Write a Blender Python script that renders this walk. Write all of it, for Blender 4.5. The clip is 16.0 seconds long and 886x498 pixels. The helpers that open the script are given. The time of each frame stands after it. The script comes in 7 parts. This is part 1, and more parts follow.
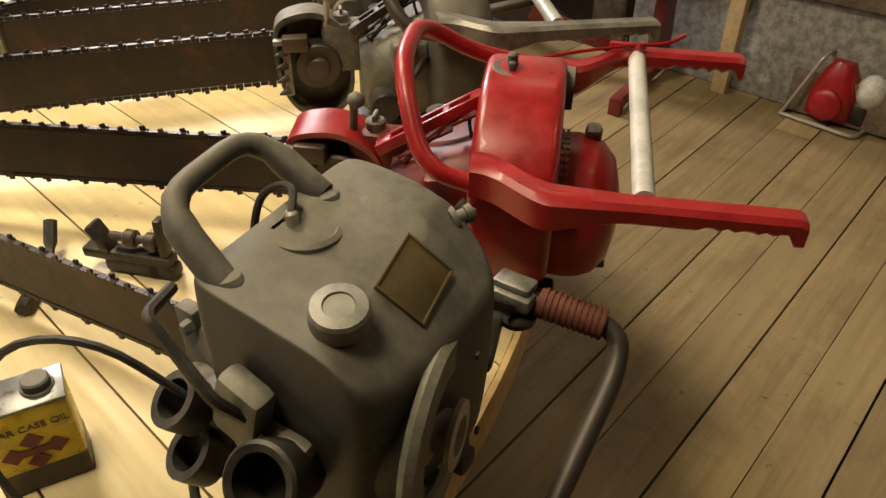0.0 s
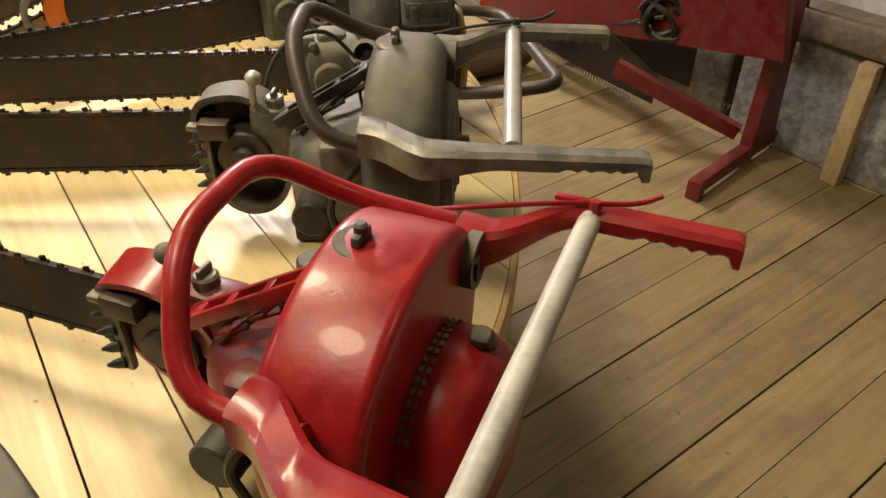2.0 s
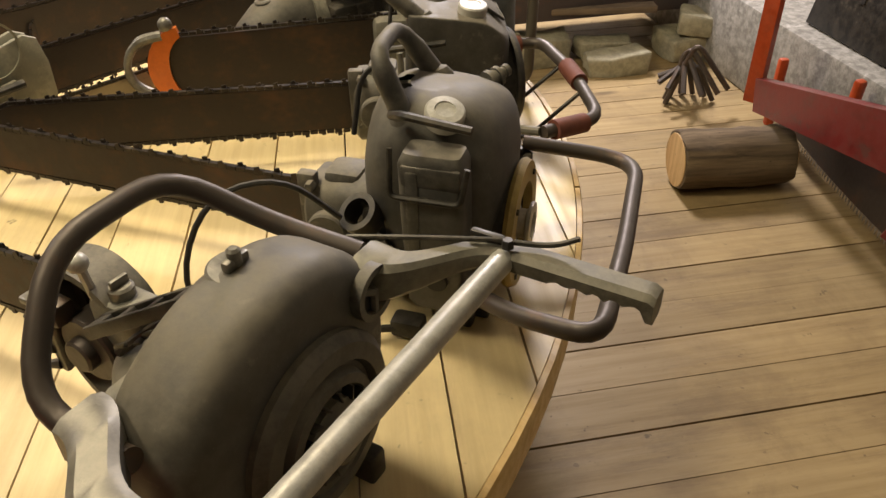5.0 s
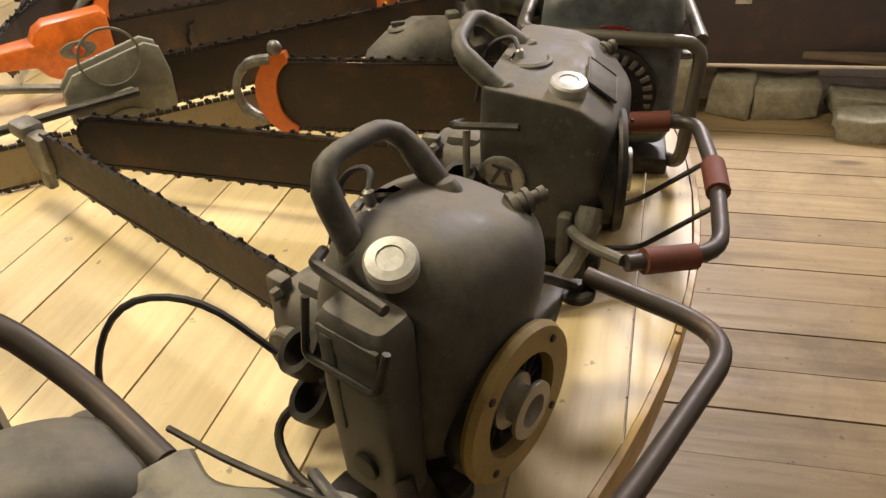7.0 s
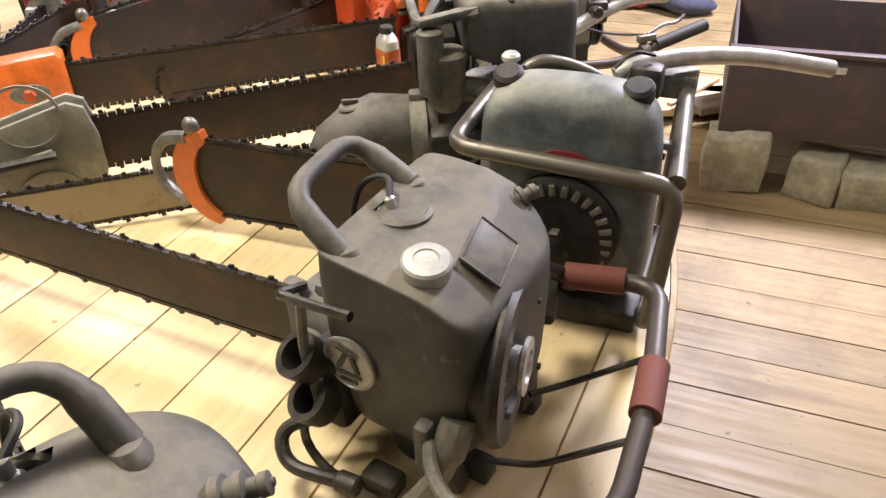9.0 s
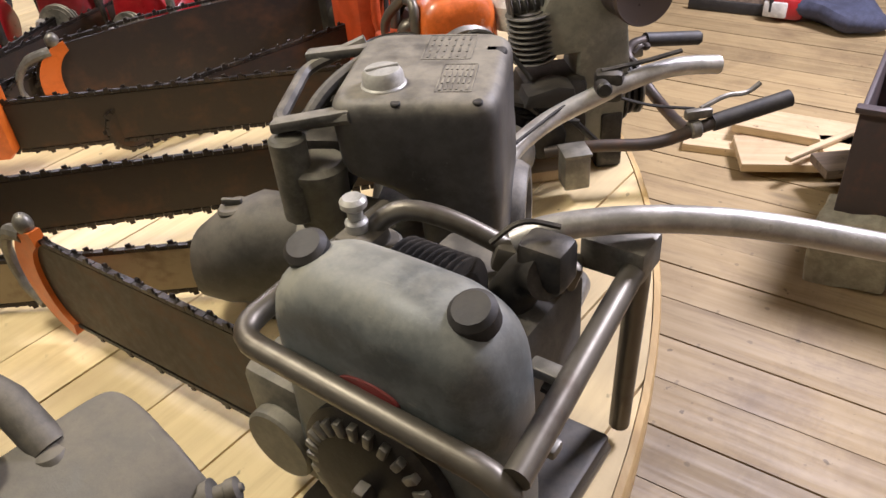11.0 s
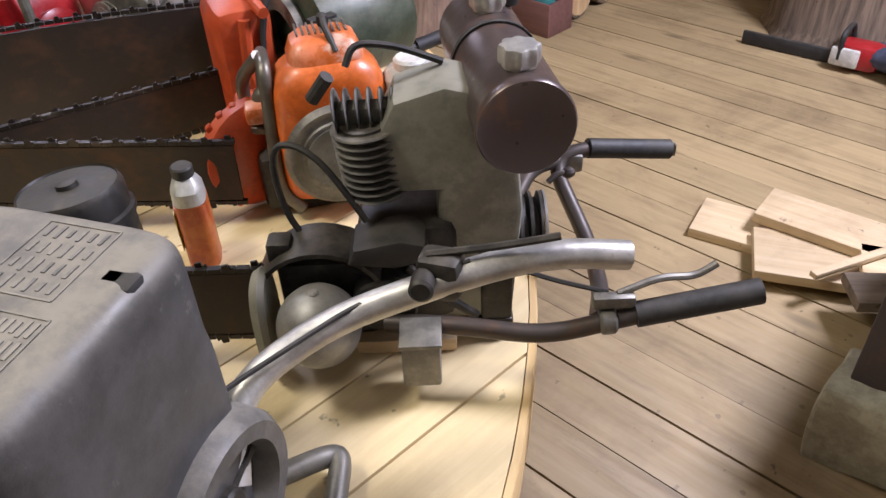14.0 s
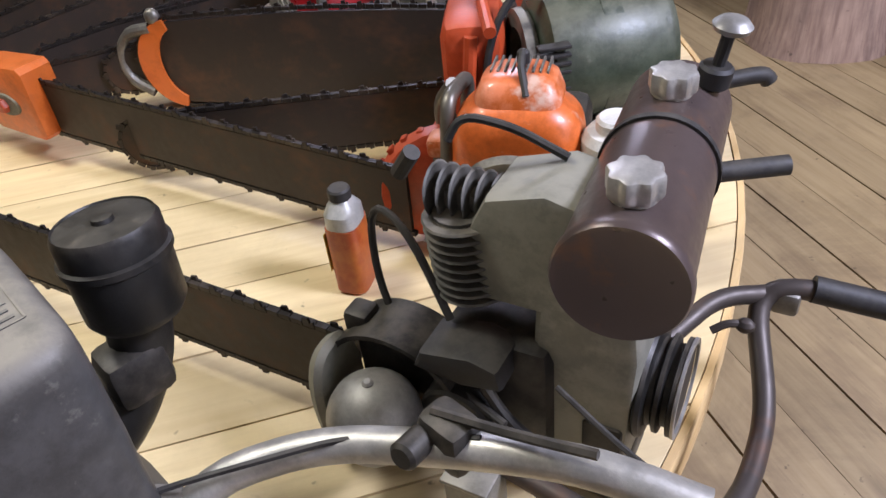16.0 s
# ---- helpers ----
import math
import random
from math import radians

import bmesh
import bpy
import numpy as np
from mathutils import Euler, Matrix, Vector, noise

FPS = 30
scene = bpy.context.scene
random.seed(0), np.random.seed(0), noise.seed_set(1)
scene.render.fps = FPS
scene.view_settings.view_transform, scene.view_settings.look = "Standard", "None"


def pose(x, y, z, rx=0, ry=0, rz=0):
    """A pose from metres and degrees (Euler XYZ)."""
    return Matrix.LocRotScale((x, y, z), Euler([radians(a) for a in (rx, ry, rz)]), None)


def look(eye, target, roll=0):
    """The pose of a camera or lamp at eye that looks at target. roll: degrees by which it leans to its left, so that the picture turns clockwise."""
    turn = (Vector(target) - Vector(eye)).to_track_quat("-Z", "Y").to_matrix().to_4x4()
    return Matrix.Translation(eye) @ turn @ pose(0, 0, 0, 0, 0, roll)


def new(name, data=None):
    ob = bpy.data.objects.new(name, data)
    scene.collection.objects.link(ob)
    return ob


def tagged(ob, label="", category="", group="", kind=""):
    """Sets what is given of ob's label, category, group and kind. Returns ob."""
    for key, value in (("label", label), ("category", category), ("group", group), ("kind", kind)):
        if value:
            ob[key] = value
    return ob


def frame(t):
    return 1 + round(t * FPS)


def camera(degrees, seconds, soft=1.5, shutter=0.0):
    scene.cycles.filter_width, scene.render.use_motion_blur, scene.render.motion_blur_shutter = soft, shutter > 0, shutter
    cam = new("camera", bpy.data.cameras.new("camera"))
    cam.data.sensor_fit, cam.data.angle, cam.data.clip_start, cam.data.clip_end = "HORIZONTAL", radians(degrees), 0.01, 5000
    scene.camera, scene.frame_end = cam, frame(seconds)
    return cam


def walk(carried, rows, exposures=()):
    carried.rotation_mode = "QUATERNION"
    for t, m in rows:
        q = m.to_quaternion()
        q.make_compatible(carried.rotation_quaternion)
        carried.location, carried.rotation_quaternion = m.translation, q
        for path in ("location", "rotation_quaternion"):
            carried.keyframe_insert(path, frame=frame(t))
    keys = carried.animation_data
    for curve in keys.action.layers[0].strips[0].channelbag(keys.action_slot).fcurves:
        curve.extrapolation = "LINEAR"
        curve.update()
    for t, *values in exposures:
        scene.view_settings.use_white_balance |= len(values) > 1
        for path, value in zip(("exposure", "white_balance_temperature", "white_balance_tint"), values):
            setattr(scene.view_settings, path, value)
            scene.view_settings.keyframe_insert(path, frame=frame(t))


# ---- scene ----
cam = camera(60.3, 16.0, soft=1.5)
PATH = [
    (0, (0.33, 0.196, 1.328), (0.196, 1.794, 0.132), 0.8),
    (0.5, (0.451, 0.317, 1.325), (0.137, 1.898, 0.142), -0.3),
    (1, (0.542, 0.399, 1.328), (0.048, 1.927, 0.136), -2.0),
    (1.5, (0.569, 0.51, 1.322), (0.035, 2.035, 0.143), -0.8),
    (2, (0.578, 0.632, 1.329), (0.118, 2.181, 0.15), 0.9),
    (2.5, (0.63, 0.742, 1.337), (-0.012, 2.271, 0.219), -2.1),
    (3, (0.752, 0.87, 1.35), (-0.122, 2.268, 0.217), -2.0),
    (3.5, (0.803, 0.985, 1.327), (-0.11, 2.33, 0.162), -4.1),
    (4, (0.776, 1.131, 1.336), (-0.128, 2.479, 0.168), -0.6),
    (4.2, (0.761, 1.175, 1.337), (-0.164, 2.515, 0.176), -0.6),
    (6.3, (0.714, 1.704, 1.326), (-0.704, 2.48, 0.148), -2.6),
    (6.5, (0.694, 1.737, 1.327), (-0.724, 2.51, 0.148), -3.3),
    (7, (0.658, 1.845, 1.331), (-0.844, 2.477, 0.17), -2.9),
    (7.5, (0.642, 1.967, 1.347), (-0.948, 2.403, 0.216), -2.9),
    (8, (0.641, 2.081, 1.35), (-0.971, 2.449, 0.226), -1.9),
    (8.5, (0.569, 2.187, 1.339), (-1.027, 2.623, 0.214), -1.2),
    (9, (0.432, 2.277, 1.352), (-1.163, 2.635, 0.199), -2.6),
    (9.5, (0.334, 2.394, 1.335), (-1.247, 2.629, 0.133), -5.2),
    (10, (0.238, 2.564, 1.352), (-1.376, 2.607, 0.171), -4.6),
    (10.2, (0.21, 2.609, 1.349), (-1.402, 2.628, 0.166), -6.0),
    (12.3, (-0.217, 2.91, 1.33), (-1.807, 2.688, 0.137), -2.5),
    (12.5, (-0.229, 2.944, 1.33), (-1.815, 2.698, 0.137), -3.2),
    (13, (-0.29, 2.988, 1.318), (-1.875, 2.748, 0.122), -2.7),
    (13.5, (-0.419, 3.008, 1.3), (-1.992, 2.717, 0.099), -2.0),
    (14, (-0.495, 3.052, 1.294), (-2.052, 2.825, 0.06), -2.4),
    (14.5, (-0.605, 3.132, 1.293), (-2.149, 2.642, 0.12), -3.7),
    (15, (-0.689, 3.225, 1.291), (-2.13, 2.501, 0.109), -5.0),
    (15.5, (-0.72, 3.236, 1.29), (-2.053, 2.319, 0.115), -8.2),
    (16, (-0.783, 3.212, 1.284), (-1.986, 2.193, 0.054), -6.8),
]
EXPOSURES = [(0.0, -0.03, 6500, 3), (3.5, -0.13, 6500, 4), (6.5, -0.22, 6350, 5), (7.5, -0.24, 5950, 8), (8.0, -0.18, 5850, 9), (8.5, 0.26, 5550, 10), (9.0, 0.34, 5450, 10), (9.5, 0.08, 5450, 12), (10.0, -0.22, 5500, 11), (12.0, -0.30, 5450, 11), (13.5, -0.48, 5250, 11), (14.0, -0.46, 5200, 11), (16.0, -0.52, 5000, 10)]
walk(cam, [(t, look(eye, target, roll)) for t, eye, target, roll in PATH], EXPOSURES)

# ---- light ----
world = bpy.data.worlds.new("world")
world.use_nodes = True
world.node_tree.nodes["Background"].inputs[0].default_value = (1.0, 0.85, 0.65, 1)
world.node_tree.nodes["Background"].inputs[1].default_value = 0.003
scene.world = world
CX, CY, PZ, PR = -1.234, 1.407, 0.575, 1.66  # round platform: centre, top height, radius


def lamp(name, eye, target, power, colour, size):
    data = bpy.data.lights.new(name, "AREA")
    data.energy, data.color, data.shape, data.size = power, colour, "DISK", size
    ob = new(name, data)
    ob.matrix_world = look(eye, target)
    return ob


WARM, COOL = (1.0, 0.82, 0.58), (1.0, 0.87, 0.89)
lamp("platform_lamp", (-0.95, 1.75, 2.72), (-0.95, 1.75, 0.0), 58, WARM, 0.55)
lamp("platform_lamp", (-0.35, 0.55, 2.72), (-0.35, 0.75, 0.0), 28, WARM, 0.5)
# Unseen fill lights, added to brighten the floor and walls round the platform.
lamp("room_lamp", (1.9, 1.2, 2.72), (1.5, 1.6, 0.0), 4.5, WARM, 0.5)
lamp("room_lamp", (0.5, 3.0, 2.72), (0.3, 3.0, 0.0), 3, WARM, 0.6)
# Cool fills added for the whiter light on the far floor; source unseen.
lamp("room_lamp", (-2.1, 4.75, 2.72), (-2.0, 4.3, 0.0), 220, COOL, 0.7)
lamp("room_lamp", (-3.6, 0.8, 2.72), (-3.2, 1.2, 0.0), 48, COOL, 0.7)

# ---- materials ----


class Mat:
    """A small node graph round one Principled shader."""

    def __init__(self, name):
        self.m = bpy.data.materials.new(name)
        self.m.use_nodes = True
        self.t = self.m.node_tree
        self.b = self.t.nodes["Principled BSDF"]
        self.co = self.node("ShaderNodeTexCoord").outputs["Object"]

    def node(self, kind, **ins):
        n = self.t.nodes.new(kind)
        for k, v in ins.items():
            self.put(n.inputs[k.replace("_", " ")], v)
        return n

    def put(self, socket, v):
        if isinstance(v, bpy.types.NodeSocket):
            self.t.links.new(v, socket)
        else:
            socket.default_value = v

    def noise(self, scale, detail=4.0, stretch=None, shift=None, rough=0.55):
        co = self.co
        if stretch or shift:
            mp = self.node("ShaderNodeMapping")
            self.put(mp.inputs["Vector"], co)
            if stretch:
                mp.inputs["Scale"].default_value = stretch
            if shift:
                self.put(mp.inputs["Location"], shift)
            co = mp.outputs[0]
        n = self.node("ShaderNodeTexNoise", Scale=scale, Detail=detail, Roughness=rough)
        self.put(n.inputs["Vector"], co)
        return n.outputs["Fac"]

    def ramp(self, fac, *stops):
        n = self.node("ShaderNodeValToRGB")
        self.put(n.inputs[0], fac)
        e = n.color_ramp.elements
        while len(e) < len(stops):
            e.new(0.5)
        for el, (p, c) in zip(e, stops):
            el.position, el.color = p, (*c, 1) if len(c) == 3 else c
        return n.outputs[0]

    def mix(self, fac, a, b, how="MIX"):
        n = self.t.nodes.new("ShaderNodeMix")
        n.data_type, n.blend_type = "RGBA", how
        self.put(n.inputs[0], fac)
        for i, v in ((6, a), (7, b)):
            self.put(n.inputs[i], (*v, 1) if isinstance(v, tuple) and len(v) == 3 else v)
        return n.outputs[2]

    def math(self, how, a, b=0.0):
        n = self.t.nodes.new("ShaderNodeMath")
        n.operation = how
        self.put(n.inputs[0], a)
        self.put(n.inputs[1], b)
        return n.outputs[0]

    def done(self, colour, rough=0.5, metal=0.0, bump=None, strength=0.2, dist=0.002, coat=0.0):
        self.put(self.b.inputs["Base Color"], (*colour, 1) if isinstance(colour, tuple) and len(colour) == 3 else colour)
        self.put(self.b.inputs["Roughness"], rough)
        self.put(self.b.inputs["Metallic"], metal)
        self.put(self.b.inputs["Coat Weight"], coat)
        if bump is not None:
            n = self.node("ShaderNodeBump", Strength=strength, Distance=dist)
            self.put(n.inputs["Height"], bump)
            self.put(self.b.inputs["Normal"], n.outputs[0])
        return self.m


def wood(name, light, dark, stain, grain_axis=0, rough=0.5, stain_amount=0.5, piece=0.25):
    """Planed boards: long grain, knots and a tone of its own for each piece."""
    m = Mat(name)
    info = m.node("ShaderNodeObjectInfo").outputs["Random"]
    shift = m.node("ShaderNodeCombineXYZ")
    m.put(shift.inputs[0], m.math("MULTIPLY", info, 37.0))
    m.put(shift.inputs[1], m.math("MULTIPLY", info, 11.0))
    st = [16.0, 16.0, 16.0]
    st[grain_axis] = 0.9
    grain = m.noise(3.0, 6.0, tuple(st), shift.outputs[0], 0.6)
    broad = m.noise(1.1, 3.0, tuple(1.0 + 0.12 * (s - 1) for s in st), shift.outputs[0])
    c = m.mix(m.ramp(grain, (0.38, (0, 0, 0)), (0.68, (1, 1, 1))), light, dark)
    spots = m.ramp(m.noise(2.3, 5.0, None, shift.outputs[0], 0.65), (0.54, (0, 0, 0)), (0.72, (1, 1, 1)))
    c = m.mix(m.math("MULTIPLY", spots, stain_amount), c, stain)
    dirt = m.ramp(m.noise(38.0, 2.0), (0.70, (0, 0, 0)), (0.76, (1, 1, 1)))
    c = m.mix(m.math("MULTIPLY", dirt, 0.55 * stain_amount), c, tuple(0.35 * v for v in stain))
    place = m.node("ShaderNodeNewGeometry").outputs["Position"]
    smudge = m.node("ShaderNodeTexNoise", Scale=2.1, Detail=9.0, Roughness=0.72, Distortion=0.6)
    m.put(smudge.inputs["Vector"], place)
    foul = m.ramp(smudge.outputs["Fac"], (0.50, (0, 0, 0)), (0.74, (1, 1, 1)))
    c = m.mix(m.math("MULTIPLY", foul, min(1.0, 0.95 * stain_amount)), c, tuple(0.72 * v for v in stain))
    long_axis = [8.0, 8.0, 8.0]
    long_axis[grain_axis] = 1.1
    streak = m.ramp(m.noise(1.7, 6.0, tuple(long_axis), shift.outputs[0], 0.7), (0.53, (0, 0, 0)), (0.68, (1, 1, 1)))
    c = m.mix(m.math("MULTIPLY", streak, 0.75 * stain_amount), c, stain)
    cells = m.node("ShaderNodeMapping")
    m.put(cells.inputs["Vector"], m.co)
    cells.inputs["Scale"].default_value = tuple(1.3 if k == grain_axis else 4.2 for k in range(3))
    m.put(cells.inputs["Location"], shift.outputs[0])
    knot = m.node("ShaderNodeTexVoronoi", Scale=1.0)
    m.put(knot.inputs["Vector"], cells.outputs[0])
    eye = m.ramp(knot.outputs["Distance"], (0.035, (1, 1, 1)), (0.10, (0, 0, 0)))
    c = m.mix(m.math("MULTIPLY", eye, 0.75), c, tuple(0.55 * v for v in stain))
    specks = m.node("ShaderNodeTexNoise", Scale=26.0, Detail=3.0, Roughness=0.6)
    m.put(specks.inputs["Vector"], place)
    c = m.mix(m.math("MULTIPLY", m.ramp(specks.outputs["Fac"], (0.69, (0, 0, 0)), (0.73, (1, 1, 1))), 0.6), c, tuple(0.3 * v for v in stain))
    tone = m.node("ShaderNodeHueSaturation", Color=c)
    m.put(tone.inputs["Value"], m.math("ADD", m.math("MULTIPLY", m.math("SUBTRACT", info, 0.5), piece), m.math("ADD", 0.86, m.math("MULTIPLY", broad, 0.28))))
    return m.done(tone.outputs[0], m.ramp(grain, (0.3, (rough - 0.08,) * 3), (0.7, (rough + 0.12,) * 3)), bump=grain, strength=0.25)


def metal(name, base, worn, rough=0.5, metallic=0.0, wear=0.5, scale=30.0, dust=None, dust_amount=0.35, coat=0.0, grime=0.6):
    """Painted or bare casting: mottled tone, oily stains, chips and rubbed edges, patchy dust on faces that look up."""
    m = Mat(name)
    move = m.node("ShaderNodeVectorMath")
    m.put(move.inputs[0], m.co)
    m.put(move.inputs[1], m.node("ShaderNodeCombineXYZ", X=m.math("MULTIPLY", m.node("ShaderNodeObjectInfo").outputs["Random"], 9.0)).outputs[0])
    m.co = move.outputs[0]
    big, mid, small = m.noise(6.0, 4.0), m.noise(30.0, 7.0, None, None, 0.70), m.noise(scale, 6.0, None, None, 0.62)
    c = m.mix(m.ramp(mid, (0.40, (0, 0, 0)), (0.60, (1, 1, 1))), tuple(v * 0.80 for v in base), tuple(min(1, v * 1.14) for v in base))
    oil = m.ramp(m.noise(13.0, 9.0, None, (3.1, 1.7, 0.4), 0.74), (0.49, (0, 0, 0)), (0.575, (1, 1, 1)))
    c = m.mix(m.math("MULTIPLY", oil, grime * 0.8), c, tuple(v * 0.50 for v in base))
    chips = m.ramp(m.math("ADD", m.math("MULTIPLY", small, 0.6), m.math("MULTIPLY", big, 0.4)), (0.66 - 0.14 * wear, (0, 0, 0)), (0.70 - 0.11 * wear, (1, 1, 1)))
    c = m.mix(m.math("MULTIPLY", chips, min(1.0, 0.30 + wear * 0.6)), c, worn)
    geo = m.node("ShaderNodeNewGeometry")
    edge = m.math("MULTIPLY", m.ramp(geo.outputs["Pointiness"], (0.53, (0, 0, 0)), (0.60, (1, 1, 1))), m.ramp(mid, (0.42, (0, 0, 0)), (0.6, (1, 1, 1))))
    c = m.mix(m.math("MULTIPLY", edge, 0.25 + 0.4 * wear), c, worn)
    scratch = m.ramp(m.noise(4.0, 3.0, (9.0, 60.0, 24.0)), (0.70, (0, 0, 0)), (0.74, (1, 1, 1)))
    c = m.mix(m.math("MULTIPLY", scratch, 0.12 + 0.25 * wear), c, worn)
    r = m.math("ADD", m.math("MULTIPLY", mid, 0.34), rough - 0.17)
    r = m.math("SUBTRACT", r, m.math("MULTIPLY", oil, 0.10 * grime))
    if dust:
        up = m.node("ShaderNodeSeparateXYZ")
        m.put(up.inputs[0], geo.outputs["Normal"])
        film = m.math("MULTIPLY", m.math("MAXIMUM", up.outputs[2], 0.0), m.ramp(m.math("ADD", m.math("MULTIPLY", big, 0.5), m.math("MULTIPLY", mid, 0.5)), (0.40, (0.30, 0.30, 0.30)), (0.58, (1, 1, 1))))
        film = m.math("MULTIPLY", film, dust_amount)
        c = m.mix(film, c, dust)
        r = m.math("ADD", r, m.math("MULTIPLY", film, 0.4))
    relief = m.math("ADD", m.math("MULTIPLY", small, 0.45), mid)
    return m.done(c, r, metallic, bump=relief, strength=0.30, dist=0.0020, coat=coat)


def rusty(name, dark, rust, rough=0.55, metallic=0.6, amount=0.5, stretch=None):
    m = Mat(name)
    a, b = m.noise(9.0, 6.0, stretch, None, 0.65), m.noise(70.0, 4.0)
    f = m.ramp(m.math("ADD", m.math("MULTIPLY", a, 0.75), m.math("MULTIPLY", b, 0.25)), (0.62 - 0.25 * amount, (0, 0, 0)), (0.72, (1, 1, 1)))
    return m.done(m.mix(f, dark, rust), m.math("ADD", m.math("MULTIPLY", b, 0.3), rough - 0.1), metallic, bump=b, strength=0.2, dist=0.001)


DUST = (0.36, 0.31, 0.21)
FLOOR = wood("floor_boards", (0.345, 0.257, 0.126), (0.285, 0.206, 0.094), (0.155, 0.104, 0.052), 0, 0.55, 0.70, 0.26)
PINE = wood("platform_pine", (0.75, 0.61, 0.33), (0.65, 0.51, 0.26), (0.42, 0.31, 0.17), 0, 0.45, 0.36, 0.16)
PLY = wood("rim_strip", (0.66, 0.48, 0.22), (0.54, 0.36, 0.14), (0.36, 0.22, 0.09), 0, 0.5, 0.4, 0.2)
OLDWOOD = wood("old_timber", (0.20, 0.15, 0.10), (0.12, 0.09, 0.06), (0.07, 0.05, 0.04), 0, 0.75, 0.6, 0.3)
NEWWOOD = wood("fresh_offcut", (0.60, 0.47, 0.28), (0.50, 0.37, 0.20), (0.28, 0.18, 0.09), 0, 0.6, 0.5, 0.25)
BARK = wood("bark", (0.16, 0.115, 0.075), (0.055, 0.04, 0.028), (0.10, 0.075, 0.05), 2, 0.9, 0.5, 0.3)
LOGBARK = wood("log_bark", (0.20, 0.145, 0.085), (0.055, 0.04, 0.026), (0.11, 0.08, 0.05), 0, 0.9, 0.4, 0.3)
LOGEND = wood("log_end", (0.62, 0.44, 0.22), (0.46, 0.30, 0.14), (0.30, 0.19, 0.10), 2, 0.75, 0.45, 0.3)
GREY = metal("grey_casting", (0.074, 0.072, 0.065), (0.20, 0.185, 0.15), 0.55, 0.12, 0.36, 40, (0.29, 0.25, 0.175), 0.46, 0.0, 0.6)
GREYLT = metal("light_grey_casting", (0.135, 0.132, 0.108), (0.30, 0.28, 0.22), 0.52, 0.2, 0.35, 40, DUST, 0.28)
BLUEGREY = metal("blue_grey_sheet", (0.138, 0.155, 0.156), (0.33, 0.33, 0.27), 0.45, 0.1, 0.66, 11, (0.36, 0.34, 0.26), 0.6, 0.0, 0.8)
MAGNES = metal("grey_magnesium", (0.072, 0.070, 0.067), (0.22, 0.21, 0.18), 0.46, 0.12, 0.30, 50, (0.40, 0.36, 0.27), 0.60, 0.0, 0.6)
RED = metal("red_paint", (0.33, 0.009, 0.012), (0.10, 0.02, 0.02), 0.34, 0.0, 0.22, 26, (0.30, 0.10, 0.07), 0.05, 0.12, 0.22)
REDWORN = metal("worn_red_paint", (0.18, 0.012, 0.014), (0.07, 0.04, 0.036), 0.42, 0.0, 0.45, 24, DUST, 0.08)
ORANGE = metal("orange_paint", (0.60, 0.125, 0.010), (0.72, 0.60, 0.48), 0.36, 0.0, 0.56, 16, (0.66, 0.50, 0.33), 0.08, 0.2, 0.4)
ORANGERED = metal("orange_red_paint", (0.50, 0.065, 0.010), (0.20, 0.06, 0.03), 0.42, 0.0, 0.38, 20, DUST, 0.1, 0.0, 0.5)
GREEN = metal("olive_green_paint", (0.042, 0.058, 0.035), (0.15, 0.15, 0.11), 0.38, 0.1, 0.25, 30, DUST, 0.25)
OLIVE = metal("olive_grey_paint", (0.235, 0.228, 0.175), (0.12, 0.11, 0.085), 0.5, 0.1, 0.40, 22, (0.42, 0.38, 0.28), 0.30)
YELLOW = metal("yellow_paint", (0.62, 0.42, 0.03), (0.25, 0.14, 0.04), 0.4, 0.0, 0.35, 30)
WHITE = metal("white_paint", (0.62, 0.60, 0.54), (0.34, 0.31, 0.25), 0.5, 0.0, 0.4, 30)
DARK = metal("dark_greasy_metal", (0.020, 0.019, 0.017), (0.10, 0.085, 0.065), 0.5, 0.3, 0.5, 30, DUST, 0.12)
BLACK = metal("black_rubber", (0.013, 0.012, 0.012), (0.05, 0.047, 0.042), 0.62, 0.0, 0.3, 50, DUST, 0.10)
ALU = metal("dull_aluminium", (0.52, 0.50, 0.45), (0.30, 0.27, 0.22), 0.42, 0.65, 0.4, 60, None, 0.0, 0.0, 0.35)
ALUDARK = metal("weathered_aluminium", (0.185, 0.178, 0.155), (0.36, 0.34, 0.29), 0.45, 0.55, 0.4, 40, DUST, 0.2)
CAPWHITE = metal("white_metal_cap", (0.50, 0.49, 0.44), (0.30, 0.27, 0.22), 0.45, 0.3, 0.4, 60)
BALLGREY = metal("cast_silver", (0.30, 0.29, 0.265), (0.48, 0.47, 0.43), 0.42, 0.5, 0.6, 26, (0.42, 0.40, 0.33), 0.3, 0.0, 0.5)
TUBE = rusty("brown_steel_tube", (0.075, 0.062, 0.052), (0.13, 0.075, 0.045), 0.45, 0.5, 0.4)
STEELTUBE = rusty("worn_steel_tube", (0.16, 0.145, 0.115), (0.09, 0.07, 0.05), 0.38, 0.6, 0.4)
BLADE = rusty("brown_saw_bar", (0.034, 0.026, 0.021), (0.085, 0.044, 0.025), 0.48, 0.4, 0.5)
BLADELT = rusty("light_saw_bar", (0.30, 0.25, 0.17), (0.16, 0.11, 0.07), 0.5, 0.4, 0.35)
CHAIN = rusty("saw_chain", (0.035, 0.03, 0.027), (0.11, 0.09, 0.07), 0.4, 0.7, 0.4)
CUTTER = metal("bare_cutter_steel", (0.30, 0.28, 0.24), (0.10, 0.08, 0.06), 0.35, 0.8, 0.5, 60)
GRIP = rusty("red_brown_rubber_grip", (0.15, 0.045, 0.028), (0.10, 0.04, 0.03), 0.7, 0.0, 0.35)
TANKBROWN = rusty("brown_tank_paint", (0.10, 0.075, 0.066), (0.20, 0.10, 0.05), 0.28, 0.35, 0.22)
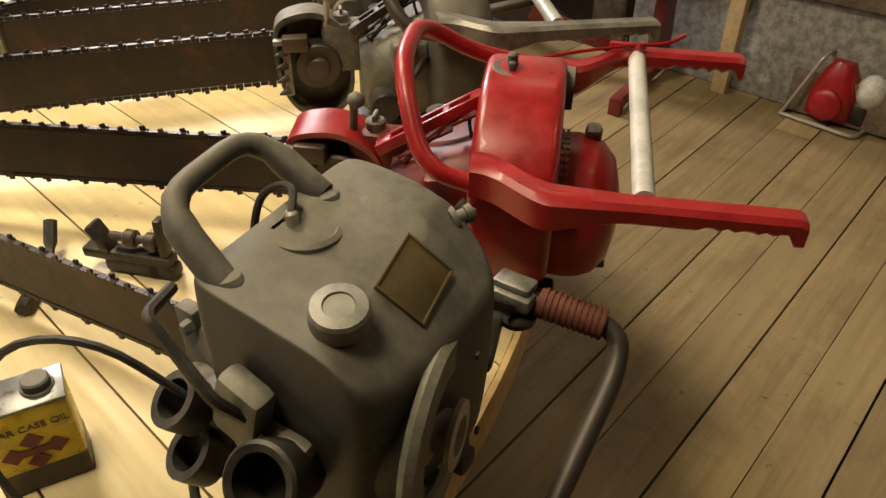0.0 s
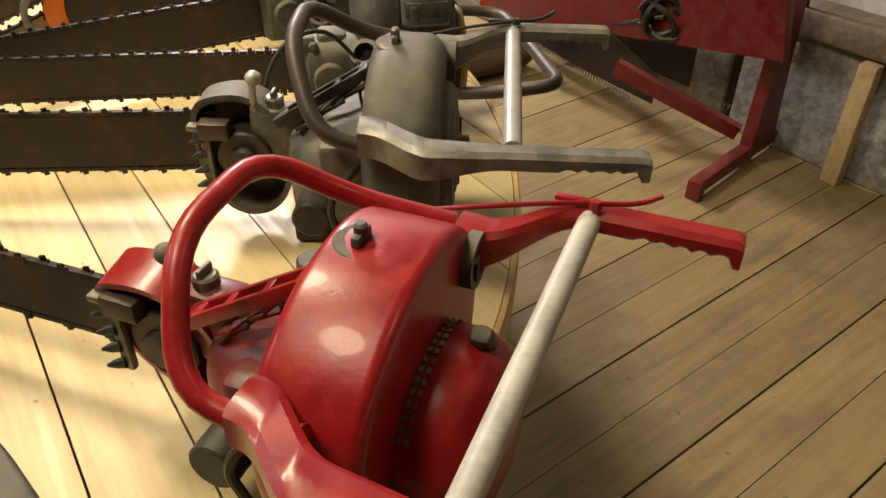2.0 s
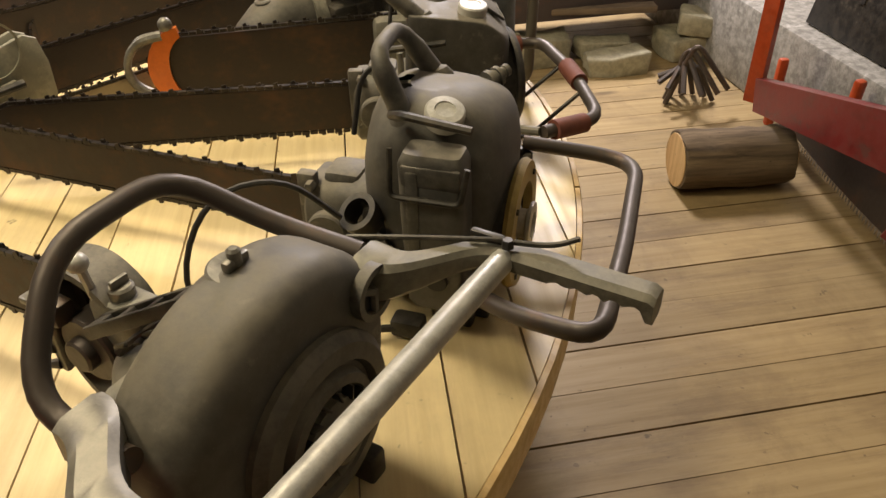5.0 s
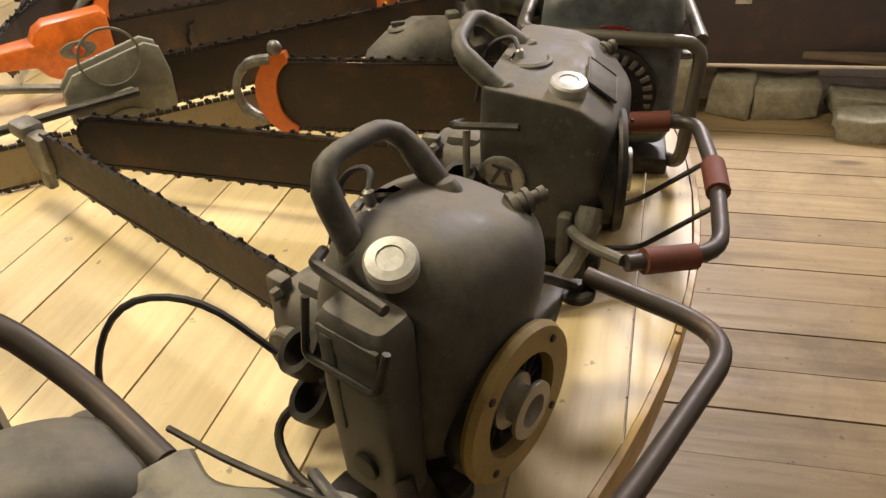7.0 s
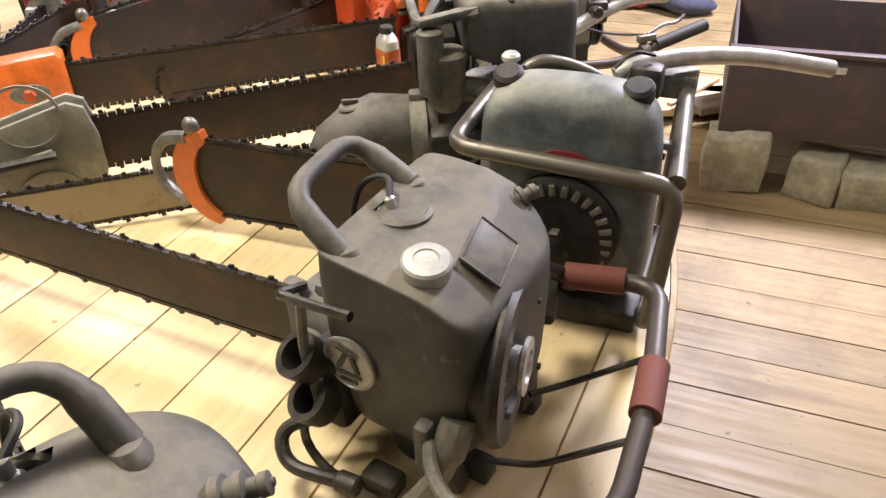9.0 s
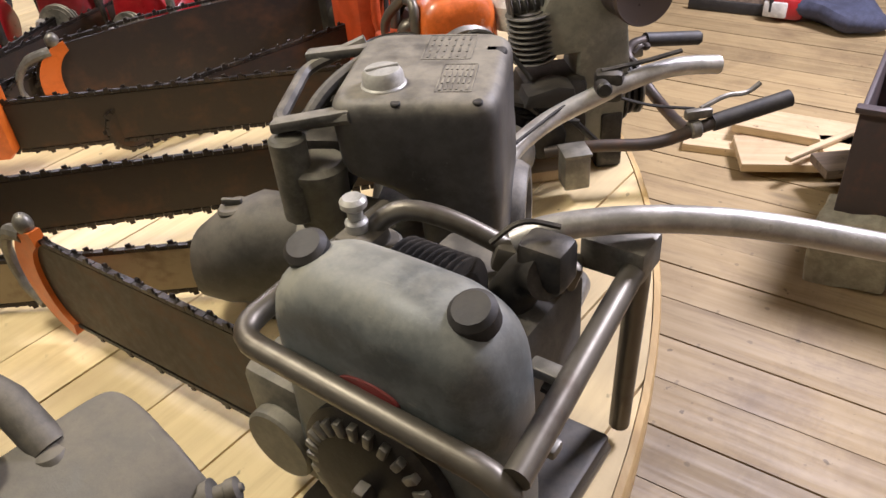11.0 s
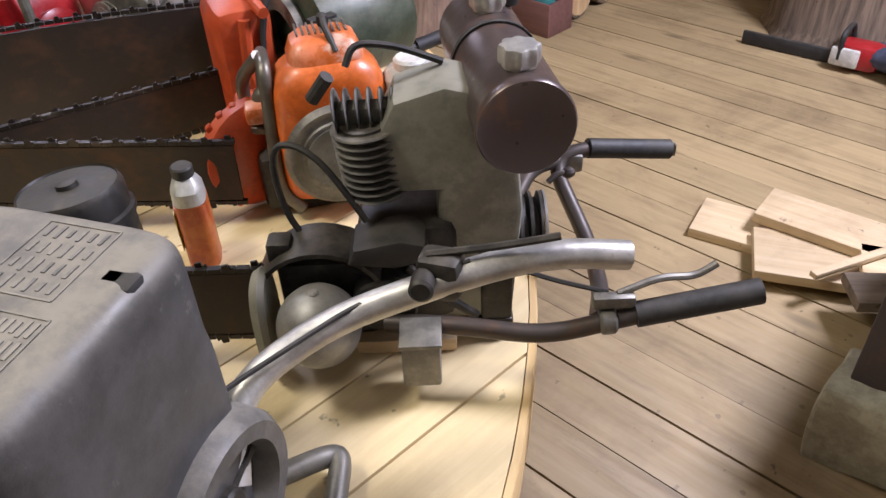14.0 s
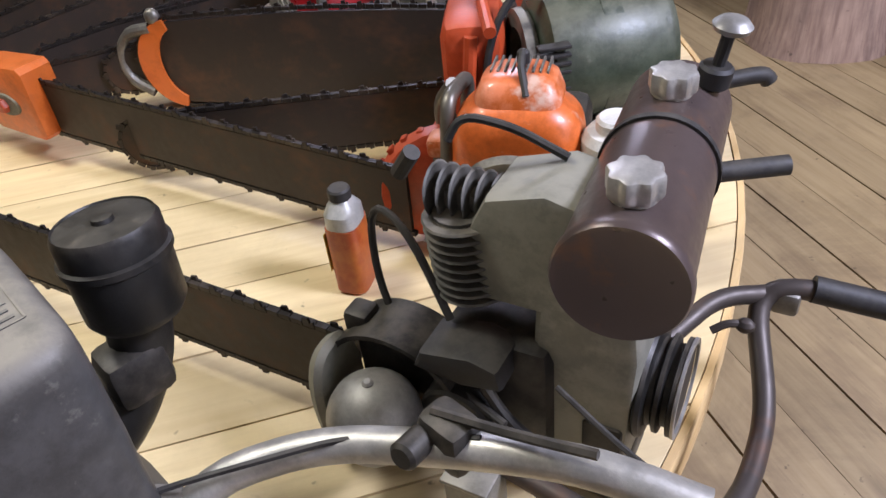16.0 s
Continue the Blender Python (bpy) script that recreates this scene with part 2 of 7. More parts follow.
STONE = metal("grey_green_stone", (0.34, 0.315, 0.22), (0.46, 0.42, 0.31), 0.92, 0.0, 0.5, 14, None, 0, 0, 0.4)
CONCRETE = metal("rough_concrete", (0.24, 0.23, 0.20), (0.55, 0.53, 0.49), 0.9, 0.0, 0.4, 18)
PLASTER = metal("grey_plaster", (0.24, 0.225, 0.195), (0.16, 0.15, 0.13), 0.9, 0.0, 0.3, 8)
IRONBOX = rusty("dark_iron_trough", (0.070, 0.056, 0.056), (0.13, 0.075, 0.06), 0.55, 0.2, 0.5)
WHITEWALL = metal("white_wall_paint", (0.62, 0.60, 0.55), (0.36, 0.34, 0.30), 0.9, 0.0, 0.35, 9, None, 0, 0, 0.25)
ORANGEPLAIN = metal("bright_orange_paint", (0.66, 0.15, 0.012), (0.25, 0.07, 0.02), 0.38, 0.0, 0.30, 20, DUST, 0.08, 0.1, 0.4)
PRINT = metal("dark_print", (0.05, 0.045, 0.04), (0.09, 0.08, 0.07), 0.6, 0.0, 0.2)
BADGE = metal("stamped_badge", (0.42, 0.40, 0.36), (0.07, 0.065, 0.06), 0.45, 0.5, 0.75, 90)
ORANGEBOTTLE = metal("orange_plastic_bottle", (0.38, 0.070, 0.014), (0.40, 0.24, 0.03), 0.35, 0.0, 0.35, 30)
BROWNBOX = wood("painted_chest", (0.18, 0.085, 0.07), (0.14, 0.065, 0.055), (0.09, 0.05, 0.04), 0, 0.5, 0.4, 0.1)
TRUNK = wood("peeled_trunk", (0.42, 0.30, 0.22), (0.24, 0.16, 0.12), (0.16, 0.11, 0.09), 2, 0.7, 0.6, 0.2)

# ---- mesh tools ----


def smooth_line(pts, r=0.03, n=5):
    """A polyline with its corners rounded off."""
    pts = [Vector(p) for p in pts]
    out = [pts[0]]
    for a, b, c in zip(pts, pts[1:], pts[2:]):
        ra, rc = min(r, (a - b).length * 0.49), min(r, (c - b).length * 0.49)
        p, q = b + (a - b).normalized() * ra, b + (c - b).normalized() * rc
        out += [(1 - k) ** 2 * p + 2 * k * (1 - k) * b + k * k * q for k in (i / n for i in range(n + 1))]
    return out + [pts[-1]]


class B:
    """Gathers shapes into one bmesh."""

    def __init__(self):
        self.bm = bmesh.new()

    def faces(self, verts, polys, smooth=True):
        vs = [self.bm.verts.new(v) for v in verts]
        for p in polys:
            try:
                self.bm.faces.new([vs[i] for i in p]).smooth = smooth
            except ValueError:
                pass
        return self

    def box(self, c, s, bevel=0.004, m=None, seg=2):
        m = m or Matrix()
        tmp = bmesh.new()
        bmesh.ops.create_cube(tmp, size=1)
        bmesh.ops.scale(tmp, vec=s, verts=tmp.verts)
        if bevel:
            bmesh.ops.bevel(tmp, geom=list(tmp.edges), offset=min(bevel, min(s) * 0.45), segments=seg, affect="EDGES", profile=0.5)
        bmesh.ops.transform(tmp, matrix=Matrix.Translation(c) @ m, verts=tmp.verts)
        self.take(tmp)
        return self

    def take(self, tmp):
        tmp.verts.index_update()
        self.faces([v.co.copy() for v in tmp.verts], [[v.index for v in f.verts] for f in tmp.faces])
        tmp.free()

    def tube(self, pts, r, seg=10, bend=0.03, hollow=False):
        line = smooth_line(pts, bend)
        t = (line[1] - line[0]).normalized()
        n = t.orthogonal().normalized()
        verts, polys = [], []
        for i, p in enumerate(line):
            d = (line[min(i + 1, len(line) - 1)] - line[max(i - 1, 0)]).normalized()
            n = (n - d * n.dot(d)).normalized()
            b = d.cross(n)
            rr = r[min(i * len(r) // len(line), len(r) - 1)] if isinstance(r, (list, tuple)) else r
            verts += [p + rr * (math.cos(a) * n + math.sin(a) * b) for a in (2 * math.pi * k / seg for k in range(seg))]
        for i in range(len(line) - 1):
            polys += [(i * seg + k, i * seg + (k + 1) % seg, (i + 1) * seg + (k + 1) % seg, (i + 1) * seg + k) for k in range(seg)]
        polys += [tuple(range(seg))[::-1], tuple(range((len(line) - 1) * seg, len(line) * seg))]
        return self.faces(verts, polys)

    def lathe(self, prof, c=(0, 0, 0), axis=(0, 0, 1), seg=24, squash=(1, 1)):
        """prof: (radius, height) from bottom to top, closed with caps."""
        q = Vector((0, 0, 1)).rotation_difference(Vector(axis).normalized()).to_matrix()
        verts, polys = [], []
        for r, h in prof:
            verts += [q @ Vector((r * squash[0] * math.cos(a), r * squash[1] * math.sin(a), h)) + Vector(c) for a in (2 * math.pi * k / seg for k in range(seg))]
        for i in range(len(prof) - 1):
            polys += [(i * seg + k, i * seg + (k + 1) % seg, (i + 1) * seg + (k + 1) % seg, (i + 1) * seg + k) for k in range(seg)]
        polys += [tuple(range(seg))[::-1], tuple(range((len(prof) - 1) * seg, len(prof) * seg))]
        return self.faces(verts, polys)

    def cyl(self, c, axis, r, h, bevel=0.003, seg=24):
        bv = min(bevel, r * 0.4, h * 0.4)
        return self.lathe([(r - bv, 0), (r, bv), (r, h - bv), (r - bv, h)], c, axis, seg)

    def ring(self, c, axis, r0, r1, h, seg=32):
        """A flat washer-like ring with thickness."""
        return self.lathe_open([(r0, 0), (r1, 0), (r1, h), (r0, h)], c, axis, seg)

    def lathe_open(self, prof, c, axis, seg=32):
        q = Vector((0, 0, 1)).rotation_difference(Vector(axis).normalized()).to_matrix()
        verts, n = [], len(prof)
        for r, h in prof:
            verts += [q @ Vector((r * math.cos(a), r * math.sin(a), h)) + Vector(c) for a in (2 * math.pi * k / seg for k in range(seg))]
        polys = [(i * seg + k, i * seg + (k + 1) % seg, (i + 1) % n * seg + (k + 1) % seg, (i + 1) % n * seg + k) for i in range(n) for k in range(seg)]
        return self.faces(verts, polys)

    def loft(self, rings, seg=32, power=2.6, axis="z"):
        """rings: (height, centre1, centre2, half1, half2[, power]); superelliptic sections."""
        verts, polys = [], []
        for h, c1, c2, a1, a2, *pw in rings:
            e = 2 / (pw[0] if pw else power)
            for k in range(seg):
                t = 2 * math.pi * k / seg
                c, s = math.cos(t), math.sin(t)
                x, y = c1 + a1 * math.copysign(abs(c) ** e, c), c2 + a2 * math.copysign(abs(s) ** e, s)
                verts.append({"z": (x, y, h), "x": (h, x, y), "y": (x, h, y)}[axis])
        for i in range(len(rings) - 1):
            polys += [(i * seg + k, i * seg + (k + 1) % seg, (i + 1) * seg + (k + 1) % seg, (i + 1) * seg + k) for k in range(seg)]
        polys += [tuple(range(seg))[::-1], tuple(range((len(rings) - 1) * seg, len(rings) * seg))]
        return self.faces(verts, polys)

    def prism(self, outline, lo, hi, axis="x", bevel=0.0):
        """A closed outline in two axes, pushed along the third, with a bevelled rim."""
        pts = [Vector(p) for p in outline]
        mid = sum(pts, Vector((0, 0))) / len(pts)
        put = {"x": lambda h, p: (h, p[0], p[1]), "y": lambda h, p: (p[0], h, p[1]), "z": lambda h, p: (p[0], p[1], h)}[axis]
        steps = 5 if bevel > 0.012 else 2
        round_off = [(bevel * (1 - math.cos(a)), bevel * math.sin(a)) for a in (math.pi / 2 * k / steps for k in range(steps + 1))] if bevel else [(0, 0)]
        levels = [(lo + d, o) for d, o in round_off] + [(hi - d, o) for d, o in reversed(round_off)]
        n, verts, polys = len(pts), [], []
        for h, o in levels:
            k = o - bevel
            verts += [put(h, p + (p - mid).normalized() * k) for p in pts]
        for i in range(len(levels) - 1):
            polys += [(i * n + k, i * n + (k + 1) % n, (i + 1) * n + (k + 1) % n, (i + 1) * n + k) for k in range(n)]
        polys += [tuple(range(n))[::-1], tuple(range((len(levels) - 1) * n, len(levels) * n))]
        return self.faces(verts, polys)

    def ball(self, c, r, squash=(1, 1, 1), seg=20):
        tmp = bmesh.new()
        bmesh.ops.create_uvsphere(tmp, u_segments=seg, v_segments=seg // 2, radius=r)
        bmesh.ops.transform(tmp, matrix=Matrix.Translation(c) @ Matrix.Diagonal((*squash, 1)), verts=tmp.verts)
        self.take(tmp)
        return self

    def rough(self, amount, scale, seed=0.0):
        for v in self.bm.verts:
            v.co += noise.noise_vector(v.co * scale + Vector((seed, seed * 2, 0))) * amount
        return self


def press(b, normal, at, soft=0.006):
    """Presses a mesh flat against a plane, with a rounded edge where the flat begins."""
    n, p = Vector(normal).normalized(), Vector(at)
    for v in b.bm.verts:
        e = (v.co - p).dot(n) / soft
        v.co -= n * soft * (e if e > 20 else math.log1p(math.exp(max(e, -30))))
    return b


def filled(rings, n=5):
    """More loft sections between the given ones, on a smooth curve."""
    out = []
    for i in range(len(rings) - 1):
        a, b, c, d = rings[max(i - 1, 0)], rings[i], rings[i + 1], rings[min(i + 2, len(rings) - 1)]
        for k in range(n):
            t = k / n
            out.append(tuple(0.5 * (2 * q + (r - p) * t + (2 * p - 5 * q + 4 * r - w) * t * t + (3 * q - p - 3 * r + w) * t**3) for p, q, r, w in zip(a, b, c, d)))
    return out + [rings[-1]]


def closed_curve(pts, n=6):
    """A smooth closed outline through a few points (Catmull-Rom)."""
    pts, out = [Vector(p) for p in pts], []
    for i in range(len(pts)):
        a, b, c, d = pts[i - 1], pts[i], pts[(i + 1) % len(pts)], pts[(i + 2) % len(pts)]
        for k in range(n):
            t = k / n
            out.append(0.5 * (2 * b + (c - a) * t + (2 * a - 5 * b + 4 * c - d) * t * t + (3 * b - a - 3 * c + d) * t**3))
    return out


def as_mesh(name, b, material, angle=35):
    b = b.bm if isinstance(b, B) else b
    bmesh.ops.recalc_face_normals(b, faces=b.faces)
    me = bpy.data.meshes.new(name)
    b.to_mesh(me)
    b.free()
    me.materials.append(material)
    me.set_sharp_from_angle(angle=radians(angle))
    return me


def part(name, b, material, parent, label=""):
    ob = new(name, as_mesh(name, b, material))
    ob.parent = parent
    return tagged(ob, label)


def thing(name, m, label, category, group="", kind=""):
    ob = new(name)
    ob.empty_display_size = 0.05
    ob.matrix_world = m
    return tagged(ob, label, category, group, kind)


def solid(name, b, material, label, category, m=None, group="", kind=""):
    ob = new(name, as_mesh(name, b, material))
    if m is not None:
        ob.matrix_world = m
    return tagged(ob, label, category, group, kind)


# ---- setting: room ----
PLANK = 54.5  # the run of the floor boards, degrees from x
ROOM = pose(0, 0, 0, 0, 0, PLANK)  # room axes: x along the boards
S0, S1, Q0, Q1, H = -4.2, 3.72, -3.6, 7.6, 2.8


def wall(name, s0, s1, q0, q1, material, label):
    solid(name, B().box(((s0 + s1) / 2, (q0 + q1) / 2, H / 2), (s1 - s0, q1 - q0, H), 0), material, label, "wall", ROOM, kind="structure")


wall("wall_north", S1, S1 + 0.2, Q0, Q1, WHITEWALL, "worn white painted wall behind the displays")
wall("wall_south", S0 - 0.2, S0, Q0, Q1, OLDWOOD, "dark timber wall closing the hall")
wall("wall_east", S0 - 0.2, S1 + 0.2, Q0 - 0.2, Q0, OLDWOOD, "dark timber wall closing the hall")
wall("wall_west", S0 - 0.2, S1 + 0.2, Q1, Q1 + 0.2, OLDWOOD, "dark timber wall closing the hall")
solid("ceiling", B().box(((S0 + S1) / 2, (Q0 + Q1) / 2, H + 0.1), (S1 - S0 + 0.4, Q1 - Q0 + 0.4, 0.2), 0), OLDWOOD, "dark boarded ceiling of the hall", "ceiling", ROOM, kind="structure")
floor = solid("floor", B().box(((S0 + S1) / 2, (Q0 + Q1) / 2, -0.08), (S1 - S0, Q1 - Q0, 0.1), 0), OLDWOOD, "worn brown wooden plank floor", "floor", ROOM, kind="structure")

# ---- round platform ----
platform = thing("round_platform", pose(CX, CY, 0), "low round display platform of pale pine boards with a bent rim", "platform")
for k in range(10):
    a = 2 * math.pi * (k + 0.35) / 10
    part("leg", B().cyl((1.42 * math.cos(a), 1.42 * math.sin(a), 0), (0, 0, 1), 0.055, PZ - 0.03, 0.004, 12), OLDWOOD, platform, "dark timber post")
part("under_frame", B().ring((0, 0, PZ - 0.12), (0, 0, 1), 1.36, 1.47, 0.088, 48), OLDWOOD, platform, "dark timber frame")
for k in range(9):
    b, a0, a1 = B(), 2 * math.pi * k / 9 + 0.003, 2 * math.pi * (k + 1) / 9 - 0.001
    n, verts, polys = 14, [], []
    for i in range(n + 1):
        a = a0 + (a1 - a0) * i / n
        for r, z in ((PR - 0.011, PZ - 0.066), (PR - 0.001, PZ - 0.068), (PR, PZ - 0.064), (PR, PZ - 0.003), (PR - 0.002, PZ + 0.001), (PR - 0.011, PZ + 0.001)):
            verts.append((r * math.cos(a), r * math.sin(a), z))
    for i in range(n):
        polys += [(6 * i + j, 6 * i + (j + 1) % 6, 6 * i + 6 + (j + 1) % 6, 6 * i + 6 + j) for j in range(6)]
    polys += [(5, 4, 3, 2, 1, 0), tuple(6 * n + j for j in range(6))]
    part("rim_strip", b.faces(verts, polys), PLY, platform, "bent yellow wooden rim strip")

# ---- saw parts shared by many saws ----
GROUP = "old chainsaws on the round platform"


def saw(x, y, angle, label, z=PZ):
    return thing("chainsaw", pose(x, y, z, 0, 0, angle), label, "chainsaw", GROUP)


def bar_and_chain(owner, start, end, width, material=BLADE, tail=0.0, tilt=0.0, step=0.0165, bow=0.0, teeth=1.0):
    """A guide bar from start to end in world metres (its middle line), with a chain of links and cutters round its edge."""
    a, e = Vector(start), Vector(end)
    run = e - a
    yaw, pitch, length = math.atan2(run.y, run.x), math.asin(run.z / run.length), run.length
    m = owner.matrix_world.inverted() @ Matrix.Translation(a) @ Matrix.Rotation(yaw, 4, "Z") @ Matrix.Rotation(-pitch, 4, "Y") @ Matrix.Rotation(tilt, 4, "X")
    h = width / 2
    path = []
    n = max(6, int(length / step))
    half = lambda s: h * (1 + bow * math.sin(math.pi * min(1, s / length)))
    for i in range(n + 1):
        s = (length - h) * i / n
        path.append((s, half(s)))
    for k in range(1, 12):
        t = math.pi / 2 - math.pi * k / 12
        path.append((length - h + h * math.cos(t), half(length - h) * math.sin(t)))
    for i in range(n, -1, -1):
        s = (length - h) * i / n
        path.append((s, -half(s)))
    blade = B().prism([(x * 1.0, z * 0.93) for x, z in path], -0.0032, 0.0032, "y")
    bar = part("guide_bar", blade, material, owner, "brown rusted steel bar")
    bar.matrix_local = m
    c = B()
    total, pts = 0.0, [Vector((x, 0, z)) for x, z in path]
    cum = [0.0]
    for p, q in zip(pts, pts[1:]):
        cum.append(cum[-1] + (q - p).length)
    k, d = 0, 0.004
    while d < cum[-1]:
        i = max(j for j in range(len(cum)) if cum[j] <= d)
        i = min(i, len(pts) - 2)
        t = (pts[i + 1] - pts[i]).normalized()
        p = pts[i] + t * (d - cum[i])
        out = Vector((0, 1, 0)).cross(t)
        if out.dot(p - Vector((min(max(p.x, 0), length - h), 0, 0))) < 0:
            out = -out
        rot = Matrix((t, Vector((0, 1, 0)), out)).transposed().to_4x4()
        w = step * 0.92
        c.box(p + out * 0.0015, (w, 0.0085, 0.0065), 0, rot)
        if k % 2 == 0:
            side = 0.003 if k % 4 else -0.003
            c.box(p + out * (0.0065 * teeth) + Vector((0, side, 0)) + t * w * 0.16, (w * 0.55, 0.003, 0.0085 * teeth), 0, rot @ Matrix.Rotation(0.25, 4, "Y"))
            c.box(p + out * 0.005 - t * w * 0.34 + Vector((0, side, 0)), (w * 0.2, 0.0028, 0.0045), 0, rot)
        d += step
        k += 1
    ch = part("chain", c, CHAIN, owner, "dark toothed saw chain")
    ch.matrix_local = m
    return bar


def finger_handle(x0, pts_in, width=0.034, height=0.027, grooves=True, z=0.28, rise=0.0, drop=0.0):
    """A cast pistol handle: a bar along x with finger grooves under its end and a hooked tip."""
    n, verts, polys = 46, [], []
    x1 = 0.168
    ctrl = pts_in
    for i in range(n + 1):
        s = i / n
        x = x0 + (x1 - x0) * s
        y = ctrl(x)
        low = z - height / 2
        wid = width * (1.0 if x > -0.02 else 1.0 + 0.5 * min(1, (-0.02 - x) / 0.1))
        if grooves and 0.055 < x < 0.158:
            low += 0.0055 * abs(math.sin((x - 0.055) / 0.0206 * math.pi))
        if x > 0.157:
            low -= 0.010
        top = z + height / 2 - (0.004 if x > 0.162 else 0)
        root = min(1.0, max(0.0, (-0.02 - x) / 0.11))
        root = root * root * (3 - 2 * root)
        top, low = top + rise * root, low - drop * root
        w = wid / 2
        verts += [(x, y - w, low + 0.006), (x, y - w * 0.6, low), (x, y + w * 0.6, low), (x, y + w, low + 0.006), (x, y + w, top - 0.006), (x, y + w * 0.6, top), (x, y - w * 0.6, top), (x, y - w, top - 0.006)]
    for i in range(n):
        polys += [(8 * i + j, 8 * i + (j + 1) % 8, 8 * i + 8 + (j + 1) % 8, 8 * i + 8 + j) for j in range(8)]
    polys += [tuple(range(8))[::-1], tuple(range(8 * n, 8 * n + 8))]
    return B().faces(verts, polys)


def bolt(b, c, axis, r=0.006, h=0.006):
    return b.lathe([(r, 0), (r, h * 0.7), (r * 0.8, h)], c, axis, 6)


def cooling_fins(b, c, axis, r, h, n, inner=0.75):
    for i in range(n):
        z = h * (i + 0.5) / n
        p = Vector(c) + Vector(axis).normalized() * z
        b.lathe([(r * 0.96, -h / n * 0.18), (r, 0), (r * 0.96, h / n * 0.18)], p, axis, 20)
    b.lathe([(r * inner, 0), (r * inner, h)], c, axis, 16)
    return b


# ---- two-handled saws with a curved tank over the fan (one red, one grey) ----
def fan_saw(x, y, angle, paint, handle_paint, loop_paint, label, red, bar):
    s = saw(x, y, angle, label)
    shroud = closed_curve([(-0.155, 0.12), (-0.168, 0.20), (-0.155, 0.258), (-0.115, 0.300), (-0.05, 0.331), (0.03, 0.338), (0.095, 0.316), (0.138, 0.265), (0.145, 0.18), (0.115, 0.09), (0.04, 0.045), (-0.08, 0.05)])
    part("tank", B().prism(shroud, -0.216, -0.104, "x", 0.014 if red else 0.034), paint, s, "glossy curved red fuel tank" if red else "dusty grey curved fuel tank")
    part("filler_cap", B().cyl((-0.178, 0.006, 0.328), (0.1, 0, 1), 0.030, 0.009, 0.003).box((-0.178, 0.006, 0.343), (0.010, 0.030, 0.012), 0.003).cyl((-0.178, 0.006, 0.338), (0, 0, 1), 0.007, 0.02), ALUDARK if not red else GREY, s, "grey metal wing cap")
    # three-spoked inlet beside the fan
    g = B().ring((-0.105, 0.106, 0.268), (1, 0, 0), 0.024, 0.032, 0.014, 24).cyl((-0.104, 0.106, 0.268), (1, 0, 0), 0.006, 0.012)
    for k in range(3):
        a = 2 * math.pi * k / 3 + 0.5
        g.box((-0.096, 0.106 + 0.014 * math.cos(a), 0.268 + 0.014 * math.sin(a)), (0.008, 0.030, 0.007), 0.002, Matrix.Rotation(a, 4, "X"))
    part("inlet_grille", g, GREY, s, "three-spoked grey grille")
    # Solid black disc painted in for the shade behind the grille.
    part("inlet_hole", B().cyl((-0.110, 0.106, 0.268), (1, 0, 0), 0.025, 0.010, 0.001), BLACK, s)
    if red:
        part("starter_cover", B().lathe([(0.105, 0), (0.107, 0.03), (0.104, 0.05), (0.096, 0.068), (0.075, 0.086), (0.04, 0.095), (0.004, 0.097)], (-0.108, -0.005, 0.135), (1, 0, 0), 32), RED, s, "red domed starter cover")
        mesh_band = B()
        for i in range(15):
            a = radians(58 + 6.2 * i)
            for j in range(2):
                mesh_band.box((-0.100 + 0.0075 * j, 0.1085 * math.cos(a) - 0.005, 0.1085 * math.sin(a) + 0.135), (0.0045, 0.006, 0.002), 0, Matrix.Rotation(a + math.pi / 2, 4, "X"))
        part("mesh_screen", mesh_band, ALUDARK, s, "fine perforated metal screen")
        part("pull_grip", B().box((-0.058, 0.022, 0.236), (0.024, 0.022, 0.05), 0.009, Matrix.Rotation(0.5, 4, "X")).box((-0.060, 0.020, 0.226), (0.03, 0.03, 0.014), 0.005), GREY, s, "grey starter pull grip")
        part("screw", bolt(B(), (-0.04, -0.04, 0.06), (1, 0, 0), 0.008, 0.02), DARK, s)
    else:
        fan = B().lathe([(0.108, 0), (0.108, 0.010), (0.098, 0.020), (0.080, 0.022), (0.076, 0.012), (0.070, 0.012), (0.066, 0.024), (0.056, 0.026), (0.050, 0.010)], (-0.106, 0.004, 0.160), (1, 0, 0), 40)
        part("fan_housing", fan, GREY, s, "ribbed grey fan housing")
        part("fan_hub", B().lathe([(0.040, 0), (0.040, 0.012), (0.026, 0.016), (0.026, 0.030), (0.018, 0.031), (0.017, 0.014)], (-0.094, 0.004, 0.160), (1, 0, 0), 28), GREYLT, s, "turned metal hub")
        vent = B()
        for k in range(14):
            a = 2 * math.pi * k / 14
            vent.box((-0.084, 0.004 + 0.046 * math.cos(a), 0.160 + 0.046 * math.sin(a)), (0.014, 0.018, 0.003), 0.001, Matrix.Rotation(a + 0.5, 4, "X"))
        tagged(part("fan_blades", vent, DARK, s), kind="stuff")
    # cast handles
    near = lambda x: -0.222 + 0.058 * (1 if x < -0.205 else 0 if x > -0.105 else 0.5 - 0.5 * math.sin((x + 0.155) / 0.05 * math.pi / 2))
    far = lambda x: 0.216 - 0.085 * (1 if x < -0.10 else 0 if x > 0.0 else 0.5 - 0.5 * math.sin((x + 0.05) / 0.05 * math.pi / 2))
    part("handle", finger_handle(-0.21, near, z=0.276, rise=0.002, drop=0.018), handle_paint, s, "cast handle with finger grooves")
    part("handle", finger_handle(-0.125, far, z=0.280, rise=0.005, drop=0.024), RED if red else GREYLT, s, "cast handle with finger grooves")
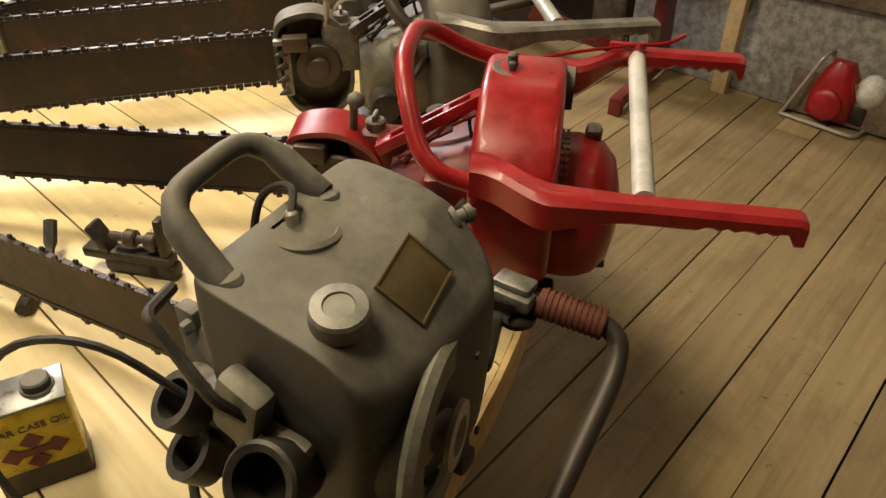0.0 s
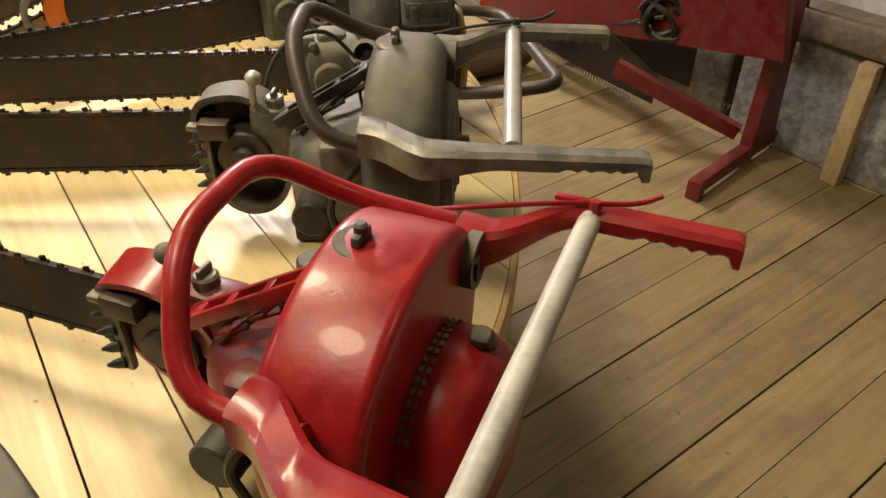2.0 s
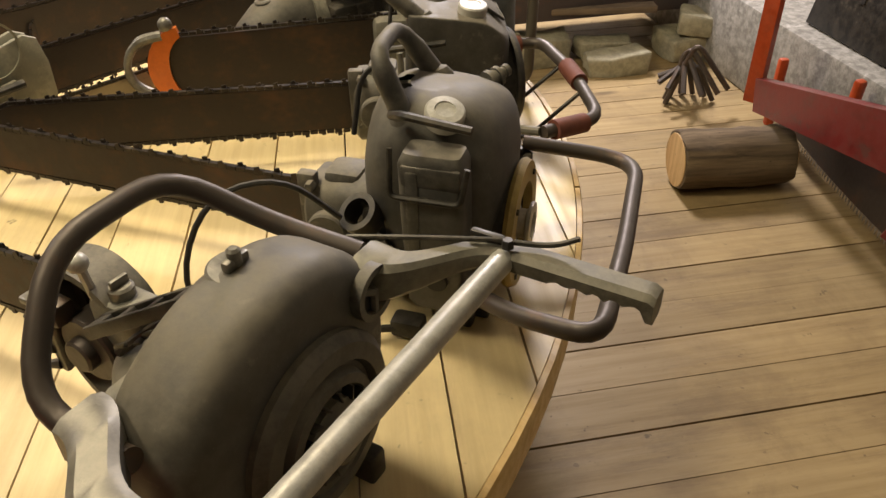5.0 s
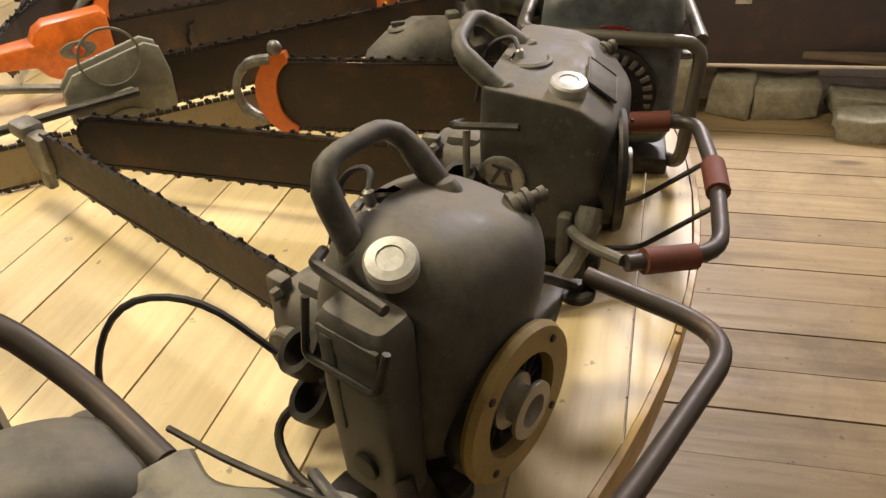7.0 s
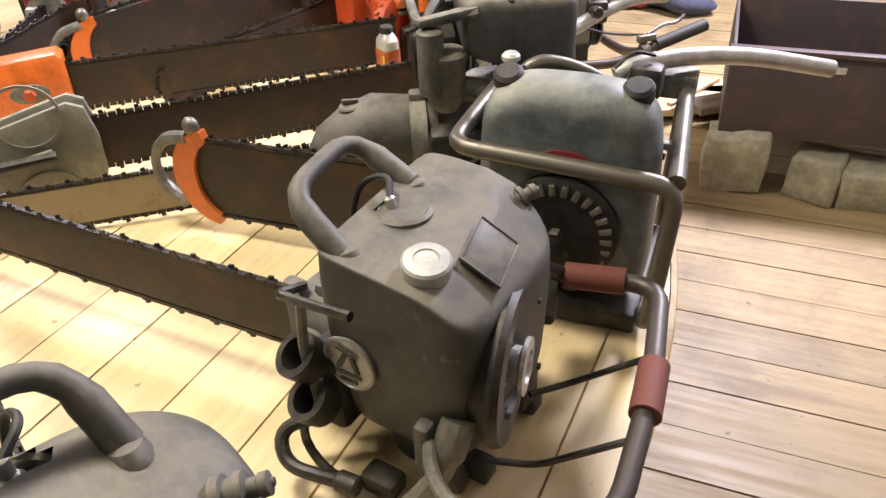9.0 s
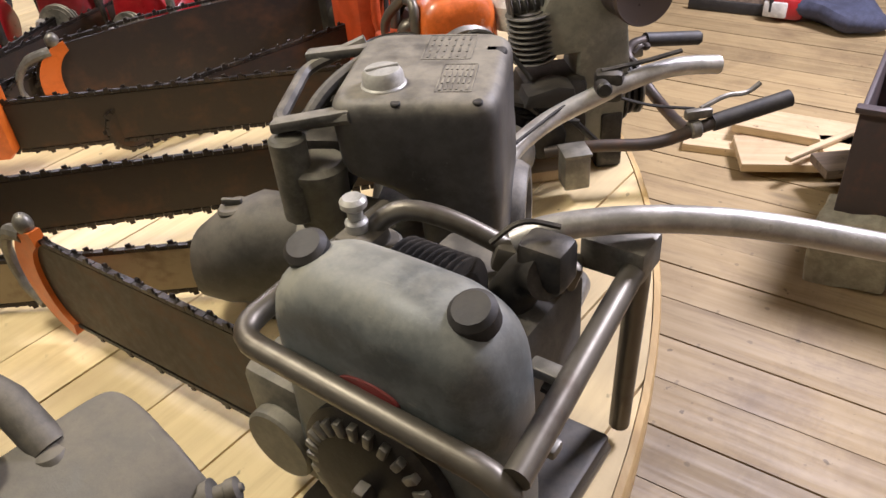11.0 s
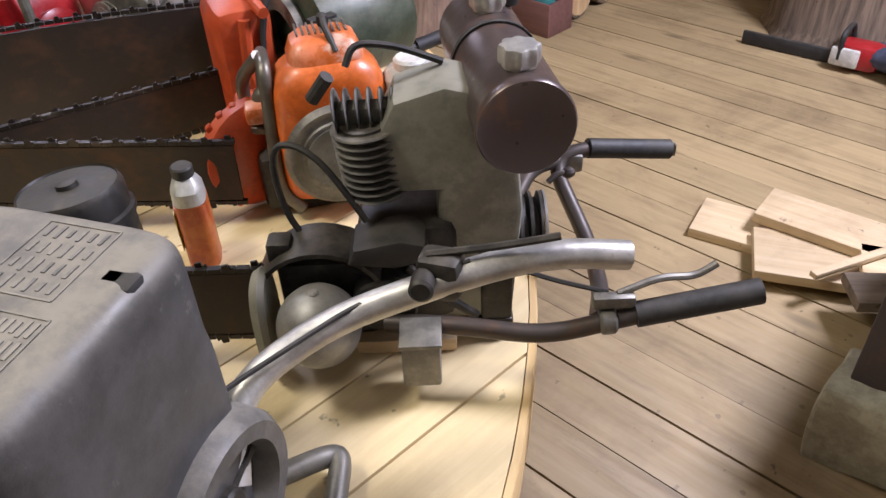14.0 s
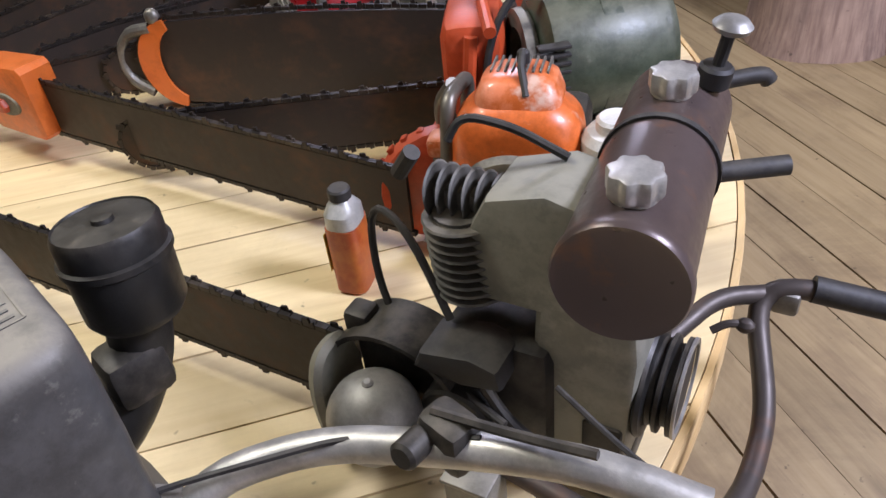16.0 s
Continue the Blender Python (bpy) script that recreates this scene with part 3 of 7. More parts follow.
    part("cross_bar", B().tube([(-0.006, -0.206, 0.279), (0.004, 0.205, 0.281)], 0.0135, 14), WHITE if red else CAPWHITE, s, "pale painted cross tube" if red else "pale aluminium cross tube")
    part("front_loop", B().tube([(-0.15, -0.168, 0.262), (-0.205, -0.166, 0.252), (-0.272, -0.168, 0.275), (-0.312, -0.085, 0.368), (-0.316, 0.06, 0.372), (-0.235, 0.112, 0.308), (-0.13, 0.135, 0.288)], 0.0122, 12, 0.05), loop_paint, s, "bent tubular carrying handle")
    tr = B().tube([(-0.16, 0.150, 0.290), (-0.09, 0.17, 0.300), (0.0, 0.213, 0.300)], 0.003, 8).box((-0.02, 0.214, 0.299), (0.04, 0.010, 0.008), 0.003)
    tr.tube([(0.005, 0.212, 0.300), (0.05, 0.226, 0.300), (0.075, 0.236, 0.312)], 0.0032, 8)
    bolt(tr, (0.008, 0.205, 0.298), (0, 0, 1), 0.007, 0.01)
    part("throttle_linkage", tr, RED if red else DARK, s, "thin throttle rod and trigger")
    # engine lump, cylinder and carburettor
    eng = B().loft([(-0.34, 0.0, 0.13, 0.060, 0.07), (-0.31, 0.0, 0.13, 0.085, 0.085), (-0.25, 0.0, 0.14, 0.10, 0.095), (-0.21, 0.0, 0.15, 0.10, 0.10)], 24, 3, "x")
    eng.box((-0.25, -0.085, 0.19), (0.07, 0.05, 0.06), 0.014).box((-0.27, 0.07, 0.10), (0.08, 0.07, 0.12), 0.015).box((-0.365, 0.005, 0.18), (0.09, 0.05, 0.10), 0.014)
    part("engine_block", eng, REDWORN if red else GREYLT, s, "cast engine block")
    tagged(part("cylinder", cooling_fins(B(), (-0.265, -0.02, 0.15), (-0.1, 0.0, 1), 0.045, 0.065, 7), REDWORN if red else DARK, s, "finned cylinder"), kind="stuff")
    link = B()
    for k in range(7):
        link.box((-0.315 + 0.017 * k, -0.045 + 0.006 * k, 0.218 + 0.011 * k), (0.026, 0.014, 0.006), 0.003, Matrix.Rotation(-0.55, 4, "Y") @ Matrix.Rotation(0.5 if k % 2 else -0.4, 4, "X"))
    link.tube([(-0.32, -0.05, 0.21), (-0.28, -0.03, 0.245), (-0.22, 0.0, 0.29)], 0.006, 8).tube([(-0.32, -0.01, 0.21), (-0.27, 0.0, 0.25), (-0.22, 0.02, 0.275)], 0.005, 8)
    part("linkage", link, REDWORN if red else DARK, s, "greasy control linkage")
    m = Matrix.Translation((-0.285, -0.035, 0.266)) @ Matrix.Rotation(-0.52, 4, "Y") @ Matrix.Rotation(0.12, 4, "Z")
    part("slotted_rail", B().box((0, -0.012, 0), (0.165, 0.007, 0.016), 0.002).box((0, 0.012, 0), (0.165, 0.007, 0.016), 0.002).box((-0.07, 0, 0), (0.025, 0.03, 0.014), 0.002).box((-0.02, 0, 0), (0.012, 0.03, 0.014), 0.002).box((0.03, 0, 0), (0.012, 0.03, 0.014), 0.002).box((0.075, 0, 0), (0.016, 0.03, 0.014), 0.002), RED if red else DARK, s, "slotted cast rail").matrix_local = m
    pipes = B().tube([(-0.24, 0.10, 0.24), (-0.30, 0.13, 0.20), (-0.33, 0.10, 0.12), (-0.30, 0.06, 0.05)], 0.008, 8)
    part("pipe", pipes, DARK, s, "dark bent pipe")
    part("pipe", B().tube([(-0.22, -0.12, 0.20), (-0.27, -0.14, 0.14), (-0.25, -0.13, 0.06)], 0.006, 8), DARK, s)
    part("carburettor", B().cyl((-0.29, 0.10, 0.16), (0, 0, 1), 0.022, 0.06), DARK, s, "dark carburettor")
    part("exhaust_port", B().cyl((-0.30, -0.075, 0.10), (0, -1, 0), 0.03, 0.05), DARK, s)
    part("wire", B().tube([(-0.20, 0.02, 0.33), (-0.235, -0.01, 0.27), (-0.22, -0.03, 0.22), (-0.26, -0.02, 0.20)], 0.0028, 6, 0.02), BLACK, s)
    # nose: drooping clutch guard with spikes, and the ball knob
    guard = closed_curve([(-0.355, 0.21), (-0.40, 0.258), (-0.455, 0.262), (-0.500, 0.235), (-0.505, 0.15), (-0.485, 0.075), (-0.44, 0.035), (-0.385, 0.045), (-0.35, 0.10)])
    shell = B()
    inner = [(p - Vector((-0.43, 0.15))) * 0.90 + Vector((-0.43, 0.15)) for p in guard]
    n = len(guard)
    verts = [(p.x, -0.022, p.y) for p in guard] + [(p.x, 0.034, p.y) for p in guard] + [(p.x, -0.022, p.y) for p in inner] + [(p.x, 0.026, p.y) for p in inner]
    polys = [(k, (k + 1) % n, n + (k + 1) % n, n + k) for k in range(n)] + [(k, 2 * n + k, 2 * n + (k + 1) % n, (k + 1) % n) for k in range(n)] + [(2 * n + k, 3 * n + k, 3 * n + (k + 1) % n, 2 * n + (k + 1) % n) for k in range(n)]
    polys += [tuple(range(n, 2 * n)), tuple(range(3 * n, 4 * n))[::-1]]
    shell.faces(verts, polys)
    guard_ob = part("clutch_guard", shell, RED if red else GREY, s, "open clutch guard")
    lean = Matrix.Translation((-0.43, 0.005, 0.145)) @ Matrix.Rotation(radians(12 if red else 0), 4, "X") @ Matrix.Diagonal((0.95, 1.0, 0.86 if red else 0.94, 1)) @ Matrix.Translation((0.43, 0.0, -0.15))
    guard_ob.matrix_local = lean
    part("sprocket", B().cyl((-0.42, -0.03, 0.15), (0, 1, 0), 0.045, 0.06).cyl((-0.42, -0.045, 0.15), (0, 1, 0), 0.022, 0.03).box((-0.46, -0.03, 0.2), (0.05, 0.03, 0.03), 0.006), TUBE, s, "rusty sprocket drum")
    part("bumper_plate", B().box((-0.470, -0.034, 0.205), (0.062, 0.018, 0.010), 0.003).box((-0.478, -0.030, 0.15), (0.016, 0.012, 0.11), 0.004), ALUDARK, s, "worn pale bumper plate")
    for k in range(4):
        part("bumper_spike", B().lathe([(0.008, 0), (0.006, 0.012), (0.002, 0.022)], (-0.480, -0.034, 0.185 - 0.026 * k), (-0.85, -0.5, -0.1), 8), DARK, s)
    part("lever", B().tube([(-0.40, -0.010, 0.225), (-0.395, -0.018, 0.275)], 0.006, 8).ball((-0.39, -0.022, 0.284), 0.013, (1, 1, 0.9), 14), GREY if red else CAPWHITE, s, "ball knob lever")
    part("oil_cap", B().cyl((-0.370, 0.005, 0.226), (0, 0, 1), 0.015, 0.018).box((-0.370, 0.005, 0.248), (0.006, 0.024, 0.012), 0.002), ALUDARK, s)
    part("foot", B().box((-0.16, -0.08, 0.022), (0.14, 0.03, 0.044), 0.006).box((-0.16, 0.08, 0.022), (0.14, 0.03, 0.044), 0.006).box((-0.30, 0, 0.02), (0.10, 0.09, 0.04), 0.008), DARK, s, "dark support feet")
    bar_and_chain(s, *bar)
    return s


fan_saw(0.516, 1.151, -3.7, RED, RED, RED, "glossy red two-handled chainsaw on the platform's edge", True, ((0.05, 1.182, 0.728), (-0.80, 1.235, 0.70), 0.088))
fan_saw(0.370, 1.692, 14.0, GREY, ALUDARK, TUBE, "dusty grey two-handled chainsaw with aluminium handles on the platform", False, ((-0.10, 1.60, 0.728), (-0.80, 1.375, 0.71), 0.098))


# ---- egg-shaped grey saws with a carrying bow on top ----
def egg_saw(x, y, angle, label, bar, ring_paint, plate, tube_grips, boxy, cap=CAPWHITE, side="box", cable=True, nose=False, tall=1.0):
    s = saw(x, y, angle, label)
    s.scale = (1, 1, tall)
    bpy.context.view_layer.update()
    fan_axis = (1.0, 0.26, 0.0) if boxy else (1.0, 0.0, 0.0)
    fx, fy, fz = (0.098, -0.010, 0.172) if boxy else (0.104, 0.02, 0.130)
    if boxy:
        p, rings = 4.8, [(0.078, 0.0, 0.010, 0.086, 0.098), (0.090, 0.0, 0.010, 0.097, 0.108), (0.16, -0.002, 0.009, 0.105, 0.116), (0.24, -0.004, 0.008, 0.109, 0.119), (0.300, -0.006, 0.008, 0.109, 0.119), (0.330, -0.008, 0.009, 0.106, 0.116), (0.352, -0.010, 0.010, 0.094, 0.104), (0.362, -0.012, 0.012, 0.060, 0.070)]
    else:
        p, rings = 2.7, [(0.055, 0.0, -0.010, 0.045, 0.050), (0.085, 0.0, -0.010, 0.075, 0.074), (0.13, 0.0, -0.006, 0.095, 0.090), (0.18, -0.002, 0.006, 0.104, 0.106), (0.235, -0.004, 0.022, 0.105, 0.124), (0.278, -0.006, 0.030, 0.098, 0.122), (0.308, -0.010, 0.030, 0.084, 0.108), (0.330, -0.014, 0.028, 0.062, 0.084), (0.342, -0.016, 0.026, 0.030, 0.046)]
    shell = B().loft([(*r, p) for r in filled(rings)], 64)
    if boxy:
        press(shell, (0.09, -0.08, 1.0), (0.0, 0.02, 0.324), 0.004)
        press(shell, (0.62, 0.04, 0.78), (0.040, 0.012, 0.317), 0.004)
        press(shell, (0.45, -0.60, 0.66), (0.066, -0.104, 0.310), 0.008)
        press(shell, (0.0, -1.0, 0.04), (0.0, -0.109, 0.19), 0.005)
        press(shell, (-1.0, 0.0, 0.10), (-0.104, 0.0, 0.22), 0.006)
    else:
        press(shell, (-0.55, -0.62, 0.55), (-0.062, -0.070, 0.300), 0.008)
        press(shell, (0.05, -1.0, 0.12), (0.0, -0.094, 0.20), 0.007)
        press(shell, (0.10, 0.30, 1.0), (0.0, 0.05, 0.332), 0.010)
    if side == "badge":
        fx -= 0.013
        for v in shell.bm.verts:
            v.co.x *= 0.88 if v.co.x > 0 else 1.0
    hole = Vector((-0.052, 0.006))
    cut = [f for f in shell.bm.faces if f.calc_center_median().z > 0.27 and (f.calc_center_median().xy - hole).length < 0.028]
    bmesh.ops.delete(shell.bm, geom=cut, context="FACES")
    part("tank_housing", shell, GREY, s, "dusty grey egg-shaped tank housing" if not boxy else "dusty grey squared tank housing")
    part("crankcase", B().box((-0.01, 0.02, 0.065), (0.13, 0.13, 0.10), 0.02).cyl((0.0, -0.05, 0.06), (0, -1, 0), 0.03, 0.035).box((0.05, 0.08, 0.05), (0.06, 0.05, 0.07), 0.012), DARK, s, "dark greasy crankcase")
    part("opening_lip", B().lathe_open([(0.025, 0), (0.036, 0.0), (0.034, 0.012), (0.029, 0.015), (0.025, 0.012)], (-0.052, 0.006, 0.312), (-0.05, 0.06, 1), 32), GREY, s, "cast lip round the opening")
    part("filler_cap", B().lathe([(0.026, 0), (0.0265, 0.006), (0.0265, 0.016), (0.024, 0.019), (0.014, 0.020), (0.013, 0.0185), (0.004, 0.0185)], (0.042 if side == "exhaust" else 0.022, -0.062, 0.312 if boxy else 0.318), (0.12, -0.12, 1) if boxy else (0.22, -0.32, 1), 28), cap, s, "pale round filler cap")
    if boxy:
        bow, f0, f1 = [(-0.070, -0.082, 0.312), (-0.138, -0.080, 0.368), (-0.152, 0.046, 0.376), (-0.078, 0.058, 0.326)], (-0.074, -0.080, 0.316), (-0.078, 0.056, 0.326)
    else:
        bow, f0, f1 = [(-0.034, -0.054, 0.305), (-0.066, -0.066, 0.398), (-0.080, 0.060, 0.392), (-0.036, 0.080, 0.322)], (-0.036, -0.054, 0.314), (-0.036, 0.078, 0.324)
    handle = B().tube(bow, [0.0150, 0.0122, 0.0108, 0.0108, 0.0122, 0.0150], 16, 0.04)
    for q in (f0, f1):
        handle.lathe([(0.024, -0.022), (0.023, -0.008), (0.018, 0.002), (0.010, 0.006)], q, (-0.35, 0, 1), 20, (1.2, 0.8))
    part("carrying_bow", handle, GREY, s, "cast carrying bow")
    # Cup under the cut-out, coloured black so the hole reads as shaded.
    part("top_opening", B().ring((-0.052, 0.006, 0.262), (0, 0, 1), 0.027, 0.033, 0.056, 28).cyl((-0.052, 0.006, 0.260), (0, 0, 1), 0.033, 0.006, 0.001, 28), BLACK, s, "dark opening under the bow")
    part("spark_plug", B().cyl((-0.056, 0.004, 0.270), (-0.2, 0, 1), 0.011, 0.054).cyl((-0.066, 0.004, 0.323), (-0.2, 0, 1), 0.0065, 0.018), ALU, s, "spark plug")
    part("spark_lead", B().tube([(-0.068, 0.004, 0.338), (-0.085, 0.03, 0.352), (-0.125, 0.02, 0.335), (-0.135, 0.0, 0.25)], 0.004, 8, 0.03), BLACK, s)
    pet = B().lathe([(0.017, 0), (0.017, 0.008), (0.012, 0.010), (0.012, 0.017), (0.015, 0.018), (0.015, 0.024), (0.008, 0.026), (0.008, 0.034), (0.0095, 0.035), (0.0095, 0.042), (0.004, 0.044), (0.003, 0.046)], (0.024, 0.104, 0.300) if boxy else (0.036, 0.112, 0.300), (0.50, 0.80, 0.22), 18)
    part("petcock", pet, GREY, s, "ribbed brass-grey valve")
    if plate:
        m = Matrix.Translation((0.056, 0.024 if side == "exhaust" else 0.008, 0.3055)) @ Matrix.Rotation(radians(38.5), 4, "Y") @ Matrix.Rotation(radians(14), 4, "Z")
        lip = B()
        for x in (-0.026, 0.026):
            lip.box((x, 0, 0.0015), (0.003, 0.068, 0.004), 0.001)
        for y in (-0.034, 0.034):
            lip.box((0, y, 0.0015), (0.055, 0.003, 0.004), 0.001)
        part("name_plate", lip.box((0, 0, 0), (0.054, 0.070, 0.004), 0.001), plate, s, "square plate on the sloping face").matrix_local = m
    # fan ring facing outwards
    part("fan_ring", B().lathe_open([(0.060, 0.0), (0.094, 0.0), (0.096, 0.006), (0.092, 0.014), (0.062, 0.014)], (fx, fy, fz), fan_axis, 44), ring_paint, s, "flat ring round the fan")
    part("fan_well", B().lathe([(0.086, 0), (0.090, 0.04), (0.090, 0.052), (0.061, 0.054), (0.058, 0.02), (0.02, 0.018)], (fx - 0.048, fy, fz), fan_axis, 40), DARK, s, "dark fan well")
    vanes = B()
    for k in range(16):
        a = 2 * math.pi * k / 16
        vanes.box((fx - 0.016, fy + 0.043 * math.cos(a), fz + 0.043 * math.sin(a)), (0.026, 0.030, 0.0025), 0, Matrix.Rotation(a + 0.35, 4, "X"))
    tagged(part("fan_blades", vanes, BLACK, s), kind="stuff")
    part("starter_pulley", B().lathe([(0.034, 0), (0.034, 0.006), (0.022, 0.010), (0.022, 0.022), (0.034, 0.026), (0.034, 0.031), (0.020, 0.032), (0.018, 0.014)], (fx - 0.004, fy, fz), fan_axis, 32), ALU, s, "turned aluminium starter pulley")
    screws = B()
    for a in (0.8, 2.4, 4.0, 5.6):
        bolt(screws, (fx + 0.013, fy + 0.079 * math.cos(a), fz + 0.079 * math.sin(a)), fan_axis, 0.005, 0.004)
    tagged(part("screws", screws, DARK, s), kind="stuff")
    # side rod, with a bracket box or a round badge under it
    if boxy and side == "exhaust":
        rod = [(-0.120, -0.100, 0.300), (-0.095, -0.146, 0.312), (-0.022, -0.152, 0.262), (-0.010, -0.135, 0.235)]
    elif boxy:
        rod = [(-0.122, -0.095, 0.262), (-0.128, -0.130, 0.272), (-0.026, -0.132, 0.284)]
    else:
        rod = [(-0.040, -0.090, 0.330), (-0.010, -0.128, 0.350), (0.078, -0.132, 0.342)]
    part("side_rod", B().tube(rod, 0.0058, 8, 0.01), DARK, s, "bent steel rod")
    if side == "box":
        cover = B().loft([(0.06, 0.026, -0.104, 0.036, 0.020), (0.075, 0.026, -0.106, 0.042, 0.026), (0.20, 0.024, -0.108, 0.044, 0.028), (0.285, 0.022, -0.106, 0.044, 0.028), (0.298, 0.022, -0.104, 0.038, 0.022)], 32, 6)
        part("magneto_cover", cover.box((0.024, -0.128, 0.272), (0.080, 0.016, 0.030), 0.005).box((0.0, -0.130, 0.22), (0.018, 0.016, 0.12), 0.004), GREY, s, "grey bracket box")
        part("bracket_frame", B().tube([(-0.030, -0.128, 0.305), (-0.028, -0.142, 0.245), (0.066, -0.142, 0.245), (0.072, -0.130, 0.290)], 0.0042, 8, 0.01), DARK, s, "thin wire bracket")
        # No hole is cut; a black disc gives the outlet's inner shade.
        part("outlet_hole", B().cyl((0.03, -0.1335, 0.12), (0, -1, 0), 0.016, 0.006, 0.001), BLACK, s)
    elif side == "badge":
        part("round_badge", B().lathe([(0.0345, 0), (0.036, 0.002), (0.036, 0.005), (0.033, 0.006), (0.032, 0.0045), (0.004, 0.0045)], (-0.058, -0.1065, 0.186), (0.0, -1, 0.04), 32), BADGE, s, "round stamped maker's badge")
        part("badge_print", B().box((-0.058, -0.1125, 0.172), (0.036, 0.002, 0.005), 0).box((-0.058, -0.1125, 0.163), (0.024, 0.002, 0.004), 0).box((-0.066, -0.1125, 0.190), (0.006, 0.002, 0.026), 0, Matrix.Rotation(0.5, 4, "Y")).box((-0.048, -0.1125, 0.188), (0.006, 0.002, 0.022), 0, Matrix.Rotation(-0.3, 4, "Y")).box((-0.057, -0.1125, 0.205), (0.030, 0.002, 0.004), 0, Matrix.Rotation(0.2, 4, "Y")), PRINT, s, "dark stamped marks")
        part("stay_strip", B().tube([(-0.108, -0.118, 0.262), (-0.106, -0.128, 0.20), (-0.094, -0.126, 0.10)], 0.006, 8, 0.02), GREYLT, s, "worn flat stay")
        part("hose", B().tube([(-0.10, -0.12, 0.09), (-0.150, -0.150, 0.070), (-0.125, -0.175, 0.040), (-0.04, -0.160, 0.045)], 0.009, 10, 0.03).cyl((-0.055, -0.161, 0.044), (1, 0.1, 0), 0.013, 0.03), DARK, s, "dark hose with a coupling")
        part("strut_foot", B().tube([(0.072, -0.090, 0.150), (0.070, -0.128, 0.090), (0.020, -0.165, 0.012)], [0.020, 0.014, 0.012, 0.014, 0.016], 10, 0.03), GREYLT, s, "pale cast strut")
    else:
        stub = B().lathe([(0.027, 0), (0.031, 0.02), (0.036, 0.052), (0.036, 0.066), (0.033, 0.069), (0.026, 0.067), (0.023, 0.03)], (0.022, -0.112, 0.168), (0.12, -0.78, 0.60), 28)
        part("exhaust_stub", stub, DARK, s, "open dark exhaust stub")
        part("flange", B().box((-0.026, -0.122, 0.225), (0.052, 0.030, 0.075), 0.010, Matrix.Rotation(0.3, 4, "Y")).box((0.0, -0.118, 0.19), (0.09, 0.024, 0.05), 0.010).cyl((-0.03, -0.134, 0.235), (0, -1, 0.2), 0.007, 0.01), GREYLT, s, "pale cast flange")
    cups, inset = B(), 0.026 if side == "box" else 0.0
    for k, z in enumerate((0.158, 0.105)):
        cups.lathe_open([(0.017, 0), (0.027, 0.0), (0.029, 0.018), (0.029, 0.032), (0.020, 0.032), (0.017, 0.01)], (-0.112 + 0.016 * k + inset, -0.112 - 0.010 * k + inset, z + 0.006), (-0.25, -0.55, 0.8), 20)
    part("contact_clamp", cups.box((-0.098 + inset, -0.090 + inset, 0.125), (0.05, 0.05, 0.12), 0.012), DARK, s, "dark clamp with two round sockets")
    if cable:
        part("cable", B().tube([(-0.112, -0.118, 0.185), (-0.17, -0.16, 0.265), (-0.26, -0.21, 0.245), (-0.30, -0.25, 0.12), (-0.24, -0.24, 0.02)], 0.0042, 8, 0.09), BLACK, s, "loose black cable")
    # gear head and bar
    g = B().loft([(-0.215, 0.0, 0.115, 0.038, 0.055), (-0.20, 0.0, 0.115, 0.055, 0.070), (-0.13, 0.0, 0.115, 0.062, 0.075), (-0.09, 0.0, 0.12, 0.07, 0.085)], 24, 3.2, "x")
    g.box((-0.15, 0.0, 0.175), (0.06, 0.06, 0.05), 0.012).box((-0.20, -0.035, 0.15), (0.03, 0.02, 0.10), 0.005).cyl((-0.16, -0.055, 0.12), (0, -1, 0), 0.034, 0.02)
    bolt(g, (-0.19, -0.045, 0.185), (0, -1, 0), 0.008, 0.012)
    bolt(g, (-0.19, -0.045, 0.09), (0, -1, 0), 0.008, 0.012)
    part("gear_head", g, GREY, s, "cast gear head")
    part("oil_pipe", B().tube([(-0.11, -0.08, 0.10), (-0.15, -0.125, 0.05), (-0.08, -0.15, 0.02), (-0.03, -0.13, 0.02)], 0.006, 8, 0.04).box((-0.02, -0.12, 0.02), (0.05, 0.035, 0.03), 0.008), DARK, s)
    # handle tube
    bracket = B().box((0.045, 0.165, 0.13), (0.05, 0.10, 0.020), 0.008, Matrix.Rotation(0.35, 4, "Z")).box((0.03, 0.13, 0.09), (0.05, 0.04, 0.10), 0.010).cyl((0.066, 0.222, 0.125), (0, 0, 1), 0.024, 0.012).tube([(0.03, 0.12, 0.21), (0.05, 0.17, 0.18), (0.065, 0.22, 0.14)], 0.007, 8)
    bolt(bracket, (0.066, 0.222, 0.137), (0, 0, 1), 0.009, 0.010)
    part("handle_clamp", bracket, TUBE if not tube_grips else DARK, s, "rusty handle clamp")
    if tube_grips == "red":
        line = [(0.045, 0.205, 0.142), (0.185, 0.238, 0.150), (0.235, 0.060, 0.146), (0.262, -0.115, 0.128), (0.145, -0.200, 0.142)]
    else:
        line = [(0.07, 0.236, 0.150), (0.222, 0.252, 0.136), (0.264, 0.222, 0.134), (0.268, -0.015, 0.144), (0.262, -0.240, 0.160), (0.150, -0.190, 0.130), (0.06, -0.115, 0.10)] if tube_grips == "plain" else [(0.06, 0.232, 0.150), (0.178, 0.262, 0.140), (0.196, 0.232, 0.110), (0.200, 0.04, 0.020), (0.190, -0.19, 0.02), (0.10, -0.16, 0.06)]
    part("handle_tube", B().tube(line, 0.0125, 12, 0.045), TUBE, s, "bent brown steel handle tube")
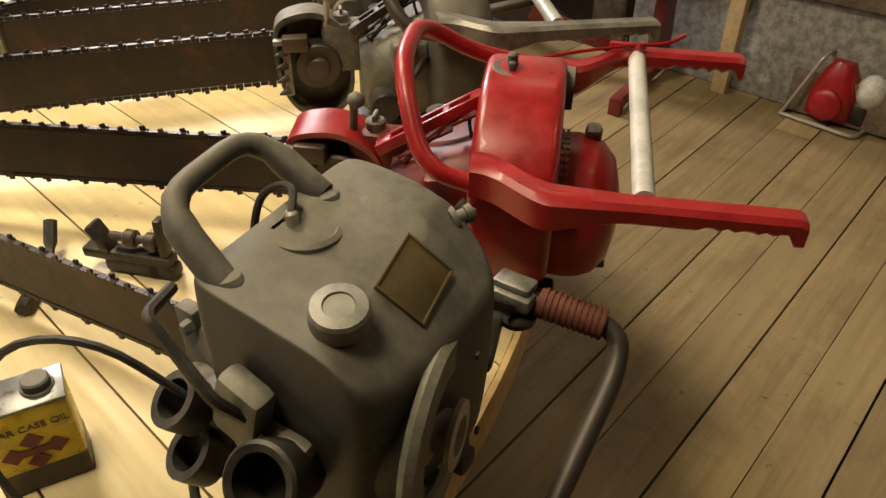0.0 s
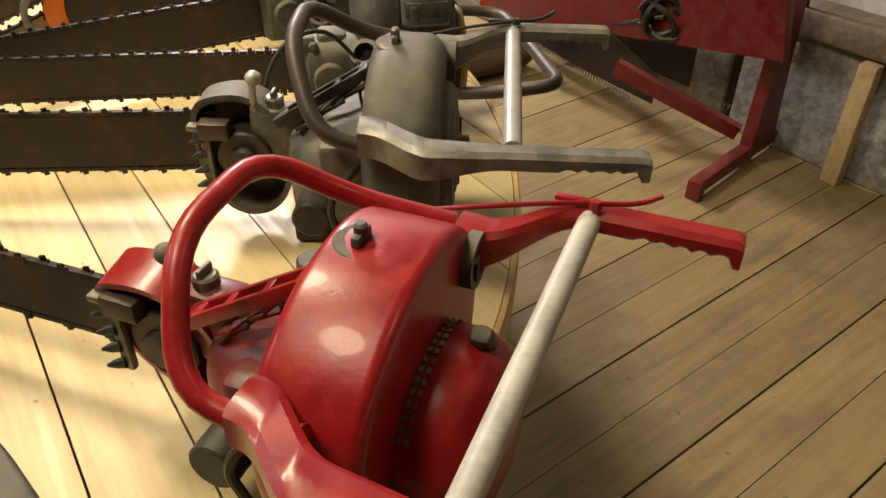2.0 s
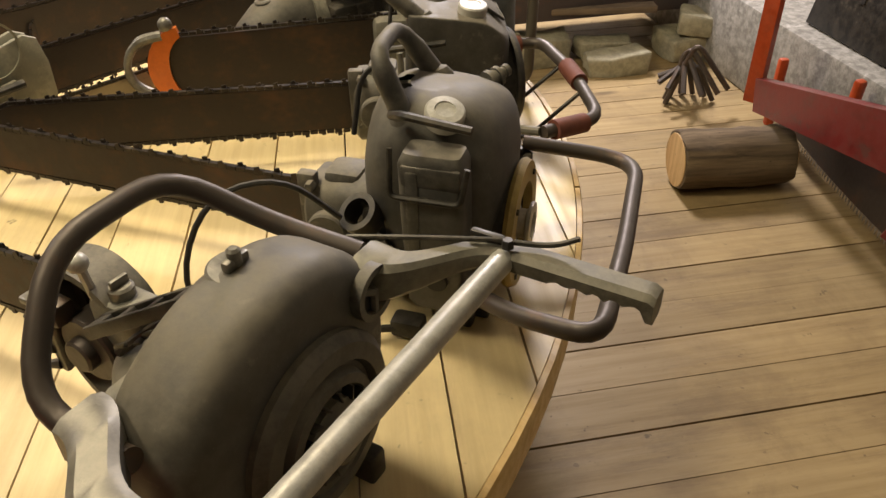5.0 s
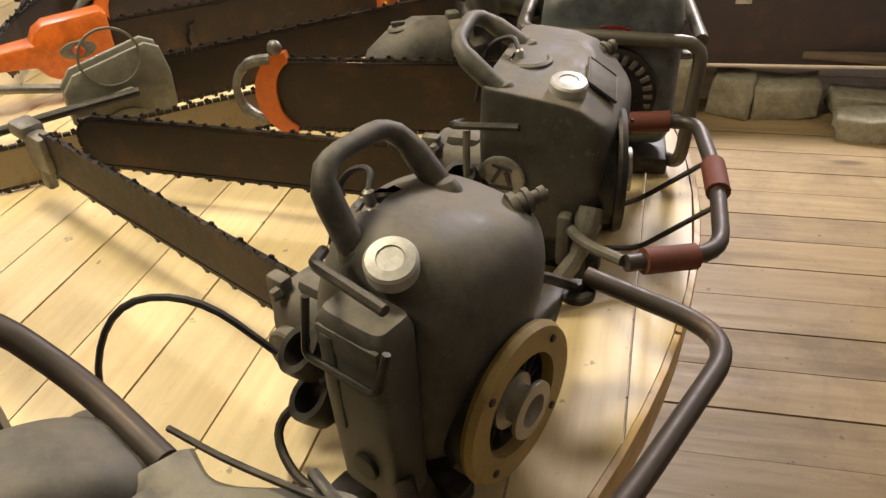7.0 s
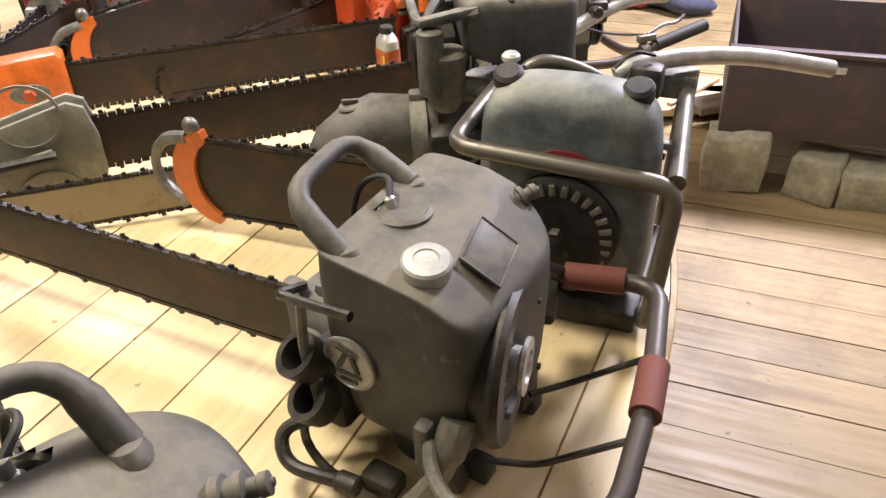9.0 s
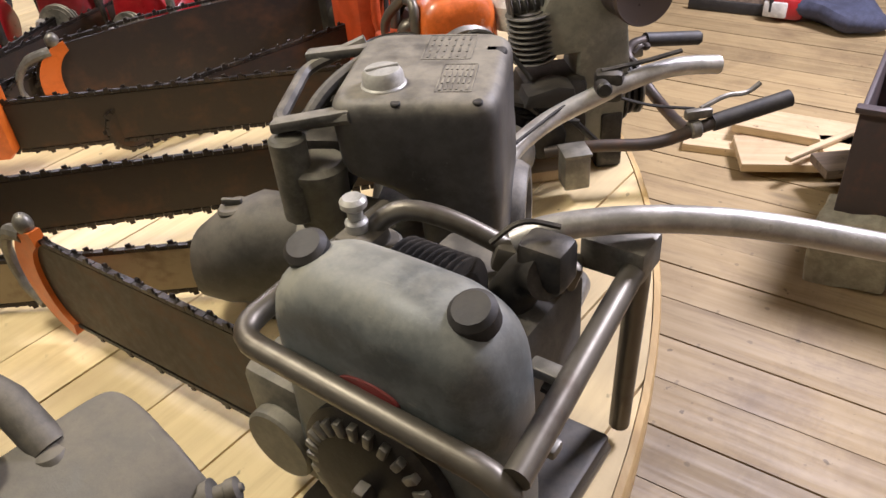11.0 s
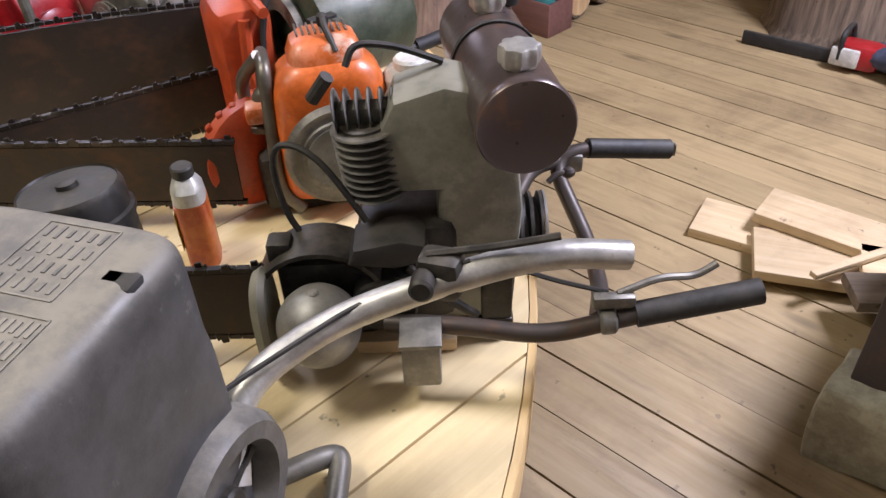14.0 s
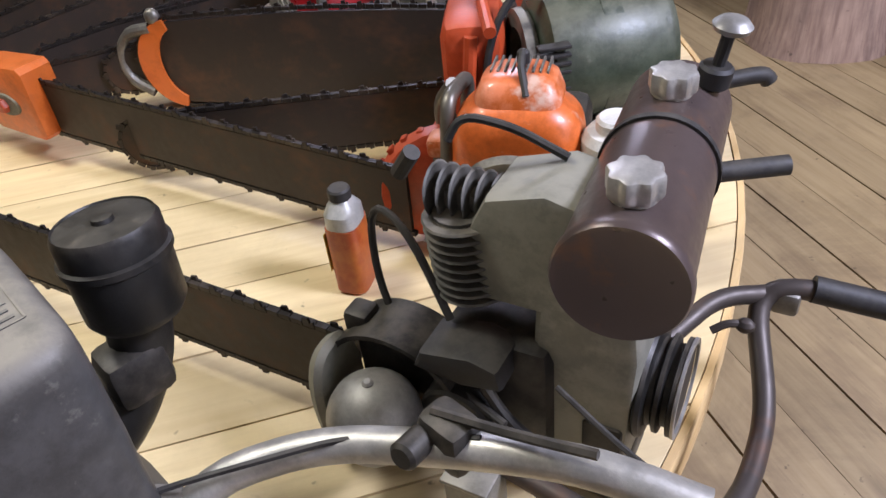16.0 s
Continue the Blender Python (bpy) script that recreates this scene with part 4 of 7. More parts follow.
    if tube_grips == "red":
        for a, b in (((0.062, 0.209, 0.143), (0.140, 0.228, 0.148)), ((0.226, 0.095, 0.147), (0.242, 0.020, 0.142)), ((0.228, -0.140, 0.131), (0.165, -0.186, 0.140))):
            part("rubber_grip", B().tube([a, b], 0.0185, 14), GRIP, s, "cracked red-brown rubber grip")
        part("stay_rod", B().tube([(0.09, 0.05, 0.07), (0.12, 0.10, 0.06), (0.222, 0.115, 0.145)], 0.0042, 8, 0.02), DARK, s)
        part("stay_rod", B().tube([(0.09, -0.06, 0.06), (0.14, -0.03, 0.05), (0.240, -0.015, 0.137)], 0.0042, 8, 0.02), DARK, s)
        part("near_clamp", B().tube([(0.04, -0.10, 0.12), (0.075, -0.155, 0.13), (0.14, -0.196, 0.142)], 0.0085, 10, 0.03).box((0.04, -0.108, 0.10), (0.022, 0.03, 0.09), 0.008), GREY, s, "forked pale handle bracket")
    elif tube_grips == "brown":
        b = B().tube([(0.085, 0.239, 0.149), (0.165, 0.254, 0.141)], 0.0175, 16)
        for k in range(11):
            q = 0.09 + 0.007 * k
            b.ring((q, 0.2395 + (q - 0.085) * 0.1875, 0.149 - (q - 0.085) * 0.1), (1, 0.19, -0.1), 0.0165, 0.0192, 0.0035, 16)
        part("rubber_grip", b, GRIP, s, "ribbed brown rubber grip")
        part("lever", B().box((0.055, 0.232, 0.168), (0.05, 0.03, 0.012), 0.005).box((0.05, 0.222, 0.155), (0.07, 0.026, 0.020), 0.006).tube([(0.04, 0.225, 0.165), (0.0, 0.20, 0.15), (-0.02, 0.16, 0.10)], 0.004, 8), ALUDARK, s, "clamp lever")
    part("foot", B().box((0.03, -0.04, 0.014), (0.11, 0.03, 0.028), 0.005).box((0.03, 0.09, 0.014), (0.11, 0.03, 0.028), 0.005).box((-0.10, 0.02, 0.03), (0.06, 0.08, 0.06), 0.008).box((0.05, -0.085, 0.05), (0.035, 0.03, 0.10), 0.008, Matrix.Rotation(0.35, 4, "X")), DARK, s, "dark support feet")
    bar_and_chain(s, *bar)
    if nose:
        m = s.matrix_world.inverted() @ pose(*bar[1], 0, 0, math.degrees(math.atan2(bar[1][1] - bar[0][1], bar[1][0] - bar[0][0])))
        n = B().box((0.01, 0, 0.0), (0.07, 0.035, 0.075), 0.010).box((0.035, 0, -0.05), (0.03, 0.02, 0.07), 0.006).box((0.05, 0, 0.035), (0.06, 0.045, 0.03), 0.010)
        bolt(n, (0.0, -0.018, 0.0), (0, -1, 0), 0.010, 0.01)
        part("nose_handle", n, ALUDARK, s, "cast nose bracket").matrix_local = m
    return s


egg_saw(0.200, 0.727, -28, "dusty grey egg-shaped power saw with a brown plate and ribbed grip", ((-0.01, 0.832, 0.69), (-0.62, 1.10, 0.655), 0.088), GREYLT, metal("brown_plate", (0.12, 0.085, 0.03), (0.07, 0.05, 0.03), 0.5, 0.2, 0.4, 30), "brown", True, ALUDARK, "exhaust", True, False, 1.06)
egg_saw(0.064, 2.068, 27, "dusty grey egg-shaped power saw with a yellow fan ring", ((-0.13, 1.985, 0.690), (-0.770, 1.675, 0.70), 0.084), metal("yellowed_ring", (0.40, 0.29, 0.09), (0.20, 0.14, 0.06), 0.5, 0.1, 0.35, 26), None, "plain", False, CAPWHITE, "box", True, True, 1.03)
egg_saw(-0.236, 2.425, 44, "dusty dark grey power saw with red-brown rubber grips", ((-0.36, 2.285, 0.69), (-0.815, 1.735, 0.69), 0.098), DARK, GREY, "red", True, CAPWHITE, "badge", False)


# ---- frame saw: blue-grey engine in a tubular cradle ----
def nose_bracket(owner, at, angle, paint=ORANGEPLAIN, z_tilt=0.0, flip=1):
    """Orange bow with a grey finger handle at a bar's nose."""
    m = owner.matrix_world.inverted() @ pose(*at, 0, z_tilt, angle)
    horn = B()
    pts = [(0.075 * math.cos(t) - 0.055, 0, 0.085 * math.sin(t)) for t in (radians(a) for a in range(-75, 80, 10))]
    n, verts, polys = len(pts), [], []
    for k, p in enumerate(pts):
        w = 0.011 + 0.012 * math.sin(math.pi * k / (n - 1))
        d = Vector((p[0] + 0.055, 0, p[2])).normalized()
        for y, o in ((-0.009, -w), (-0.009, w), (0.009, w), (0.009, -w)):
            verts.append((p[0] + d.x * o, y, p[2] + d.z * o))
    for k in range(n - 1):
        polys += [(4 * k + j, 4 * k + (j + 1) % 4, 4 * k + 4 + (j + 1) % 4, 4 * k + 4 + j) for j in range(4)]
    polys += [(3, 2, 1, 0), tuple(4 * (n - 1) + j for j in range(4))]
    horn.faces(verts, polys)
    part("nose_bow", horn, paint, owner, "orange nose bow").matrix_local = m
    part("nose_handle", B().tube([(0.0, 0, 0.075), (0.055, 0, 0.068), (0.090, 0, 0.02), (0.080, 0, -0.035), (0.035, 0, -0.062)], [0.012, 0.0095, 0.0085, 0.010, 0.012], 10, 0.045).ball((-0.012, 0, 0.098), 0.016, (1, 0.8, 1.1), 12), ALUDARK, owner, "worn grey finger handle").matrix_local = m
    part("nose_rivet", bolt(B(), (-0.065, -0.004, 0), (0, -1, 0), 0.009, 0.005), paint, owner).matrix_local = m


def sheet_engine(s, paint, c, w, top, face_y, depth, logo, logo_paint, disc, disc_paint, disc_r, disc_label):
    """A blower housing: domed sheet cover that faces -y, with a starter disc and an oval badge."""
    cx, z0 = c
    half = [(1.0, z0 + 0.02), (1.05, z0 + (top - z0) * 0.45), (1.03, top - 0.085), (0.93, top - 0.032), (0.62, top - 0.006), (0.25, top)]
    prof = closed_curve([(cx - w * k, z) for k, z in half] + [(cx + w * k, z) for k, z in reversed(half)] + [(cx + w * 0.5, z0), (cx - w * 0.5, z0)])
    part("blower_housing", B().prism(prof, face_y, face_y + depth, "y", 0.040), paint, s, "domed sheet-metal blower housing")
    part("starter_disc", disc, disc_paint, s, disc_label)


def frame_saw():
    s = saw(-0.45, 2.68, 54.7, "blue-grey framed chainsaw with a tubular cradle and a wide bar")
    disc = B().lathe([(0.086, 0), (0.086, 0.018), (0.074, 0.026), (0.06, 0.028), (0.02, 0.029)], (-0.013, -0.048, 0.168), (0, -1, 0.06), 40)
    sheet_engine(s, BLUEGREY, (-0.016, 0.05), 0.121, 0.374, -0.052, 0.100, 0, None, disc, DARK, 0.08, "dark toothed starter screen")
    teeth = B()
    for k in range(26):
        a = 2 * math.pi * k / 26
        teeth.box((-0.013 + 0.070 * math.cos(a), -0.071, 0.169 + 0.070 * math.sin(a)), (0.017, 0.010, 0.009), 0.002, Matrix.Rotation(-a, 4, "Y"))
    tagged(part("screen_teeth", teeth, ALUDARK, s, "pressed metal teeth"), kind="stuff")
    part("hub_bolt", bolt(B(), (-0.013, -0.076, 0.170), (0, -1, 0), 0.012, 0.014), DARK, s)
    for x, z, y in ((-0.106, 0.352, 0.0), (0.070, 0.352, 0.0)):
        part("rubber_plug", B().cyl((x, y, z), (0, -0.35, 1), 0.021, 0.026, 0.005, 20), BLACK, s, "black rubber plug")
    part("oval_badge", B().lathe([(0.034, 0), (0.033, 0.003), (0.01, 0.0035)], (-0.012, -0.0525, 0.278), (0, -1, 0.12), 28, (1, 0.36)), REDWORN, s, "red oval badge")
    part("badge_bars", B().box((-0.012, -0.0580, 0.2765), (0.058, 0.002, 0.007), 0.001), GREYLT, s, "pale badge lettering strip")
    fin = B()
    for k in range(10):
        fin.lathe([(0.046, -0.0013), (0.048, 0), (0.046, 0.0013)], (-0.055 + 0.0075 * k, 0.056, 0.304), (1, 0, 0), 28)
    tagged(part("finned_cylinder", fin.cyl((-0.056, 0.056, 0.304), (1, 0, 0), 0.036, 0.070), DARK, s, "dark cylinder fins"), kind="stuff")
    part("engine_block", B().box((-0.015, 0.14, 0.17), (0.17, 0.14, 0.20), 0.02), GREY, s, "cast engine block")
    part("primer_body", B().cyl((-0.115, 0.095, 0.24), (0, 0, 1), 0.026, 0.07).box((-0.125, 0.085, 0.312), (0.045, 0.045, 0.026), 0.008), GREY, s, "cast primer body")
    part("muffler", B().tube([(0.020, 0.115, 0.262), (0.045, 0.130, 0.310), (0.070, 0.118, 0.318)], 0.024, 16, 0.03), DARK, s, "dark bent exhaust elbow")
    part("primer_knob", B().cyl((-0.130, 0.085, 0.318), (0, 0, 1), 0.012, 0.02).cyl((-0.130, 0.085, 0.337), (0, 0, 1), 0.008, 0.014).lathe([(0.010, 0), (0.014, 0.004), (0.014, 0.010), (0.010, 0.014)], (-0.130, 0.085, 0.350), (0, 0, 1), 18), CAPWHITE, s, "white primer knob")
    part("fuel_line", B().tube([(-0.12, 0.10, 0.32), (-0.15, 0.06, 0.25), (-0.14, 0.03, 0.16)], 0.006, 8, 0.04), DARK, s)
    part("cradle", B().tube([(-0.168, 0.175, 0.285), (-0.172, -0.062, 0.280), (0.140, -0.066, 0.268), (0.128, -0.085, 0.045), (0.10, 0.0, 0.012), (0.10, 0.20, 0.012)], 0.0125, 12, 0.035), STEELTUBE, s, "bent steel cradle tube")
    part("cradle", B().tube([(0.137, -0.060, 0.270), (0.116, 0.228, 0.283), (0.106, 0.235, 0.02)], 0.0125, 12, 0.03), STEELTUBE, s, "bent steel cradle tube")
    part("cradle_tab", B().box((0.095, 0.225, 0.288), (0.07, 0.05, 0.04), 0.006), ALUDARK, s, "bolted cradle block")
    for y, z in ((0.06, 0.262), (0.02, 0.215)):
        part("cradle_tab", B().box((0.108, y, z), (0.05, 0.018, 0.012), 0.003), ALUDARK, s, "bolted cradle tab")
    for p in ((0.098, 0.056, 0.246), (0.098, 0.02, 0.20)):
        part("tab_bolt", bolt(B(), p, (1, 0, -0.2), 0.006, 0.012), BLACK, s)
    part("silver_handle", B().tube([(0.015, 0.150, 0.318), (0.045, 0.170, 0.334), (0.120, 0.230, 0.332), (0.205, 0.287, 0.318), (0.325, 0.357, 0.283)], 0.0140, 14, 0.06), ALU, s, "bent polished aluminium handle")
    part("handle_clamp", B().box((0.062, 0.13, 0.325), (0.05, 0.04, 0.05), 0.010).tube([(0.02, 0.10, 0.35), (0.04, 0.12, 0.372), (0.07, 0.14, 0.36)], 0.003, 6), DARK, s)
    part("side_bow", B().tube([(-0.132, 0.085, 0.300), (-0.105, 0.112, 0.345), (-0.055, 0.134, 0.336), (-0.003, 0.152, 0.308), (0.05, 0.178, 0.268)], 0.011, 12, 0.04).box((0.030, 0.168, 0.286), (0.09, 0.032, 0.032), 0.006, Matrix.Rotation(0.45, 4, "Z") @ Matrix.Rotation(0.3, 4, "Y")), STEELTUBE, s, "brown bow with a square sleeve")
    part("gear_head", B().box((-0.17, 0.0, 0.12), (0.10, 0.08, 0.15), 0.015).cyl((-0.16, -0.04, 0.12), (0, -1, 0), 0.045, 0.02), GREYLT, s, "cast gear head")
    part("base_plate", B().box((-0.02, 0.07, 0.02), (0.26, 0.26, 0.035), 0.006), DARK, s, "dark steel base")
    bar_and_chain(s, (-0.545, 2.545, 0.695), (-0.858, 2.088, 0.688), 0.150)
    nose_bracket(s, (-0.835, 2.118, 0.690), 235.5)
    return s


frame_saw()


# ---- box saw: grey magnesium tank with moulded panels ----
def box_saw():
    s = saw(-0.82, 2.66, 80, "grey box-tank chainsaw with white filler cap and round blower mouth")
    tank = B().loft(filled([(0.055, 0.080, 0.018, 0.040, 0.070), (0.075, 0.082, 0.014, 0.052, 0.088), (0.17, 0.084, 0.008, 0.052, 0.100), (0.262, 0.082, 0.004, 0.055, 0.105), (0.292, 0.064, 0.004, 0.073, 0.107), (0.310, 0.042, 0.004, 0.094, 0.108), (0.345, 0.039, 0.004, 0.097, 0.1085), (0.378, 0.038, 0.004, 0.098, 0.108), (0.392, 0.038, 0.004, 0.0955, 0.1055), (0.400, 0.038, 0.004, 0.088, 0.098), (0.402, 0.038, 0.004, 0.080, 0.090)], 3), 60, 7)
    part("tank", tank, MAGNES, s, "grey cast magnesium tank")
    part("filler_cap", B().lathe([(0.024, 0), (0.0265, 0.002), (0.0265, 0.005), (0.0245, 0.007), (0.0235, 0.018), (0.020, 0.023), (0.004, 0.0245)], (0.000, -0.052, 0.398), (0, 0, 1), 28).box((0.0, -0.052, 0.4225), (0.038, 0.004, 0.004), 0.001, Matrix.Rotation(0.5, 4, "Z")), CAPWHITE, s, "white slotted filler cap")
    # Near-flush black plugs: the shade of the screw holes as plain colour.
    for x, y in ((0.022, -0.094), (0.112, -0.090)):
        part("screw_hole", B().cyl((x, y, 0.3955), (0, -0.1, 1), 0.006, 0.005, 0.001, 12), BLACK, s)
    # Black block standing in for the shaded notch in the tank's edge.
    part("notch", B().box((0.116, 0.05, 0.392), (0.03, 0.022, 0.02), 0.006), BLACK, s)
    for cx, cy, w, l in ((0.082, -0.035, 0.040, 0.075), (0.060, 0.055, 0.060, 0.075)):
        f = B()
        for a, b in (((cx - w / 2, cy), (0.0015, l)), ((cx + w / 2, cy), (0.0015, l)), ((cx, cy - l / 2), (w, 0.0015)), ((cx, cy + l / 2), (w, 0.0015))):
            f.box((a[0], a[1], 0.4020), (b[0], b[1], 0.0014), 0)
        part("panel_frame", f, MAGNES, s, "raised moulded panel edge")
        t = B()
        for k in range(6):
            x = cx - w * 0.38 + w * 0.76 * k / 5
            for j in range(4):
                t.box((x, cy - l * 0.36 + l * 0.24 * j, 0.4020), (0.0028, l * random.uniform(0.11, 0.2), 0.0016), 0)
        tagged(part("moulded_lettering", t, MAGNES, s, "worn raised lettering"), kind="stuff")
    hous = B().loft([(0.03, 0.045, 0.02, 0.060, 0.075), (0.06, 0.05, 0.025, 0.08, 0.095), (0.15, 0.05, 0.028, 0.082, 0.098), (0.21, 0.04, 0.01, 0.085, 0.10)], 32, 3.5)
    part("fan_housing", hous, MAGNES, s, "grey fan housing")
    part("blower_mouth", B().lathe_open([(0.056, -0.03), (0.090, -0.03), (0.088, 0.014), (0.080, 0.026), (0.064, 0.026), (0.058, 0.016)], (0.128, 0.050, 0.145), (1, 0, 0), 40), MAGNES, s, "round blower mouth")
    # Black disc closes the mouth, its colour replacing the shade inside.
    part("mouth_hole", B().cyl((0.110, 0.050, 0.145), (1, 0, 0), 0.060, 0.02, 0.002, 32), BLACK, s)
    spk = B()
    for k in range(3):
        a = 2 * math.pi * k / 3 + 0.3
        spk.box((0.134, 0.05 + 0.03 * math.cos(a), 0.145 + 0.03 * math.sin(a)), (0.010, 0.062, 0.010), 0.003, Matrix.Rotation(a, 4, "X"))
    part("mouth_spokes", spk.cyl((0.128, 0.05, 0.145), (1, 0, 0), 0.020, 0.018), DARK, s, "dark spoked guard")
    part("oval_badge", B().lathe([(0.036, 0), (0.036, 0.003), (0.02, 0.004)], (0.131, -0.004, 0.272), (1, 0, 0.04), 28, (1, 0.8)), GREYLT, s, "worn oval badge")
    part("crossed_print", B().box((0.1362, -0.004, 0.272), (0.001, 0.042, 0.003), 0, Matrix.Rotation(0.5, 4, "X")).box((0.1362, -0.004, 0.272), (0.001, 0.042, 0.003), 0, Matrix.Rotation(-0.5, 4, "X")), BADGE, s)
    rail = B().tube([(-0.03, -0.098, 0.384), (-0.128, -0.082, 0.364), (-0.140, 0.075, 0.366), (-0.06, 0.100, 0.394)], 0.0085, 8, 0.025)
    rail.box((-0.078, -0.092, 0.378), (0.10, 0.022, 0.014), 0.004, Matrix.Rotation(-0.18, 4, "Y")).box((-0.09, 0.088, 0.384), (0.10, 0.022, 0.014), 0.004, Matrix.Rotation(-0.1, 4, "Y"))
    part("guard_rail", rail, MAGNES, s, "open grey guard rail")
    part("carburettor", B().box((-0.10, 0.0, 0.29), (0.08, 0.12, 0.09), 0.016).cyl((-0.11, 0.04, 0.31), (0, 0, 1), 0.018, 0.03), DARK, s, "dark carburettor under the rail")
    part("intake_pipe", B().tube([(-0.12, -0.03, 0.33), (-0.10, 0.01, 0.36), (-0.07, 0.06, 0.375), (-0.04, 0.09, 0.38)], 0.010, 10, 0.03), GREY, s)
    part("fuel_pipe", B().tube([(-0.15, -0.05, 0.34), (-0.11, -0.04, 0.35), (-0.10, 0.03, 0.345)], 0.004, 8), DARK, s)
    part("air_cleaner", B().lathe([(0.040, -0.09), (0.046, -0.08), (0.047, -0.03), (0.050, -0.028), (0.050, -0.022), (0.047, -0.02), (0.047, 0.0), (0.044, 0.006), (0.043, 0.004), (0.010, 0.006), (0.009, 0.010), (0.003, 0.011)], (-0.052, 0.190, 0.350), (-0.1, 0.05, 1), 32), DARK, s, "dark round air cleaner")
    part("cleaner_stem", B().tube([(-0.050, 0.186, 0.275), (-0.055, 0.175, 0.20), (-0.06, 0.12, 0.13), (-0.06, 0.05, 0.11)], 0.030, 16, 0.05).box((-0.045, 0.160, 0.205), (0.05, 0.06, 0.06), 0.012), DARK, s, "dark intake elbow under the air cleaner")
    part("settling_cup", B().lathe([(0.020, 0), (0.032, 0.02), (0.034, 0.085), (0.037, 0.09), (0.037, 0.10), (0.030, 0.106), (0.004, 0.107)], (-0.085, -0.085, 0.215), (0, 0, 1), 24).cyl((-0.11, -0.10, 0.25), (0, 0, 1), 0.022, 0.11), GREYLT, s, "upright grey filter cups")
    part("elbow_pipe", B().tube([(-0.08, -0.075, 0.25), (-0.03, -0.085, 0.245), (0.0, -0.085, 0.23)], 0.022, 14, 0.03), GREYLT, s, "cast elbow pipe")
    tank2 = B().loft([(-0.34, 0.0, 0.09, 0.02, 0.03), (-0.325, 0.0, 0.095, 0.045, 0.055), (-0.28, 0.0, 0.11, 0.062, 0.075), (-0.22, 0.0, 0.125, 0.068, 0.085), (-0.16, 0.0, 0.125, 0.06, 0.08), (-0.10, 0.0, 0.125, 0.06, 0.07)], 28, 2.3, "x")
    part("oil_tank", tank2, GREY, s, "rounded dusty oil tank")
    part("oil_cap", B().cyl((-0.255, 0.0, 0.185), (-0.15, 0, 1), 0.024, 0.012, 0.003).box((-0.257, 0.0, 0.202), (0.03, 0.007, 0.01), 0.002), GREY, s)
    part("clamp_collar", B().ring((-0.150, 0.0, 0.125), (1, 0, 0), 0.055, 0.078, 0.03, 28).box((-0.135, 0, 0.20), (0.03, 0.03, 0.03), 0.006), GREYLT, s, "bolted collar")
    part("lower_block", B().box((-0.06, -0.02, 0.10), (0.12, 0.15, 0.14), 0.018).box((-0.03, -0.08, 0.14), (0.05, 0.04, 0.06), 0.01).cyl((-0.03, -0.09, 0.10), (0, -1, 0), 0.03, 0.025), DARK, s, "dark crankcase")
    part("silver_handle", B().tube([(0.130, 0.075, 0.140), (0.106, 0.135, 0.192), (0.165, 0.225, 0.212), (0.285, 0.287, 0.248), (0.360, 0.327, 0.258), (0.433, 0.357, 0.246)], 0.0150, 14, 0.05), ALU, s, "long bent aluminium handle")
    part("handle_wire", B().tube([(0.10, 0.04, 0.235), (0.12, 0.12, 0.222), (0.19, 0.235, 0.23), (0.29, 0.29, 0.262)], 0.003, 6, 0.03), BLACK, s)
    part("handle_clamp", B().box((0.262, 0.285, 0.245), (0.045, 0.035, 0.05), 0.010).cyl((0.25, 0.27, 0.25), (0.2, -1, 0.2), 0.012, 0.03).tube([(0.25, 0.28, 0.27), (0.31, 0.30, 0.275), (0.37, 0.32, 0.285)], 0.004, 6), DARK, s, "dark clamp on the handle")
    part("low_handle", B().tube([(0.10, 0.11, 0.07), (0.150, 0.200, 0.030), (0.165, 0.205, 0.028), (0.185, 0.13, 0.022), (0.235, 0.075, 0.022), (0.215, -0.02, 0.045)], 0.0125, 12, 0.02), ALUDARK, s, "grey tube lying on the boards")
    part("foot", B().box((0.05, 0.02, 0.016), (0.12, 0.12, 0.032), 0.008).box((-0.20, 0, 0.02), (0.10, 0.05, 0.04), 0.008), DARK, s, "dark support feet")
    bar_and_chain(s, (-0.905, 2.42, 0.640), (-0.905, 1.47, 0.622), 0.082, BLADELT)
    return s


box_saw()


